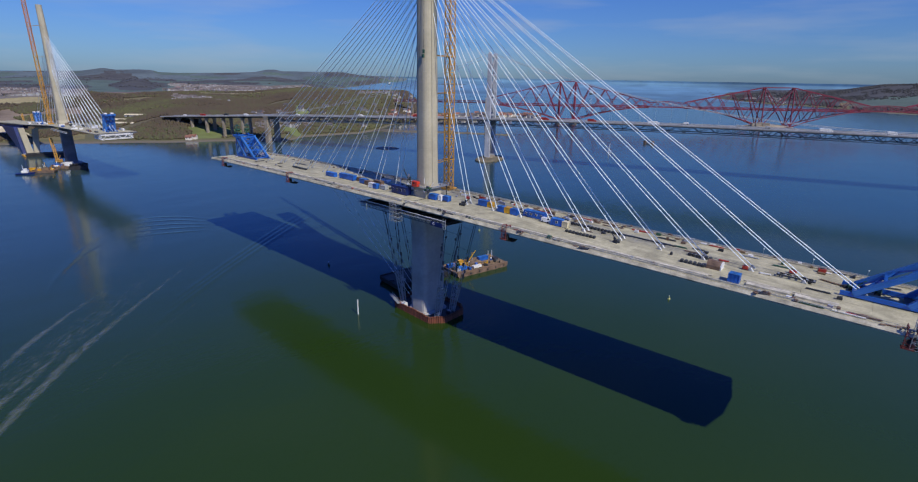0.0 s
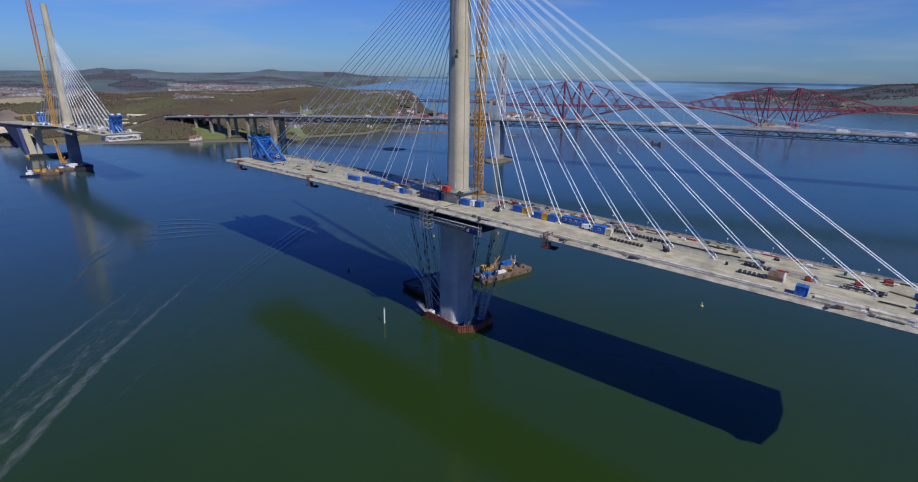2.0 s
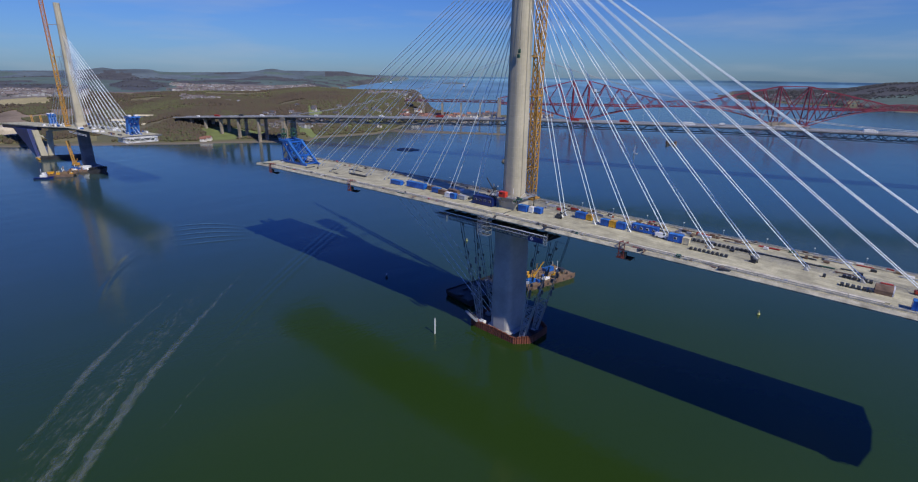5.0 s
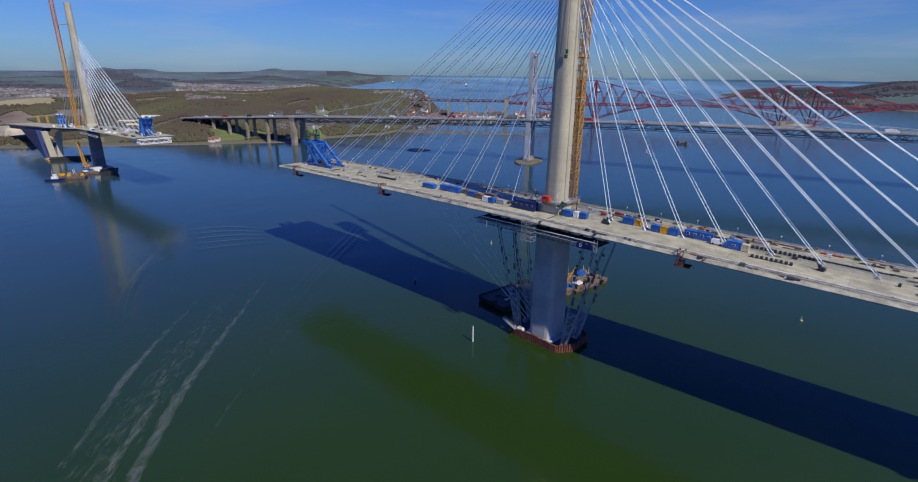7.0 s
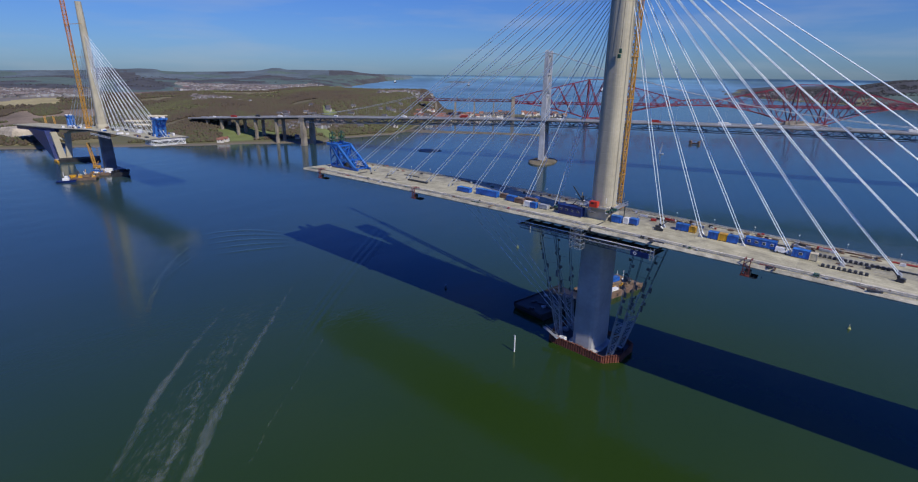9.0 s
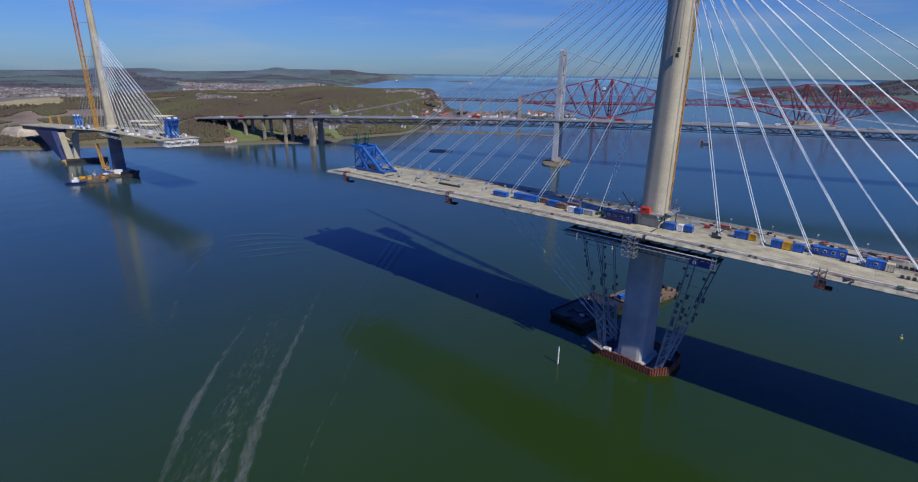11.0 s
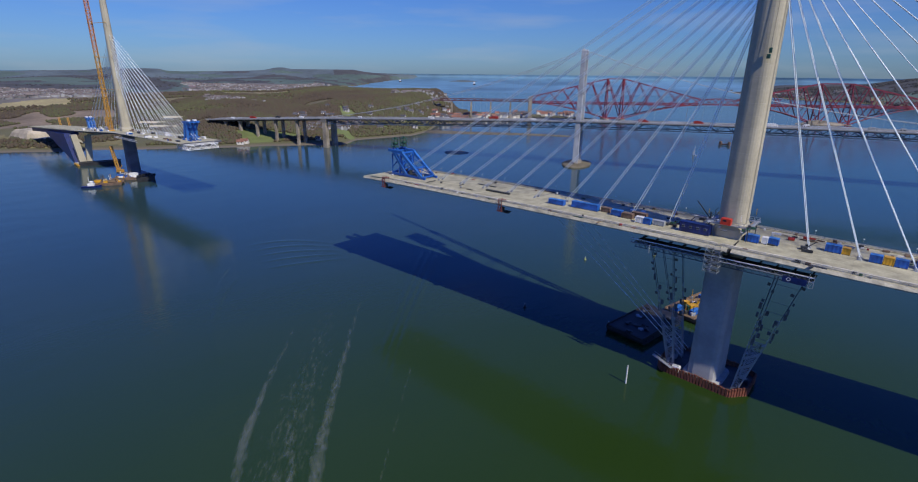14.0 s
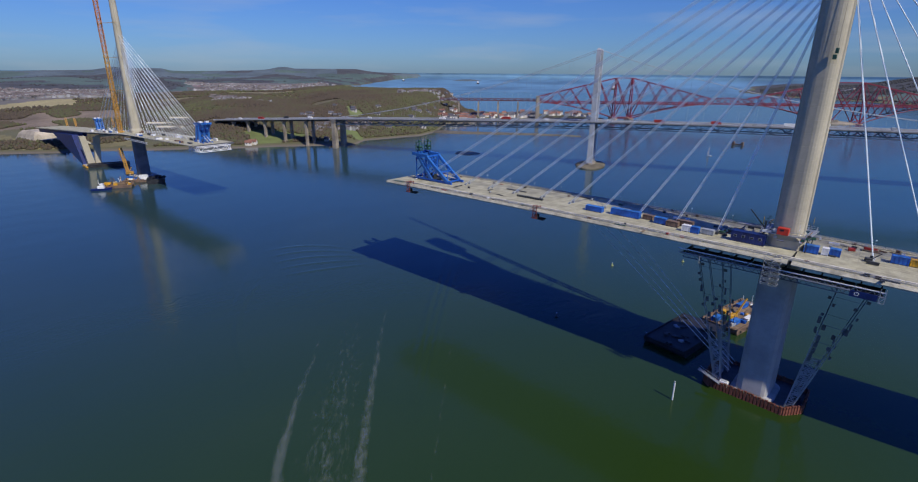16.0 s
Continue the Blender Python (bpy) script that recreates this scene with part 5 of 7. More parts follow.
def barge_clutter():
    rnd = random.Random(17)
    for k in range(26):
        a, b = rnd.uniform(-16, 16), rnd.uniform(-8, 8)
        r = radians(82)
        x, y = -35 + a * math.cos(r) - b * math.sin(r), 24 + a * math.sin(r) + b * math.cos(r)
        t = thing("steel_scrap", (x, y, 3.1), "dark heap of steel on the black barge", "scrap", "heaps on the black barge")
        bm = bmesh.new()
        for j in range(3):
            box(bm, (x + rnd.uniform(-1, 1), y + rnd.uniform(-1, 1), 3.2 + rnd.uniform(0, 0.4)), (rnd.uniform(0.6, 3), rnd.uniform(0.4, 1.6), rnd.uniform(0.3, 0.9)), rnd.uniform(0, 180))
        part("heap", bm, rnd.choice((BLACK, BLACK, DARK, DARK, GREY)), t)
    for k in range(34):
        a, b = rnd.uniform(-17, 17), rnd.uniform(-7, 7)
        r = radians(78)
        x, y = -22 + a * math.cos(r) - b * math.sin(r), 62 + a * math.sin(r) + b * math.cos(r)
        p, what = rnd.choice(((BLUE, "small blue crate"), (WHITE, "white sack"), (YELLOW, "yellow gas rack"), (DARK, "dark pipe bundle"), (DARK, "dark pump"), (WOOD, "timber pallet"), (GREY, "grey drum rack"), (BROWN, "rusty frame")))
        t = thing("barge_gear", (x, y, 2.7), what + " on the brown work barge", "equipment", "gear on the work barge")
        bm = bmesh.new()
        h = rnd.uniform(0.6, 2.2)
        box(bm, (x, y, 2.7 + h / 2), (rnd.uniform(0.6, 2.6), rnd.uniform(0.6, 1.6), h), rnd.uniform(0, 180), bevel=0.1)
        part("casing", bm, p, t)
        if k % 4 == 0:
            bar("post", (x, y, 2.7), (x, y, 2.7 + rnd.uniform(3, 6)), 0.25, rnd.choice((YELLOW, WHITE, DARK)), t)


barge_clutter()


def crawler_crane(x, y, z, paint, rz, boom, rise):
    c = put(tagged(new("crawler_crane"), "yellow crawler crane standing on a barge", "crane"), pose(x, y, z, 0, 0, rz))
    m = world_of(c)
    for s in (-1, 1):
        bm = bmesh.new()
        box(bm, (0, s * 1.6, 0.5), (5.2, 0.8, 1.0), bevel=0.3)
        part("track", bm, DARK, c, m=m)
    bm = bmesh.new()
    box(bm, (-0.8, 0, 2.0), (4.6, 3.0, 1.8), bevel=0.15)
    part("body", bm, paint, c, m=m)
    bm = bmesh.new()
    box(bm, (1.6, 1.1, 2.4), (1.4, 1.0, 1.8), bevel=0.15)
    part("cab", bm, GLASS, c, m=m)
    for s in (-0.4, 0.4):
        link("boom_chord", unit(paint, "bar"), m @ between((1.4, s, 2.0), (boom, s * 0.4, rise), 0.3), c)
    for k in range(8):
        f0, f1 = k / 8, (k + 1) / 8
        s = 0.4 if k % 2 else -0.4
        link("boom_lacing", unit(paint, "bar"), m @ between((1.4 + (boom - 1.4) * f0, s, 2 + (rise - 2) * f0), (1.4 + (boom - 1.4) * f1, -s * 0.7, 2 + (rise - 2) * f1), 0.15), c)


crawler_crane(-23, 53, 2.7, YELLOW, 60, 7, 10)


def marker_pole(x, y):
    p = thing("marker_pole", (x, y, 0), "white marker pole standing in the water", "pole")
    bm = bmesh.new()
    prism(bm, [rounded(0.55, 0.55, 0.2, -1, x, y, 3), rounded(0.55, 0.55, 0.2, 7.2, x, y, 3), rounded(0.3, 0.3, 0.1, 7.5, x, y, 3)])
    part("shaft", bm, WHITE, p)
    bm = bmesh.new()
    box(bm, (x, y, 7.7), (0.5, 0.5, 0.4))
    part("cap", bm, GREY, p)


marker_pole(-20.9, -27.5)


def buoy(x, y, paint, label, k=0.7):
    b = thing("buoy", (x, y, 0), label, "buoy", "buoys round the bridge")
    bm = bmesh.new()
    prism(bm, [rounded(1.6 * k, 1.6 * k, 0.6 * k, -0.4, x, y, 4), rounded(2.2 * k, 2.2 * k, 0.9 * k, 0.3, x, y, 4), rounded(1.8 * k, 1.8 * k, 0.7 * k, 0.9 * k, x, y, 4)])
    part("float", bm, paint, b)
    bm = bmesh.new()
    prism(bm, [rounded(1.0 * k, 1.0 * k, 0.3 * k, 0.9 * k, x, y, 3), rounded(0.4 * k, 0.4 * k, 0.1 * k, 2.6 * k, x, y, 3)])
    part("cage", bm, paint, b)
    bm = bmesh.new()
    box(bm, (x, y, 2.9 * k), (0.5 * k, 0.5 * k, 0.5 * k))
    part("lamp", bm, WHITE, b)


YB = "pale yellow-green mooring buoy floating in the firth"
buoy(83.3, 99.5, BUOY, YB), buoy(-48, 12, DARK, "dark mooring buoy floating in the shadow", 0.8)
buoy(-102, 87, BUOY, YB), buoy(-72, 125, BUOY, YB), buoy(-89.4, 1.8, DARK, "dark mooring buoy floating in the shadow", 0.7)

# ---- the north tower of the new bridge, with its own length of deck ----
BUILT_BEFORE = set(bpy.data.objects)
NX, NY = -680.0, -3.0


GRADE = ((-1140, 20), (-1048, 24.5), (-842, 34.6), (-760, 39.4), (-674, 44.6), (-490, 47.6), (-400, 47.8))


def nt_z(x):
    return table(x, GRADE)


def nt_place(x, y, z=0):
    a = math.atan(0.045)
    return (-490 + (x + 490) * math.cos(a) - y * math.sin(a), 8 + (x + 490) * math.sin(a) + y * math.cos(a), z)


nt_deck = half_bridge_deck("bridge_deck", -846, -490, nt_z, "unfinished pale bridge deck round the far northern tower")
nt_deck.matrix_basis = Matrix.Translation((-490, 8, 0)) @ Matrix.Rotation(math.atan(0.045), 4, "Z") @ Matrix.Translation((490, 0, 0)) @ nt_deck.matrix_basis
# the lower shaft's deep shade is painted by its dark concrete
nt = tower("bridge_tower", NX, NY, 44, 189, "slender pale concrete bridge tower near the northern shore", 12.0, 10.5, 6.5, SHADED_CONCRETE, foot=-9.3)


for s in (-1, 1):
    for i in range(11):
        x = NX + s * (22.5 + 16.0 * i)
        if x < -842:
            continue
        for y in (-1.5, 1.5):
            p = nt_place(x, y, nt_z(x))
            c = bar("stay_cable", p, (NX + s * 5, NY + y, 112 + 4.0 * i), 0.36, CABLE, None, kind="tube")
            tagged(c, "white sheathed stay cable from deck to tower", "cable", "stay cables of the north tower")

def lifting_frame(x0, s, y0, z, k=1.0):
    """A tall, closely braced lifting frame that leans out over the deck end."""
    g = thing("lifting_frame", (x0, y0, z), "tall bright blue braced steel lifting frame at the deck end", "gantry", "lifting frames of the northern deck")

    def at(x, y, h):
        return (x0 + s * x * k, y0 + y * k, z + h * k)
    for y in (-5, 0, 5):
        bar("front_leg", at(12, y, 0.5), at(15, y, 20), 1.8, BLUE_LIGHT, g)
        bar("back_leg", at(3, y, 0.5), at(9, y, 19), 1.6, BLUE_LIGHT, g)
        bar("base_rail", at(-2, y, 0.8), at(22, y, 0.8), 1.2, BLUE, g)
        bar("top_beam", at(4, y, 20.5), at(24, y, 21.5), 1.7, BLUE_LIGHT, g)
        bar("diagonal", at(3, y, 1), at(14, y, 12), 1.0, BLUE, g)
        bar("diagonal", at(12, y, 1), at(8, y, 16), 1.0, BLUE, g)
        bar("diagonal", at(14, y, 13), at(22, y, 20.5), 1.0, BLUE, g)
    for x, h in ((4, 5), (6, 10), (8, 15), (9, 20.5), (12.6, 5), (13.5, 10), (14.4, 15), (15, 20.5), (23, 21.2)):
        bar("cross_beam", at(x, -5, h), at(x, 5, h), 1.0, BLUE, g)
    for h in (2, 8, 14):
        for a, b in ((-5, 0), (0, 5)):
            bar("sway_brace", at(12 + h * 0.15, a, h), at(13 + h * 0.15, b, h + 6), 0.8, BLUE, g)
            bar("sway_brace", at(12 + h * 0.15, b, h), at(13 + h * 0.15, a, h + 6), 0.8, BLUE, g)
    for y in (-4, 3):
        bm = bmesh.new()
        box(bm, at(18, y, 22.8), (4, 3, 1.6), bevel=0.2)
        part("strand_jack", bm, WHITE, g, "pale jack housing on the top beam")


x, y, z = nt_place(-520, 0, nt_z(-520))
lifting_frame(x, 1, y, z, 0.88)
x, y, z = nt_place(-812, 0, nt_z(-812))
lifting_frame(x, -1, y, z, 0.68)


def end_truss():
    t = thing("underslung_truss", nt_place(-452, 0, 40), "white lattice traveller slung under the end of the deck", "truss")
    for y in (-18, 12):
        for z in (46.0, 41.6):
            bar("chord", nt_place(-506, y, z), nt_place(-482, y, z), 0.6, WHITE, t)
        for k in range(5):
            x = -506 + 4.8 * k
            bar("web", nt_place(x, y, 41.6), nt_place(x + 2.4, y, 46.0), 0.45, WHITE, t)
            bar("web", nt_place(x + 2.4, y, 46.0), nt_place(x + 4.8, y, 41.6), 0.45, WHITE, t)
    for k in range(4):
        x = -506 + 8.0 * k
        bar("cross_beam", nt_place(x, -18, 46.0), nt_place(x, 12, 46.0), 0.6, WHITE, t)
        bar("lower_cross_beam", nt_place(x, -18, 41.6), nt_place(x, 12, 41.6), 0.5, WHITE, t)
        for j in range(3 if k == 3 else 0):
            y = -18 + 10 * j
            bar("end_web", nt_place(x, y, 41.6), nt_place(x, y + 5, 46.0), 0.5, WHITE, t)
            bar("end_web", nt_place(x, y + 5, 46.0), nt_place(x, y + 10, 41.6), 0.5, WHITE, t)
    f = thing("underslung_walkway", nt_place(-640, -19, 39), "white access gantry hung under the deck edge", "truss")
    for z in (40.0, 38.4):
        bar("chord", nt_place(-672, -19, z), nt_place(-605, -19, z), 0.45, WHITE, f)
    for k in range(16):
        bar("web", nt_place(-672 + 4.2 * k, -19, 38.4), nt_place(-670 + 4.2 * k, -19, 40.0), 0.3, WHITE, f)


end_truss()
tower_crane(-704, -13, 43.0, 196, 3.8, NX + 4, NY - 2, (92, 128, 165), "tall orange lattice tower crane standing beside the northern tower")


def v_pier():
    x0, y0 = -813.0, -18.0
    v = thing("v_pier", (x0, y0, 0), "pale concrete V-shaped pier under the approach deck", "bridge pier")
    for name, base, top, material, label in (
            ("raking_leg", (x0, -26, 7, 8, -8.5), (x0 - 2, -30.5, 7, 7, nt_z(x0) - 6), CONCRETE, ""),
            ("column", (x0, -18.5, 5, 7, -8.5), (x0, -14.5, 5, 7, nt_z(x0) - 8), CONCRETE, ""),
            ("haunch", (x0 - 13, -28, 8, 11, -8.5), (x0 - 100, -27, 120, 13, nt_z(x0 - 100) - 5), BLUE_DARK, "dark blue steel haunch rising to the girders")):
        bm = bmesh.new()
        prism(bm, [[(q[0] + a * q[2] / 2, q[1] + b * q[3] / 2, q[4] + (0.049 * a * q[2] / 2 if q[2] > 50 else 0)) for a, b in ((-1, -1), (1, -1), (1, 1), (-1, 1))] for q in (base, top)])
        part(name, bm, material, v, label)
    bar("cross_beam", (x0 + 1, -31, 26), (x0 + 1, -15, 16), 2.4, CONCRETE, v)
    bar("cross_beam", (x0 + 1, -15, nt_z(x0) - 7), (x0 - 3, 10, nt_z(x0) - 7), 2.4, CONCRETE, v)
    bm = bmesh.new()
    box(bm, (x0, y0 - 4, -9.0), (20, 24, 2.4), bevel=0.5)
    part("pile_cap", bm, CONCRETE_LOW, v)
    bm = bmesh.new()
    box(bm, (x0 + 8, y0 - 17.6, -8.4), (20, 2.4, 1.8))
    part("fender", bm, YELLOW, v, "yellow timber fender")
    d = thing("approach_deck", nt_place(-990, 0, 30), "approach viaduct deck on dark steel girders", "bridge deck")
    xs = (-846.2, -900, -960, -1020, -1075)
    bm = bmesh.new()
    prism(bm, [[nt_place(x, -19, nt_z(x)), nt_place(x, 19, nt_z(x)), nt_place(x, 19, nt_z(x) - 1.2), nt_place(x, -19, nt_z(x) - 1.2)] for x in xs])
    part("slab", bm, SLAB, d)
    for o in (-12, 12):
        bm = bmesh.new()
        prism(bm, [[nt_place(x, o - 3, nt_z(x) - 1.2), nt_place(x, o + 3, nt_z(x) - 1.2), nt_place(x, o + 2.5, nt_z(x) - 7.5), nt_place(x, o - 2.5, nt_z(x) - 7.5)] for x in xs])
        part("girder", bm, BLUE_DARK, d, "dark steel box girder")
    e = thing("embankment", nt_place(-1120, 0, 0), "pale bare earth ramp at the end of the viaduct", "embankment")
    bm = bmesh.new()
    prism(bm, [[nt_place(-1125 + a * f, b * f, z) for a, b in ((-60, -44), (40, -30), (46, 36), (-60, 45))] for f, z in ((0.75, -4), (0.62, 8), (0.5, 13), (0.2, 15))])
    part("fill", bm, BARE_EARTH_PALE, e)


v_pier()


def northern_deck_gear():
    rnd = random.Random(72)
    for k in range(46):
        u = rnd.uniform(-840, -505)
        if abs(u + 680) < 9:
            continue
        v = rnd.choice((rnd.uniform(-18, -13), rnd.uniform(-18.5, -16), rnd.uniform(-9, 9), rnd.uniform(11, 17)))
        p, what = rnd.choice(((BLUE, "blue steel container"), (WHITE, "white site box"), (WHITE, "white wrapped stack"), (GREY, "grey formwork pile"), (DARK, "dark steel stack"), (BROWN, "rusty bar stack"), (WHITE, "white sheeted load")))
        x, y, z = nt_place(u, v, nt_z(u))
        L, W, H = rnd.uniform(2.5, 8), rnd.uniform(1.6, 3), rnd.uniform(1.2, 2.8)
        t = thing("deck_load", (x, y, z), what + " on the northern bridge deck", "building material", "loads on the northern deck")
        bm = bmesh.new()
        box(bm, (x, y, z + H / 2 - 0.15), (L, W, H), 2.6 + rnd.choice((0, 0, 0, 90)), bevel=0.12)
        part("load", bm, p, t)


northern_deck_gear()
# all of it stands on a line of sight and is drawn in by a twelfth towards the firth
NEARER = Matrix.Translation(HUB) @ Matrix.Scale(0.92, 4) @ Matrix.Translation(-HUB)
for ob in list(bpy.data.objects):
    if ob not in BUILT_BEFORE and ob.parent is None:
        ob.matrix_basis = NEARER @ ob.matrix_basis
barge(-579, -56, 30, 11, 2.2, 62, BROWN, WOOD, "brown and yellow work barge beside the northern tower")
barge(-597, -30, 26, 14, 2.2, 62, BROWN, GREY, "work barge with a white frame moored by the tower")
barge(-574, -20, 17, 13, 4.5, 70, BLACK, BLACK, "high black barge moored against the northern tower foot")
barge(-725, -24, 44, 14, 3.2, 75, BLACK, BLACK, "long black pontoon between the northern tower and the V pier")
barge(-620, -18, 26, 24, 2.2, 2, BLACK, CONCRETE_LOW, "dark fendered platform round the northern tower foot", rim=False)
for x, y, L, W, H, p, lab in ((-583, -62, 6, 3, 3, YELLOW, "yellow plant housing on the work barge"), (-576, -52, 7, 4, 2.4, WOOD, "timber load on the work barge"), (-591, -26, 8, 5, 5, WHITE, "white frame house on the work barge"), (-602, -36, 6, 4, 3, BLUE, "blue container on the work barge")):
    cabin(x, y, L, W, H, p, lab, z=2.8, rz=62, name="barge_load")


def tug(x, y, rz):
    t = put(tagged(new("tug"), "small dark and white tug boat beside the barges", "boat"), pose(x, y, 0, 0, 0, rz))
    m = world_of(t)
    bm = bmesh.new()
    prism(bm, [[(-8, -2.2, -0.5), (5, -2.2, -0.5), (8.5, 0, -0.5), (5, 2.2, -0.5), (-8, 2.2, -0.5)], [(-8.4, -2.8, 1.6), (5.5, -2.8, 2.0), (10, 0, 2.6), (5.5, 2.8, 2.0), (-8.4, 2.8, 1.6)]])
    part("hull", bm, BLUE_DARK, t, m=m)
    bm = bmesh.new()
    box(bm, (0.5, 0, 3.2), (6, 4, 2.6), bevel=0.2)
    w = part("wheelhouse", bm, WHITE, t, m=m)
    bm = bmesh.new()
    box(bm, (1.2, 0, 5.6), (3, 3, 2.2), bevel=0.2)
    part("bridge_room", bm, WHITE, w, m=m)
    link("mast", unit(WHITE, "bar"), m @ between((-1, 0, 6), (-1, 0, 11), 0.3), t)


tug(-573, -71, 62)


def northern_gear():
    rnd = random.Random(44)
    for k in range(44):
        near = k < 26
        L, W, cx, cy = (13, 4.6, -579, -56) if near else (11, 6, -597, -30)
        a, b, r = rnd.uniform(-L, L), rnd.uniform(-W, W), radians(62)
        x, y = cx + a * math.cos(r) - b * math.sin(r), cy + a * math.sin(r) + b * math.cos(r)
        p, what = rnd.choice(((YELLOW, "yellow plant frame"), (YELLOW, "yellow tank"), (WHITE, "white cabin box"), (BROWN, "rusty pile gate"), (DARK, "dark winch"), (CREAM, "pale timber stack"), (BLUE, "blue crate")))
        t = thing("barge_gear", (x, y, 2.3), what + " on the northern work barge", "equipment", "gear on the northern barges")
        bm = bmesh.new()
        h = rnd.uniform(0.8, 3.2)
        box(bm, (x, y, 2.3 + h / 2), (rnd.uniform(1, 4.5), rnd.uniform(1, 2.5), h), rnd.uniform(0, 180), bevel=0.12)
        part("casing", bm, p, t)
        if k % 3 == 0:
            bar("post", (x, y, 2.3), (x + rnd.uniform(-2, 2), y + rnd.uniform(-2, 2), 2.3 + rnd.uniform(4, 9)), 0.4, rnd.choice((YELLOW, WHITE, DARK, BROWN)), t)
    c = thing("barge_crane", (-631, -28, 2.3), "orange lattice boom crane standing on the northern work barge", "crane")
    bm = bmesh.new()
    box(bm, (-631, -28, 4.4), (7, 4.5, 3.4), 30, bevel=0.3)
    part("house", bm, CRANE, c)
    bm = bmesh.new()
    box(bm, (-631, -28, 2.7), (7.5, 6, 1.0), 30, bevel=0.3)
    part("tracks", bm, DARK, c)
    for k in range(7):
        x, y = -574 + rnd.uniform(-4, 4), -20 + rnd.uniform(-8, 8)
        g = thing("barge_gear", (x, y, 5.1), "black steel frame on the high black barge", "equipment", "gear on the northern barges")
        bm = bmesh.new()
        box(bm, (x, y, 6.2), (rnd.uniform(2, 5), rnd.uniform(2, 4), 2.2), rnd.uniform(0, 90), bevel=0.2)
        part("casing", bm, BLACK, g)
    lattice_mast("boom", (-633, -29, 4), (-642, -30, 31), 2.4, 5, lambda f: CRANE, c, 0.6)
    bar("pendant", (-629, -26, 8), (-642, -30, 31), 0.25, DARK, c)
    bar("gantry_strut", (-631, -28, 6), (-628, -26, 11), 0.5, CRANE, c)


northern_gear()

# ---- the suspension road bridge ----
FV, FP = Vector((0.941, 0.337, 0)).normalized(), Vector((-294, 410, 0))
FN = Vector((-FV.y, FV.x, 0))
ROAD = ((-640, 33.5), (-394, 45.0), (-265, 49.3), (0, 57.0), (126, 59), (270, 60.2), (480, 60.0), (760, 58), (1010, 52))


def fr(a, b, z):
    return FP + FV * a + FN * b + Vector((0, 0, z))


def road_z(a):
    return table(a, ROAD)


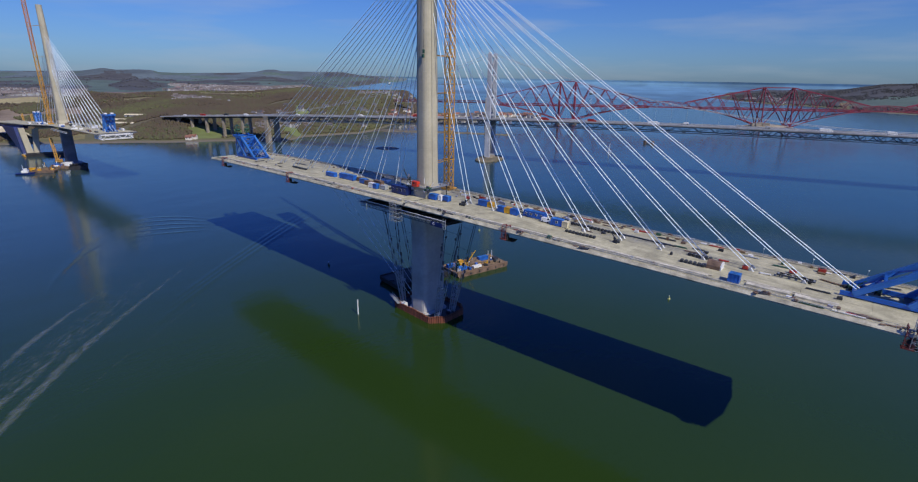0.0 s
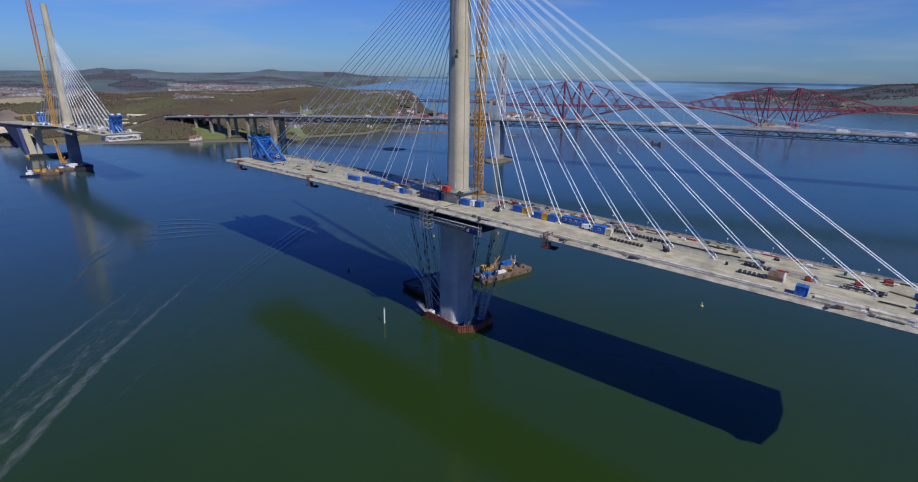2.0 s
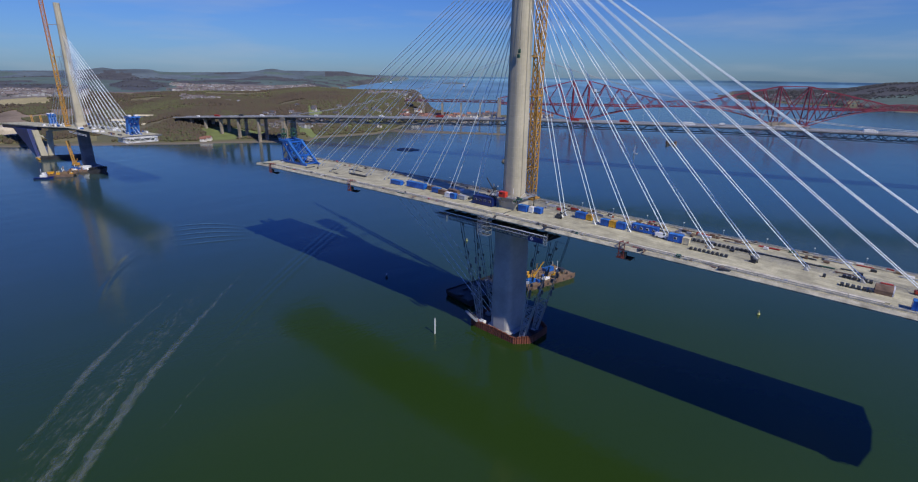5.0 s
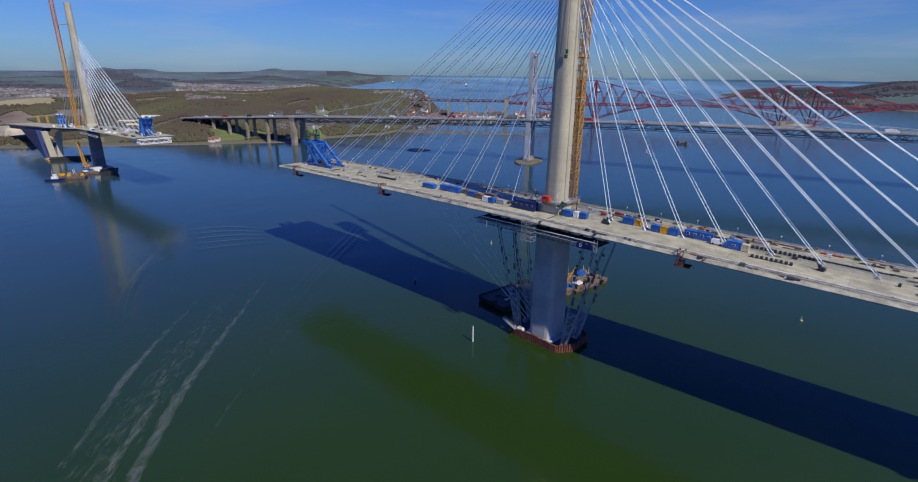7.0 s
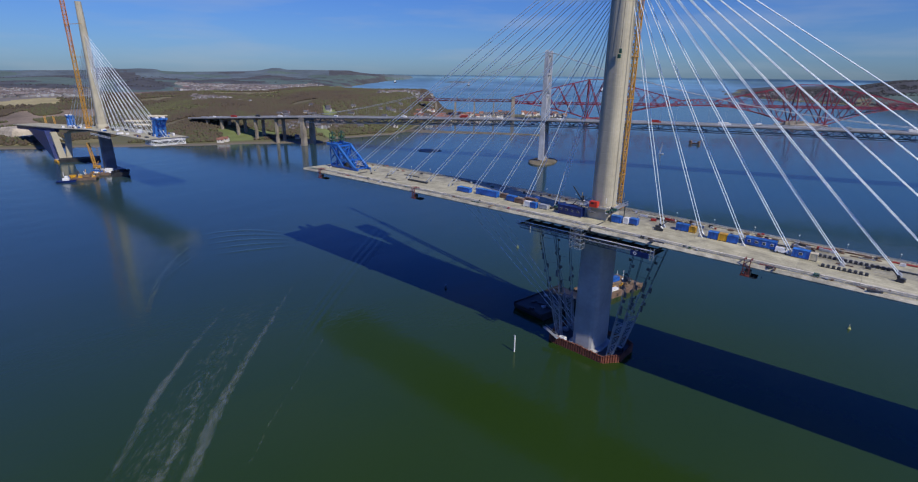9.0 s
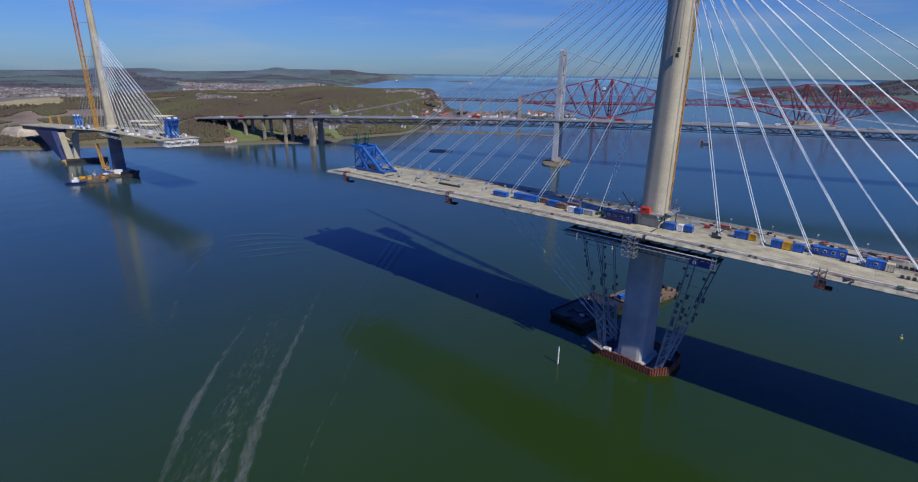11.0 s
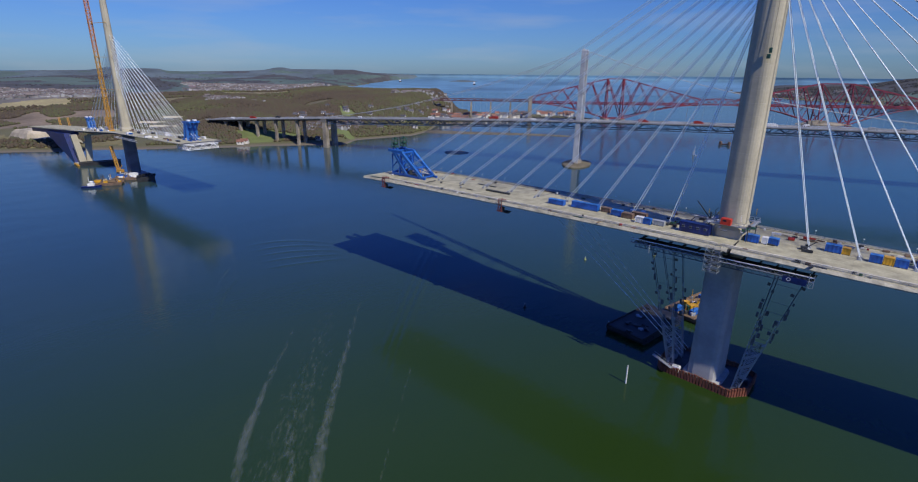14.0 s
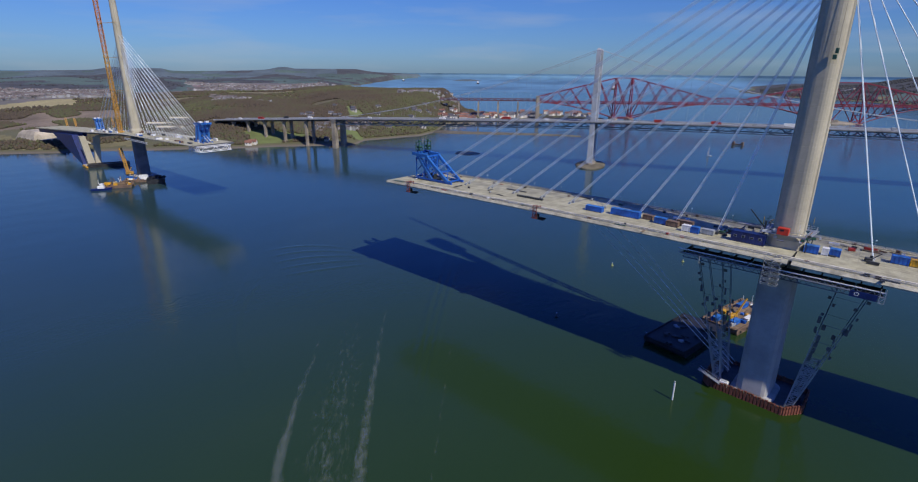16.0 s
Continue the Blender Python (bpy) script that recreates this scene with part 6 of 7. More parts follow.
def suspension_bridge():
    t = thing("suspension_tower", FP, "slim grey steel suspension bridge tower on a low island", "bridge tower")
    for b in (-11, 11):
        bm = bmesh.new()
        prism(bm, [[fr(a, b + c, 3) for a, c in ((-3.4, -2.8), (3.4, -2.8), (3.4, 2.8), (-3.4, 2.8))], [fr(a, b + c, 141.5) for a, c in ((-2.4, -2.0), (2.4, -2.0), (2.4, 2.0), (-2.4, 2.0))]])
        part("leg", bm, ROADSTEEL, t)
        bm = bmesh.new()
        prism(bm, [[fr(a, b + c, 141.5) for a, c in ((-2.6, -2.2), (2.6, -2.2), (2.6, 2.2), (-2.6, 2.2))], [fr(a, b + c, 144) for a, c in ((-1.2, -1.0), (1.2, -1.0), (1.2, 1.0), (-1.2, 1.0))]])
        part("saddle", bm, ROADSTEEL, t)
    zs = (8, 42, 62, 88, 115, 139)
    for z0, z1 in zip(zs, zs[1:]):
        if z0 != 42:
            bar("cross_brace", fr(0, -11, z0), fr(0, 11, z1), 1.6, ROADSTEEL, t)
            bar("cross_brace", fr(0, 11, z0), fr(0, -11, z1), 1.6, ROADSTEEL, t)
    for z in zs[1:]:
        bar("portal_beam", fr(0, -11, z), fr(0, 11, z), 2.4, ROADSTEEL, t)
    i = thing("tower_island", FP, "low brown stone island round the tower foot", "island")
    bm = bmesh.new()
    rnd = random.Random(3)
    rings = []
    for f, z in ((1.0, -1.5), (1.0, 1.2), (0.9, 2.4), (0.55, 3.4)):
        rings.append([fr((9 + 8 * f + rnd.uniform(-1, 1)) * f * math.cos(k * math.pi / 12) * 1.1, 33 * f * math.sin(k * math.pi / 12), z) for k in range(24)])
    prism(bm, rings)
    part("rock", bm, SHINGLE, i)
    bm = bmesh.new()
    prism(bm, [[fr(6 * math.cos(k * math.pi / 6), 16 * math.sin(k * math.pi / 6), z) for k in range(12)] for z in (2, 5.0)])
    part("pier_base", bm, STONE, i)
    p = thing("side_pier", fr(-392, 0, 0), "tall concrete side pier of the suspension bridge", "bridge pier")
    for b in (-11, 11):
        bm = bmesh.new()
        prism(bm, [[fr(-392 + a, b + c, 0) for a, c in ((-3.4, -4.2), (3.4, -4.2), (3.4, 4.2), (-3.4, 4.2))], [fr(-392 + a, b + c, 38) for a, c in ((-2.8, -3.5), (2.8, -3.5), (2.8, 3.5), (-2.8, 3.5))], [fr(-392 + a, b + c, 44) for a, c in ((-5, -5), (5, -5), (5, 5), (-5, 5))]])
        part("shaft", bm, STONE, p)
    bar("head_beam", fr(-392, -14, 41), fr(-392, 14, 41), 6, STONE, p, 4)
    # stiffening trusses and road deck
    d = thing("road_deck", fr(0, 0, 55), "long grey road deck on blue-grey steel trusses", "bridge deck")
    step = 18.0
    a = -640.0
    while a < 700:
        b = a + step
        bm = bmesh.new()
        prism(bm, [[fr(q, -14.5, road_z(q)), fr(q, 14.5, road_z(q)), fr(q, 14.5, road_z(q) - 1.0), fr(q, -14.5, road_z(q) - 1.0)] for q in (a, b - 0.1)])
        part("roadway", bm, ASPHALT, d)
        for s in (-14.2, 14.2):
            bar("parapet", fr(a, s, road_z(a) + 0.6), fr(b, s, road_z(b) + 0.6), 0.25, ROADSTEEL, d, 0.9)
        if a >= -400:
            for s in (-12, 12):
                h0, h1 = road_z(a) - 1.5, road_z(b) - 1.5
                mid, hm = (a + b) / 2, (h0 + h1) / 2
                bar("bottom_chord", fr(a, s, h0 - 7), fr(b, s, h1 - 7), 1.1, TRUSS, d)
                bar("top_chord", fr(a, s, h0), fr(b, s, h1), 1.1, TRUSS, d)
                bar("diagonal", fr(a, s, h0), fr(mid, s, hm - 7), 0.8, TRUSS, d)
                bar("diagonal", fr(mid, s, hm - 7), fr(b, s, h1), 0.8, TRUSS, d)
                bar("upright", fr(mid, s, hm), fr(mid, s, hm - 7), 0.5, TRUSS, d)
                if s > 0:
                    bar("floor_beam", fr(mid, -12, hm - 6.5), fr(mid, 12, hm - 6.5), 0.8, TRUSS, d)
        else:
            for s in (-7, 7):
                bar("girder", fr(a, s, road_z(a) - 2.2), fr(b, s, road_z(b) - 2.2), 1.6, DARK, d, 2.6)
        a = b
    # main cables, hangers
    for s in (-12, 12):
        side = [(-394, 46.5)] + [(-394 + 394 * k / 14, 46.5 + 96 * (0.45 * k / 14 + 0.55 * (k / 14) ** 2)) for k in range(1, 15)]
        main = [(k * 20, 62 + 80.5 * (1 - k * 20 / 490) ** 2) for k in range(0, 36)]
        for line in (side, main):
            c = thing("main_cable", fr(line[0][0], s, line[0][1]), "thick pale main cable of the suspension bridge", "cable", "main cables")
            for (a0, z0), (a1, z1) in zip(line, line[1:]):
                bar("cable_length", fr(a0, s, z0), fr(a1, s, z1), 0.5, ROADSTEEL, c, kind="tube")
            n = int(abs(line[-1][0] - line[0][0]) / 18)
            for k in range(1, n):
                a = line[0][0] + k * 18
                z = float(np.interp(a, [q[0] for q in line], [q[1] for q in line]))
                if z > road_z(a) + 2:
                    bar("hanger", fr(a, s, road_z(a)), fr(a, s, z), 0.1, GALV, c)
    for a, g in ((-448, 5), (-492, 8), (-532, 12), (-568, 16), (-600, 22)):
        p = thing("viaduct_pier", fr(a, 0, g), "paired concrete columns under the approach viaduct", "bridge pier", "approach viaduct piers")
        for s in (-8.5, 8.5):
            bm = bmesh.new()
            top = road_z(a) - 3.4
            prism(bm, [[fr(a + q, s + w, z) for q, w in ((-1.5, -2.4), (1.5, -2.4), (1.5, 2.4), (-1.5, 2.4))] for z in (g - 8, top - 3)] + [[fr(a + q, s + w, top) for q, w in ((-1.5, -4.5), (1.5, -4.5), (1.5, 4.5), (-1.5, 4.5))]])
            part("column", bm, STONE, p)
        bar("pier_cap", fr(a, -13, road_z(a) - 3.6), fr(a, 13, road_z(a) - 3.6), 2.6, STONE, p, 1.2)


suspension_bridge()


def lorry(a, lane, paint, L, H, what, cab=None):
    z = road_z(a)
    yaw = math.degrees(math.atan2(FV.y, FV.x)) + (180 if lane > 0 else 0)
    p = fr(a, lane, z)
    c = put(tagged(new("lorry"), what, "vehicle", "traffic on the road bridge"), pose(p.x, p.y, p.z, 0, 0, yaw))
    m = world_of(c)
    bm = bmesh.new()
    box(bm, (-1.2, 0, 0.9 + H / 2), (L - 2.6, 2.5, H), bevel=0.12)
    part("box_body", bm, paint, c, m=m)
    bm = bmesh.new()
    prism(bm, [[(L / 2 - 2.3, w, 0.6), (L / 2, w, 0.6), (L / 2, w, 1.7), (L / 2 - 0.4, w, 2.9), (L / 2 - 2.3, w, 3.0)] for w in (-1.2, 1.2)])
    bmesh.ops.recalc_face_normals(bm, faces=bm.faces[:])
    part("cab", bm, cab or paint, c, m=m)
    for q in (-0.4, -0.28, 0.36):
        for w in (-1.1, 1.1):
            bm = bmesh.new()
            bmesh.ops.create_cone(bm, cap_ends=True, segments=10, radius1=0.5, radius2=0.5, depth=0.3, matrix=pose(q * L, w, 0.5, 90, 0, 0))
            part("wheel", bm, DARK, c, m=m)


for a, lane, p, L, H, w in ((215, -8, WHITE, 14, 3.0, "white lorry crossing the road bridge"), (395, -8, WHITE, 13, 2.9, "white lorry crossing the road bridge"), (455, -6, WHITE, 9, 2.6, "white box van crossing the road bridge"),
                            (252, 7, WHITE, 6, 2.0, "white van crossing the road bridge"), (-120, 7, RED, 13, 3.1, "red lorry crossing the road bridge"), (78, -7, RED, 12, 3.2, "red coach crossing the road bridge"),
                            (140, -7, RED, 11, 3.0, "red lorry crossing the road bridge"), (-540, -7, RED, 12, 3.1, "red lorry on the approach viaduct"), (-585, -7, WHITE, 6, 2.1, "white van on the approach viaduct"),
                            (-500, 7, DARK, 9, 2.8, "dark lorry on the approach viaduct"), (-440, -7, WHITE, 8, 2.6, "white van on the approach viaduct"), (310, -7, GREY, 9, 2.6, "grey lorry crossing the road bridge"),
                            (180, -7, GREY, 5, 1.6, "grey van crossing the road bridge"), (-330, -7, WHITE, 6, 2.2, "white van crossing the road bridge"), (-210, -7, WHITE, 9, 2.8, "white lorry crossing the road bridge"),
                            (20, -7, WHITE, 6, 2.0, "white van crossing the road bridge"), (-60, -7, WHITE, 6, 2.2, "white van crossing the road bridge"), (340, 6, GREY, 5, 1.6, "grey van crossing the road bridge")):
    lorry(a, lane, p, L, H, w)

# ---- the red cantilever railway bridge ----
RU, RP = Vector((0.79, 0.61, 0)).normalized(), Vector((-572, 1075, 0))
RN = Vector((-RU.y, RU.x, 0))


def rb(a, b, z):
    return RP + RU * a + RN * b + Vector((0, 0, z))


def cantilever(a0, half, zb, zt, label):
    """A double cantilever: braced tower and two arms, in two leaning planes, with the railway running through."""
    c = thing("cantilever", rb(a0, 0, 0), label, "railway bridge", "cantilevers of the railway bridge")
    arm, n = 193.0, 6
    for side in (-1, 1):
        def pt(a, z):
            f = (z - zb) / (zt - zb)
            taper = 1 - 0.55 * min(1, max(0, abs(a) - half) / arm)
            return rb(a0 + a, side * (17 * (1 - f) + 5.0 * f) * taper, z)

        def low(u):
            return zb + (43.0 - zb) * (1 - (1 - u) ** 1.7)

        def high(u):
            return zt + (57.0 - zt) * u
        for s in (-1, 1):
            bar("tower_column", pt(s * half, zb), pt(s * half, zt), 3.0, OXIDE, c, kind="tube")
            bar("tower_diagonal", pt(-s * half, zb), pt(s * half, zt), 1.7, OXIDE, c)
            us = [1 - (1 - k / n) ** 1.25 for k in range(n + 1)]
            for u0, u1 in zip(us, us[1:]):
                x0, x1 = s * (half + arm * u0), s * (half + arm * u1)
                bar("top_chord", pt(x0, high(u0)), pt(x1, high(u1)), 1.7, OXIDE, c, 2.0)
                bar("bottom_tube", pt(x0, low(u0)), pt(x1, low(u1)), 2.5 - 1.0 * u0, OXIDE, c, kind="tube")
                bar("strut", pt(x0, low(u0)), pt(x1, high(u1)), 1.8 - 0.7 * u0, OXIDE, c)
                bar("tie", pt(x0, high(u0)), pt(x1, low(u1)), 1.15 - 0.4 * u0, OXIDE, c)
        bar("top_member", pt(-half, zt), pt(half, zt), 2.0, OXIDE, c)
        bar("foot_tube", pt(-half, zb), pt(half, zb), 2.6, OXIDE, c, kind="tube")
        for s in (-1, 1):
            bm = bmesh.new()
            bmesh.ops.create_cone(bm, cap_ends=True, segments=14, radius1=9, radius2=8, depth=zb + 4, matrix=Matrix.Translation(rb(a0 + s * half, side * 17, zb / 2 - 2)))
            part("stone_pier", bm, STONE, c, "round stone pier")
    for z in (zb + 20, 43, 72, zt):
        for s in (-1, 1):
            f = (z - zb) / (zt - zb)
            w = 17 * (1 - f) + 5 * f
            bar("tower_cross", rb(a0 + s * half, -w, z), rb(a0 + s * half, w, z), 1.6, OXIDE, c)
    return c


cantilever(0, 20, 7, 104, "red steel cantilever of the old railway bridge, by the shore")
cantilever(535, 36, 1, 98, "red steel cantilever of the old railway bridge, on an islet")
cantilever(1070, 20, 7, 100, "red steel cantilever of the old railway bridge, far side")


def rail_girder(a0, a1, z, h, label, arched=0.0, name="suspended_span", steel=OXIDE):
    g = thing(name, rb((a0 + a1) / 2, 0, z), label, "railway bridge", "girders of the railway bridge")
    n = max(2, round(abs(a1 - a0) / 16))
    for s in (-4.5, 4.5):
        for k in range(n):
            f0, f1 = k / n, (k + 1) / n
            x0, x1 = a0 + (a1 - a0) * f0, a0 + (a1 - a0) * f1
            t0, t1 = z + h + arched * 4 * f0 * (1 - f0), z + h + arched * 4 * f1 * (1 - f1)
            bar("top_chord", rb(x0, s, t0), rb(x1, s, t1), 1.2, steel, g)
            bar("bottom_chord", rb(x0, s, z), rb(x1, s, z), 1.3, steel, g)
            bar("lattice", rb(x0, s, z), rb(x1, s, t1), 0.8, steel, g)
            bar("lattice", rb(x0, s, t0), rb(x1, s, z), 0.8, steel, g)
    bar("rail_deck", rb(a0, 0, z + 1), rb(a1, 0, z + 1), 8, steel, g, 1.2)
    return g


for a0, a1 in ((-213, 213), (535 - 229, 535 + 229), (1070 - 213, 1070 + 213)):
    rail_girder(a0, a1, 41.5, 5, "red lattice railway viaduct running through the cantilever", name="internal_viaduct")
rail_girder(213, 306, 43.5, 11, "red arched lattice span hung between the cantilevers", 4)
rail_girder(764, 857, 43.5, 11, "red arched lattice span hung between the cantilevers", 4)
for k in range(5):
    rail_girder(-213 - 51 * k, -213 - 51 * (k + 1), 45.5, 5.5, "dark red lattice span of the approach viaduct", name="approach_span", steel=OXIDE_DARK)
for k in range(6):
    a = -213 - 51 * k
    p = thing("stone_viaduct_pier", rb(a, 0, 4), "tall tapered stone pier of the railway viaduct", "bridge pier", "railway viaduct piers")
    bm = bmesh.new()
    w, top = (9, 56) if k == 0 else (4.0, 43.5)
    prism(bm, [[rb(a + q * w * 0.6 * f, v * 9 * f, z) for q, v in ((-1, -1), (1, -1), (1, 1), (-1, 1))] for z, f in ((-4, 1.0), (top, 0.72))])
    part("shaft", bm, STONE, p)
    if k == 0:
        bm = bmesh.new()
        prism(bm, [[rb(a + q * 5.6, v * 8, z) for q, v in ((-1, -1), (1, -1), (1, 1), (-1, 1))] for z in (56, 58)])
        part("coping", bm, STONE, p)
i = thing("islet", rb(535, 0, 0), "low dark rocky islet under the railway bridge", "island")
bm = bmesh.new()
rnd = random.Random(8)
prism(bm, [[rb(520 + (62 + rnd.uniform(-8, 8)) * f * math.cos(k * math.pi / 12), 26 * f * math.sin(k * math.pi / 12), z) for k in range(24)] for f, z in ((1.0, -2), (0.95, 1.5), (0.7, 4.0), (0.3, 6))])
part("rock", bm, STONE, i)
bm = bmesh.new()
for k in range(5):
    q = rb(480 + 9 * k, -14 - 2 * (k % 2), 6)
    box(bm, q, (9, 8, 7 + 2 * (k % 3)), 37)
part("ruin", bm, STONE, i, "roofless stone ruin")

# ---- shore, houses, woods, small craft, wakes ----


def spit():
    s = thing("shingle_spit", (-590, 630, 0), "low brown shingle spit reaching into the water", "beach")
    bm = bmesh.new()
    pts = ((-735, 545), (-690, 560), (-646, 585), (-600, 618), (-555, 648), (-510, 672), (-466, 688))
    rings = []
    for k, (x, y) in enumerate(pts):
        w = (30, 30, 26, 22, 18, 13, 3)[k]
        rings.append([(x + 0.5 * q * w, y - 0.85 * q * w, z) for q, z in ((-1.2, -1.5), (-0.7, 0.8), (0, 1.6), (0.7, 0.7), (1.2, -1.5))])
    prism(bm, rings)
    bmesh.ops.recalc_face_normals(bm, faces=bm.faces[:])
    part("shingle", bm, SHINGLE, s, smooth=True)
    b = thing("mud_bank", (-478, 372, 0), "small dark rock bank just above the water", "rock")
    bm = bmesh.new()
    prism(bm, [[(-478 + 17 * f * math.cos(k * math.pi / 8) * (1 + 0.2 * (k % 3)), 374 + 19 * f * math.sin(k * math.pi / 8), z) for k in range(16)] for f, z in ((1, -1), (0.85, 0.7), (0.4, 1.2))])
    part("rock", bm, STONE, b)


spit()


def house(x, y, L, W, H, rz, paint, roofing, label, group):
    z = ground_height(x, y)
    if z < 1.0:
        z = 2.0
    h = put(tagged(new("house"), label, "house", group), pose(x, y, z, 0, 0, rz))
    m = world_of(h)
    bm = bmesh.new()
    prism(bm, [[(a * L / 2, b * W / 2, q) for a, b in ((-1, -1), (1, -1), (1, 1), (-1, 1))] for q in (-3, H)])
    bm.faces.new([bm.verts.new(v) for v in ((-L / 2, -W / 2, H), (-L / 2, 0, H + W * 0.42), (-L / 2, W / 2, H))])
    bm.faces.new([bm.verts.new(v) for v in ((L / 2, -W / 2, H), (L / 2, W / 2, H), (L / 2, 0, H + W * 0.42))])
    part("wall", bm, paint, h, m=m)
    bm = bmesh.new()
    for s in (-1, 1):
        prism(bm, [[(-L / 2 - 0.5, s * (W / 2 + 0.5), H - 0.3), (-L / 2 - 0.5, 0, H + W * 0.44), (-L / 2 - 0.5, 0, H + W * 0.44 - 0.35), (-L / 2 - 0.5, s * (W / 2 + 0.5), H - 0.65)],
                   [(L / 2 + 0.5, s * (W / 2 + 0.5), H - 0.3), (L / 2 + 0.5, 0, H + W * 0.44), (L / 2 + 0.5, 0, H + W * 0.44 - 0.35), (L / 2 + 0.5, s * (W / 2 + 0.5), H - 0.65)]])
    bmesh.ops.recalc_face_normals(bm, faces=bm.faces[:])
    r = part("roof", bm, roofing, h, m=m)
    bm = bmesh.new()
    box(bm, (L * 0.36, 0, H + W * 0.5), (1.2, 1.0, 2.2))
    part("chimney", bm, HOUSE_ROOF, r, m=m)
    for k in range(max(2, int(L / 4))):
        bm = bmesh.new()
        box(bm, (-L / 2 + L * (k + 0.5) / max(2, int(L / 4)), -W / 2 - 0.03, H * 0.6), (1.4, 0.1, 1.5))
        part("window", bm, GLASS, h, m=m)


rnd = random.Random(21)


def polar(az, r):
    return HUB.x + r * math.sin(radians(az)), HUB.y + r * math.cos(radians(az))


for az, r in ((-67.2, 945), (-66.8, 950)):
    x, y = polar(az, r)
    house(x, y, rnd.uniform(10, 13), 7, 4.5, rnd.uniform(20, 60), HOUSE_WHITE, HOUSE_ROOF, "white rendered house with a red roof by the shore", "houses by the shore")
for x, y, L in ((-946, 388, 11), (-914, 386, 13), (-880, 412, 10), (-818, 480, 12), (-757, 515, 11)):
    house(x, y, L, 7, 4.5, rnd.uniform(20, 60), HOUSE_WHITE, SLATE, "white rendered house with a grey roof under the viaduct", "houses by the shore")
for k in range(84):
    az = rnd.uniform(-47.5, -31)
    r = table(az, COAST) + rnd.uniform(25, 150)
    x, y = polar(az, r)
    red = rnd.random() < 0.5
    house(x, y, rnd.uniform(10, 20), rnd.uniform(7, 10), rnd.uniform(5, 8), rnd.uniform(0, 90), HOUSE_WHITE, HOUSE_ROOF if red else SLATE,
          "pale village house with a red tiled roof" if red else "pale village house with a grey slate roof", "village houses")
for k in range(34):
    az = rnd.uniform(-62, -46)
    r = table(az, COAST) + rnd.uniform(30, 210 if az > -56 else 300)
    x, y = polar(az, r)
    house(x, y, rnd.uniform(7, 12), 6.5, 4.2, rnd.uniform(0, 90), HOUSE_GREY, SLATE, "pale house with a grey slate roof on the wooded slope", "houses on the slope")


def far_town(name, label, count, az0, az1, r0, r1, size, tall, seed, clump):
    """Far roofs and walls, past counting."""
    rnd = random.Random(seed)
    verts, faces, idx = [], [], []
    made = 0
    while made < count:
        az, r = rnd.uniform(az0, az1), rnd.uniform(r0, r1)
        x, y = polar(az, r)
        if noise.noise((x / 420, y / 420, seed)) < clump:
            made += 0.2
            continue
        g = ground_height(x, y)
        made += 1
        if g < 2:
            continue
        L, W, H, a = rnd.uniform(0.7, 1.6) * size, size * 0.6, tall * rnd.uniform(0.7, 1.3), rnd.uniform(0, math.pi)
        ca, sa = math.cos(a), math.sin(a)
        base = len(verts)
        for px_, py_, pz in ((-1, -1, -2), (1, -1, -2), (1, 1, -2), (-1, 1, -2), (-1, -1, H), (1, -1, H), (1, 1, H), (-1, 1, H), (-1, 0, H * 1.5), (1, 0, H * 1.5)):
            u, v = px_ * L / 2, py_ * W / 2
            verts.append(far((x + u * ca - v * sa, y + u * sa + v * ca, g + pz)))
        for f, k in (((0, 1, 5, 4), 0), ((1, 2, 6, 9, 5), 0), ((2, 3, 7, 6), 0), ((3, 0, 4, 8, 7), 0), ((4, 5, 9, 8), 1), ((6, 7, 8, 9), 1)):
            faces.append(tuple(base + q for q in f))
            idx.append(k)
    me = bpy.data.meshes.new(name)
    me.from_pydata(verts, [], faces)
    me.materials.append(FAR_WALL), me.materials.append(FAR_ROOF)
    for p, k in zip(me.polygons, idx):
        p.material_index = k
    tagged(new(name, me), label, "town", kind="stuff")


far_town("far_town", "pale far houses of a town spread behind the hill", 1400, -70.3, -56, 2160, 3600, 12, 5, 2, 0.0)
far_town("far_sheds", "long pale far sheds below the town", 40, -69.5, -60, 2100, 2170, 24, 4, 3, -0.5)
far_town("far_suburb", "rows of pale far houses on the plain", 1300, -86, -76.5, 1680, 2340, 10, 4, 5, -0.12)
far_town("hill_village", "pale houses scattered among the woods", 70, -69, -57, 1390, 1560, 11, 4.5, 9, 0.12)
far_town("shore_village", "pale small houses crowded along the wooded shore", 60, -61, -48, 955, 1090, 8, 4.0, 31, -0.15)
far_town("hilltop_houses", "pale houses along the wooded hilltop", 60, -51, -44.8, 1450, 1650, 11, 5, 12, -0.3)
far_town("south_shore_works", "white far buildings on the southern shore", 40, -13, -7, 3200, 4000, 20, 6, 14, -0.4)


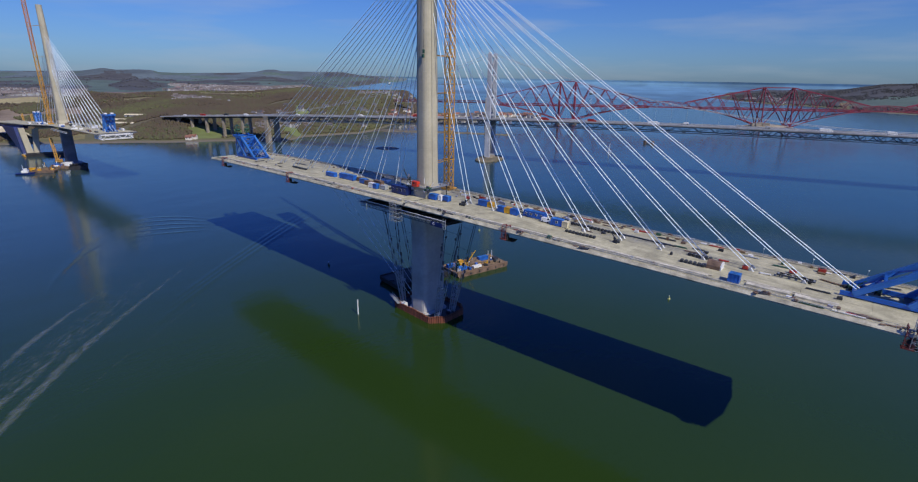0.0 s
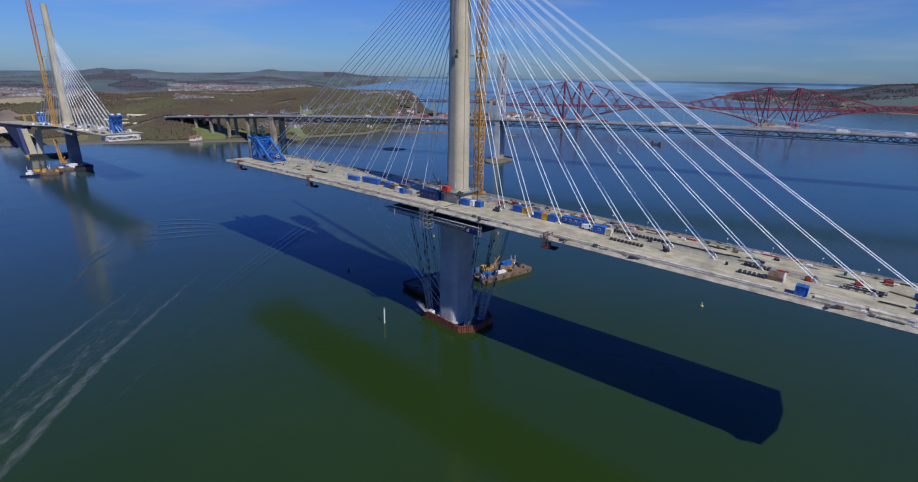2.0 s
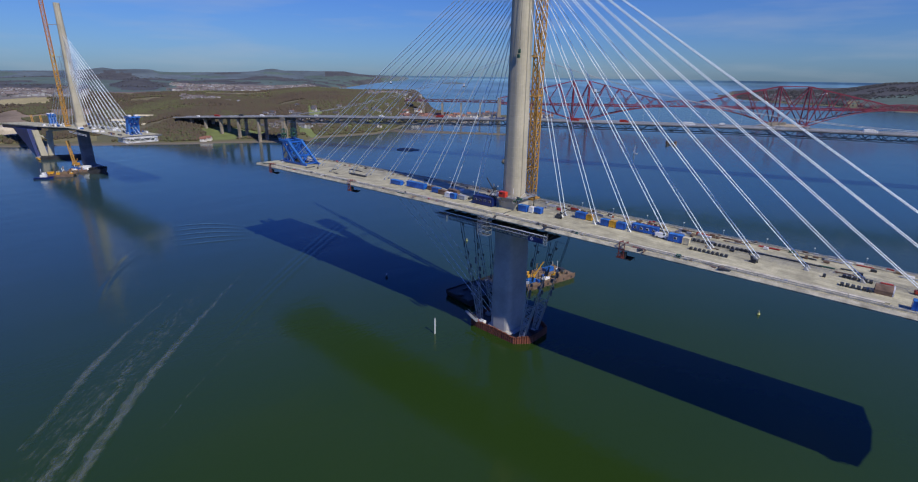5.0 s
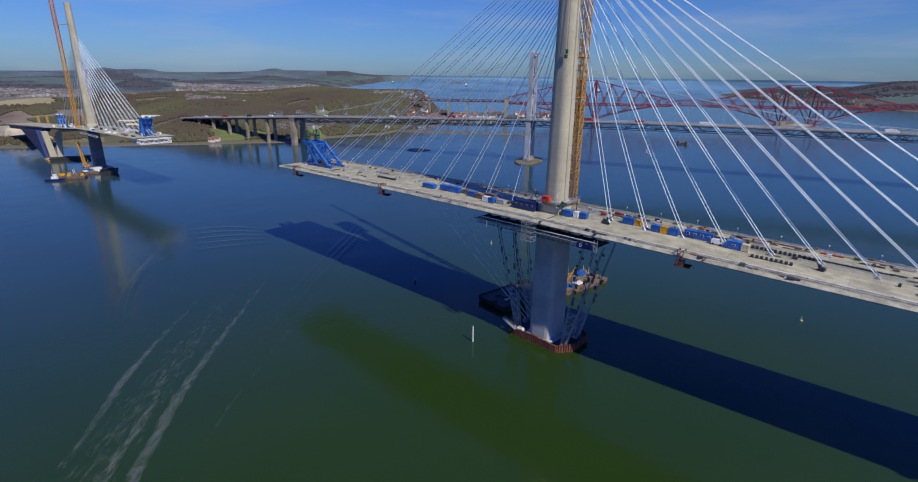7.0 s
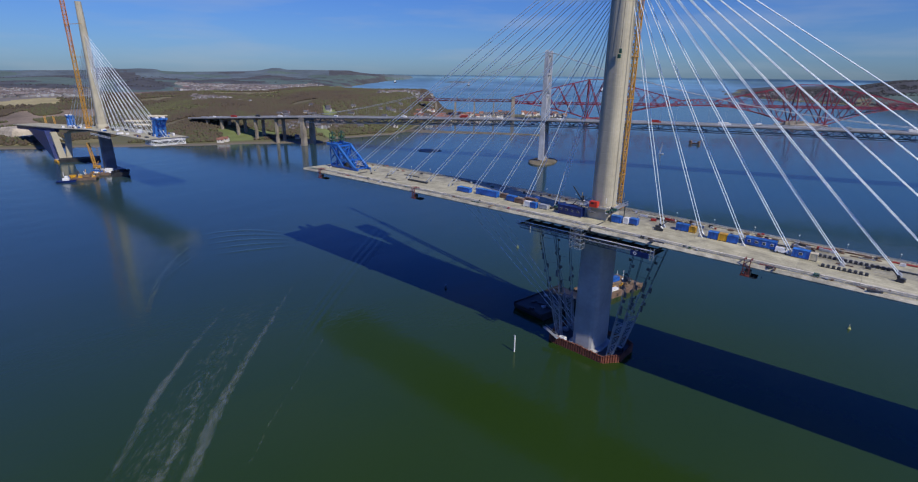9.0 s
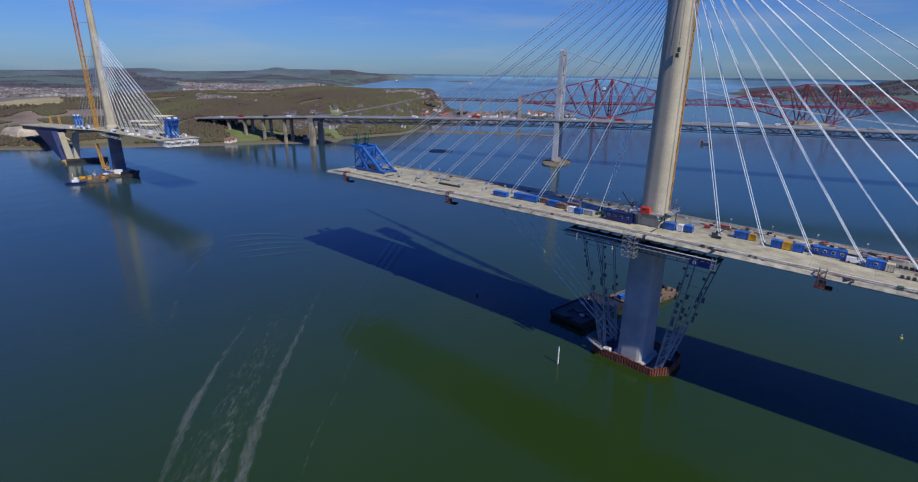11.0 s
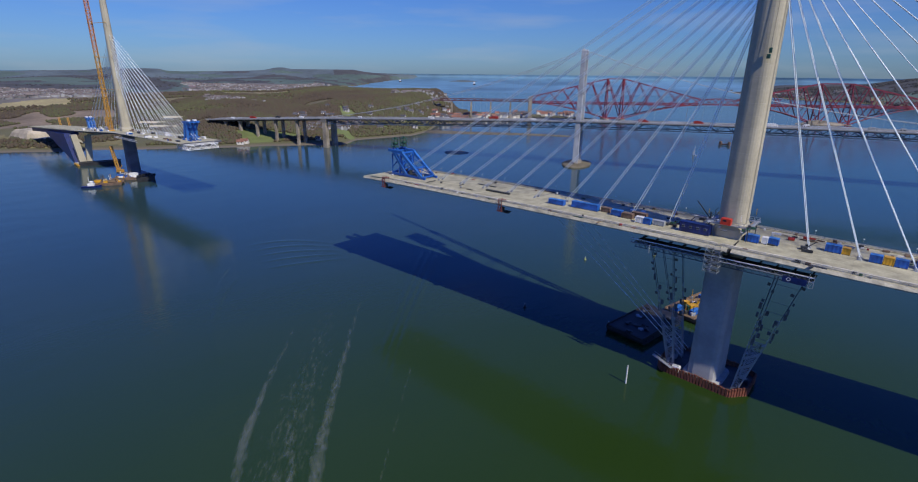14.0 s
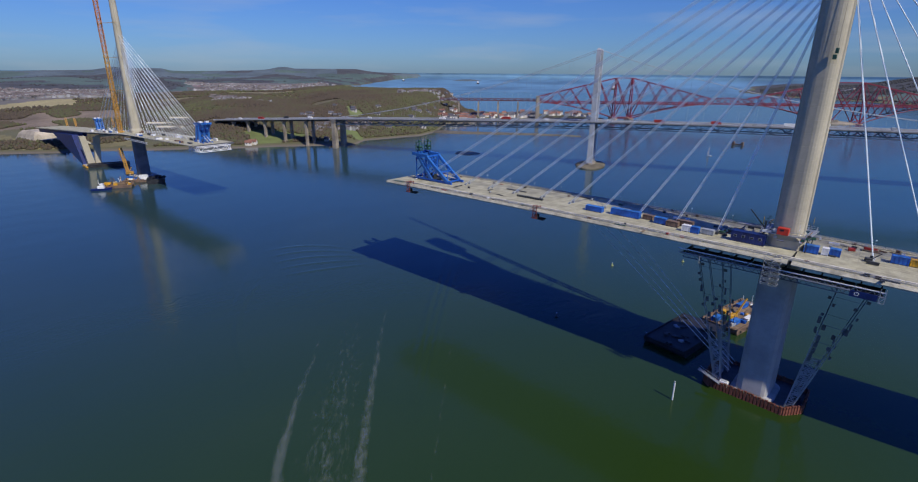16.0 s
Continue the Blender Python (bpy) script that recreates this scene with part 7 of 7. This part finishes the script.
def clump(bmv, bmf, x, y, z, s, rnd):
    """An uneven crown, its skirt down in the undergrowth."""
    base = len(bmv)
    for d in ((1, 0), (0, 1), (-1, 0), (0, -1)):
        q = s * rnd.uniform(0.42, 0.85)
        bmv.append(far((x + d[0] * q, y + d[1] * q, z + s * rnd.uniform(0.25, 0.55))))
    bmv.append(far((x + s * rnd.uniform(-0.2, 0.2), y + s * rnd.uniform(-0.2, 0.2), z + s * rnd.uniform(0.8, 1.25))))
    bmv.append(far((x, y, z - 0.35 * s)))
    for a, b in ((0, 1), (1, 2), (2, 3), (3, 0)):
        bmf.append((base + a, base + b, base + 4))
        bmf.append((base + b, base + a, base + 5))


def woods(name, label, count, az0, az1, r0, r1, size, seed, thresh, material=WOODLAND):
    rnd = random.Random(seed)
    v, f = [], []
    made = 0
    while made < count:
        az, r = rnd.uniform(az0, az1), math.sqrt(rnd.uniform(r0 * r0, r1 * r1))
        x, y = polar(az, r)
        made += 1
        if noise.noise((x / 170, y / 170, seed * 1.7)) < thresh:
            continue
        kind = land_cover(x, y)
        if kind in (1, 2, 4, 5, 7, 8) or kind == 3 and rnd.random() < 0.75:
            continue
        g = ground_height(x, y)
        if g < 2.6:
            continue
        s = size * rnd.uniform(0.6, 1.4)
        clump(v, f, x, y, g - 0.1 * s, s, rnd)
    me = bpy.data.meshes.new(name)
    me.from_pydata(v, [], f)
    me.materials.append(material)
    for p in me.polygons:
        p.use_smooth = True
    tagged(new(name, me), label, "trees", kind="stuff")


woods("shore_woods", "bare brown and green spring woods along the shore", 70000, -88, -57, 950, 1500, 3.9, 1, -0.36)
woods("hill_woods", "bare brown spring woods over the low hills", 52000, -88, -56, 1480, 2120, 4.4, 2, -0.12)
woods("headland_woods", "dense brown woods on the headland slope", 56000, -57, -43, 985, 1900, 3.8, 3, -0.45)
woods("far_woods", "dark far woods between the fields", 5000, -88, -54, 2500, 6000, 5, 4, 0.08, HAZED_WOOD)
woods("south_woods", "dark woods along the southern shore", 12000, -14, 8, 2600, 4600, 6, 5, -0.2, HAZED_WOOD)


def sailing_boat(x, y, h):
    b = thing("sailing_boat", (x, y, 0), "small white sailing boat on the firth", "boat", "small boats")
    bm = bmesh.new()
    prism(bm, [[(x - 3, y - 1, -0.3), (x + 2, y - 1, -0.3), (x + 4, y, -0.3), (x + 2, y + 1, -0.3), (x - 3, y + 1, -0.3)], [(x - 3.2, y - 1.3, 0.9), (x + 2.2, y - 1.3, 0.9), (x + 4.6, y, 1.1), (x + 2.2, y + 1.3, 0.9), (x - 3.2, y + 1.3, 0.9)]])
    part("hull", bm, WHITE, b)
    bar("mast", (x, y, 0.8), (x, y, h), 0.2, WHITE, b)
    bm = bmesh.new()
    prism(bm, [[(x - 3, y - 0.05, 2), (x - 0.2, y - 0.05, 2), (x - 0.2, y - 0.05, h)], [(x - 3, y + 0.05, 2), (x - 0.2, y + 0.05, 2), (x - 0.2, y + 0.05, h)]])
    part("sail", bm, WHITE, b)


sailing_boat(-209, 610, 15)


def moored_boat(x, y, rz):
    b = put(tagged(new("motor_boat"), "white motor boat drawn up beside the stone pier", "boat", "small boats"), pose(x, y, 0, 0, 0, rz))
    m = world_of(b)
    bm = bmesh.new()
    prism(bm, [[(-6, -1.5, -0.4), (4, -1.5, -0.4), (7, 0, -0.4), (4, 1.5, -0.4), (-6, 1.5, -0.4)], [(-6.4, -2.1, 1.5), (4.6, -2.1, 1.7), (8.4, 0, 2.3), (4.6, 2.1, 1.7), (-6.4, 2.1, 1.5)]])
    part("hull", bm, WHITE, b, m=m)
    bm = bmesh.new()
    box(bm, (-0.5, 0, 2.4), (5, 2.8, 1.7), bevel=0.25)
    w = part("cabin", bm, WHITE, b, m=m)
    bm = bmesh.new()
    box(bm, (0.2, 0, 2.7), (3.7, 2.9, 0.6))
    part("window_band", bm, GLASS, w, m=m)


moored_boat(-723, 372, 25)


def work_float(x, y):
    b = thing("mooring_frame", (x, y, 0), "dark floating mooring frame in the firth", "pontoon")
    for q in (-7, 7):
        bm = bmesh.new()
        box(bm, (x + q, y, 2.5), (4, 6, 7), bevel=0.3)
        part("pontoon", bm, BROWN, b)
    bar("cross_tie", (x - 7, y, 1.5), (x + 7, y, 1.5), 3, BROWN, b, 2)


work_float(-213, 772)


def ship(az, r, L, label):
    x, y = polar(az, r)
    p = far((x, y, 0))
    k = (p - HUB).length / (Vector((x, y, 0)) - HUB).length
    s = put(tagged(new("ship"), label, "ship", "far ships"), Matrix.Translation(p) @ Matrix.Rotation(radians(-az + 80), 4, "Z") @ Matrix.Scale(k, 4))
    m = world_of(s)
    bm = bmesh.new()
    prism(bm, [[(-L / 2, -9, -3), (L * 0.42, -9, -3), (L * 0.46, 0, -3), (L * 0.42, 9, -3), (-L / 2, 9, -3)], [(-L / 2, -10, 9), (L * 0.42, -10, 9), (L / 2, 0, 12), (L * 0.42, 10, 9), (-L / 2, 10, 9)]])
    part("hull", bm, DARK, s, m=m)
    bm = bmesh.new()
    box(bm, (-L * 0.34, 0, 18), (L * 0.16, 16, 20), bevel=1)
    part("superstructure", bm, WHITE, s, m=m)
    bm = bmesh.new()
    box(bm, (L * 0.06, 0, 11), (L * 0.55, 14, 5), bevel=0.5)
    part("cargo_deck", bm, GREY, s, m=m)


ship(-27.2, 4200, 190, "dark tanker with a white superstructure at anchor")
ship(-49.0, 7000, 90, "small pale ship far out on the firth")
ship(-41.2, 5600, 60, "small pale ship far out on the firth")


def foam_material():
    m = bpy.data.materials.new("wake_foam")
    m.use_nodes = True
    n, l = m.node_tree.nodes, m.node_tree.links
    b = n["Principled BSDF"]
    b.inputs["Base Color"].default_value = (*FOAM_WHITE, 1)
    b.inputs["Roughness"].default_value = 0.8
    g = n.new("ShaderNodeNewGeometry")
    no = n.new("ShaderNodeTexNoise")
    no.inputs["Scale"].default_value, no.inputs["Detail"].default_value, no.inputs["Roughness"].default_value = 1.0, 9, 0.75
    mp = n.new("ShaderNodeMapping")
    mp.vector_type = "TEXTURE"
    mp.inputs["Rotation"].default_value, mp.inputs["Scale"].default_value = (0, 0, radians(139)), (6, 1.7, 4)
    l.new(g.outputs["Position"], mp.inputs["Vector"]), l.new(mp.outputs[0], no.inputs["Vector"])
    uv = n.new("ShaderNodeUVMap")
    sp = n.new("ShaderNodeSeparateXYZ")
    l.new(uv.outputs[0], sp.inputs[0])
    a = n.new("ShaderNodeMath")
    a.operation = "MULTIPLY_ADD"
    l.new(sp.outputs[1], a.inputs[0])
    a.inputs[1].default_value, a.inputs[2].default_value = 0.42, -0.17
    s = n.new("ShaderNodeMath")
    s.operation = "ADD"
    l.new(no.outputs["Fac"], s.inputs[0]), l.new(a.outputs[0], s.inputs[1])
    r = n.new("ShaderNodeMapRange")
    r.inputs[1].default_value, r.inputs[2].default_value, r.inputs[4].default_value = 0.50, 0.95, 0.15
    l.new(s.outputs[0], r.inputs[0]), l.new(r.outputs[0], b.inputs["Alpha"])
    return m


FOAM = foam_material()


def wake(pts, name="wake_foam", label="thin broken white foam of a boat's wake"):
    """A strip of broken foam on the water: centre line, half width and density at each place."""
    me = bpy.data.meshes.new(name)
    cols = 9
    v, f, uv = [], [], []
    fine = []
    for (x0, y0, w0, d0), (x1, y1, w1, d1) in zip(pts, pts[1:]):
        for k in range(6):
            t = k / 6
            fine.append((x0 + (x1 - x0) * t, y0 + (y1 - y0) * t, w0 + (w1 - w0) * t, d0 + (d1 - d0) * t))
    fine.append(pts[-1])
    for i, (x, y, w, d) in enumerate(fine):
        a, b = fine[max(0, i - 1)], fine[min(len(fine) - 1, i + 1)]
        dx, dy = b[0] - a[0], b[1] - a[1]
        L = math.hypot(dx, dy)
        for c in range(cols):
            q = -1 + 2 * c / (cols - 1)
            v.append((x - dy / L * q * w, y + dx / L * q * w, 0.06))
            uv.append((i, d * (1 - q * q)))
    for i in range(len(fine) - 1):
        for c in range(cols - 1):
            f.append((i * cols + c, i * cols + c + 1, (i + 1) * cols + c + 1, (i + 1) * cols + c))
    me.from_pydata(v, [], f)
    lay = me.uv_layers.new(name="density")
    for lp in me.loops:
        lay.data[lp.index].uv = uv[lp.vertex_index]
    me.materials.append(FOAM)
    tagged(new(name, me), label, "wake", kind="stuff")


wake(((-18, -174, 3.0, 0.8), (-35, -161, 3.2, 0.9), (-74, -131.5, 3.0, 0.95), (-97, -110, 2.4, 0.8), (-138, -70, 1.8, 0.55), (-170, -38, 1.2, 0.1)))
wake(((-60, -170, 2.2, 0.5), (-81, -155, 2.6, 0.7), (-98, -143.5, 2.8, 0.95), (-120, -125, 2.2, 0.7), (-145, -101, 1.6, 0.45), (-185, -62, 1.2, 0.1)))
wake(((-30, -176, 3.4, 0.75), (-54, -157, 2.8, 0.8), (-72, -142, 2.4, 0.75), (-90, -132, 2.0, 0.5), (-125, -104, 1.4, 0.1)))
wake(((-34, -176, 15, 0.42), (-68, -150, 14, 0.5), (-105, -118, 12, 0.45), (-140, -86, 10, 0.36), (-185, -44, 8, 0.1)))
wake(((-26, -152, 0.9, 0.3), (-54, -122, 0.9, 0.42), (-79, -91, 0.8, 0.42), (-120, -40, 0.7, 0.35), (-163, 20, 0.5, 0.1)))


def wake_ripple(a, b, c, label="low curved ripple left on the water by a turning boat"):
    """A smooth ridge of water a hand's width high along a curve."""
    me = bpy.data.meshes.new("wake_ripple")
    v, f, n, cols = [], [], 40, 9
    a, b, c = Vector((*a, 0)), Vector((*b, 0)), Vector((*c, 0))
    for i in range(n + 1):
        t = i / n
        p = a * (1 - t) ** 2 + b * 2 * t * (1 - t) + c * t * t
        d = ((b - a) * (1 - t) + (c - b) * t).normalized()
        s = Vector((-d.y, d.x, 0))
        for j in range(cols):
            q = -1 + 2 * j / (cols - 1)
            v.append(p + s * q * 2.6 + Vector((0, 0, 0.02 + 0.16 * math.sin(math.pi * t) ** 0.6 * (0.5 + 0.5 * math.cos(math.pi * q)))))
    for i in range(n):
        for j in range(cols - 1):
            f.append((i * cols + j, i * cols + j + 1, (i + 1) * cols + j + 1, (i + 1) * cols + j))
    me.from_pydata([tuple(q) for q in v], [], f)
    me.materials.append(WATER)
    for p in me.polygons:
        p.use_smooth = True
    if me.polygons[0].normal.z < 0:
        me.flip_normals()
    tagged(new("wake_ripple", me), label, "wake", kind="stuff")


for k in range(5):
    wake_ripple((-284 + 12 * k, -52 - 2.5 * k), (-286 + 14 * k, -22 - 5 * k), (-248 + 8 * k, -6 - 3 * k))
    wake_ripple((-268 + 7 * k, -62 - 3 * k), (-236 + 6 * k, -92 - 5 * k), (-196 + 12 * k, -112 - 4 * k))
for k in range(3):
    wake_ripple((-214 + 5 * k, 60 + 3 * k), (-150 + 5 * k, -28 - k), (-98 + 9 * k, -88 - 6 * k))


def long_shed(x, y, L, W, H, rz, label):
    """A long low works hall with a shallow roof."""
    z = max(2.0, ground_height(x, y))
    h = put(tagged(new("works_hall"), label, "shed", "works halls on the shore"), pose(x, y, z, 0, 0, rz))
    m = world_of(h)
    bm = bmesh.new()
    prism(bm, [[(a * L / 2, b * W / 2, q) for a, b in ((-1, -1), (1, -1), (1, 1), (-1, 1))] for q in (-4, H)])
    part("wall", bm, GREY, h, m=m)
    bm = bmesh.new()
    prism(bm, [[(q * (L / 2 + 1), -W / 2 - 1, H), (q * (L / 2 + 1), 0, H + 2.5), (q * (L / 2 + 1), W / 2 + 1, H), (q * (L / 2 + 1), 0, H + 2.0)] for q in (-1, 1)])
    bmesh.ops.recalc_face_normals(bm, faces=bm.faces[:])
    part("roof", bm, CREAM, h, m=m)
    for k in range(4):
        bm = bmesh.new()
        box(bm, (-L / 2 + L * (k + 0.5) / 4, -W / 2 - 0.06, H * 0.45), (5, 0.2, H * 0.8))
        part("door", bm, DARK, h, m=m)


for az, r, L in ((-73.6, 1190, 60), (-71.8, 1200, 55), (-73.2, 1120, 46)):
    x, y = polar(az, r)
    long_shed(x, y, L, 9, 3.2, 42, "long white-roofed works hall on the shore")
for az, r, h in ((-80.6, 1180, 26), (-80.0, 1190, 24), (-77.4, 1170, 24)):
    x, y = polar(az, r)
    z = max(2, ground_height(x, y))
    c = thing("yard_crane", (x, y, z), "small yellow lattice crane in the works yard", "crane", "yard cranes")
    lattice_mast("mast", (x, y, z), (x - 6, y, z + h), 2.2, 6, lambda f: CRANE, c, 0.5)
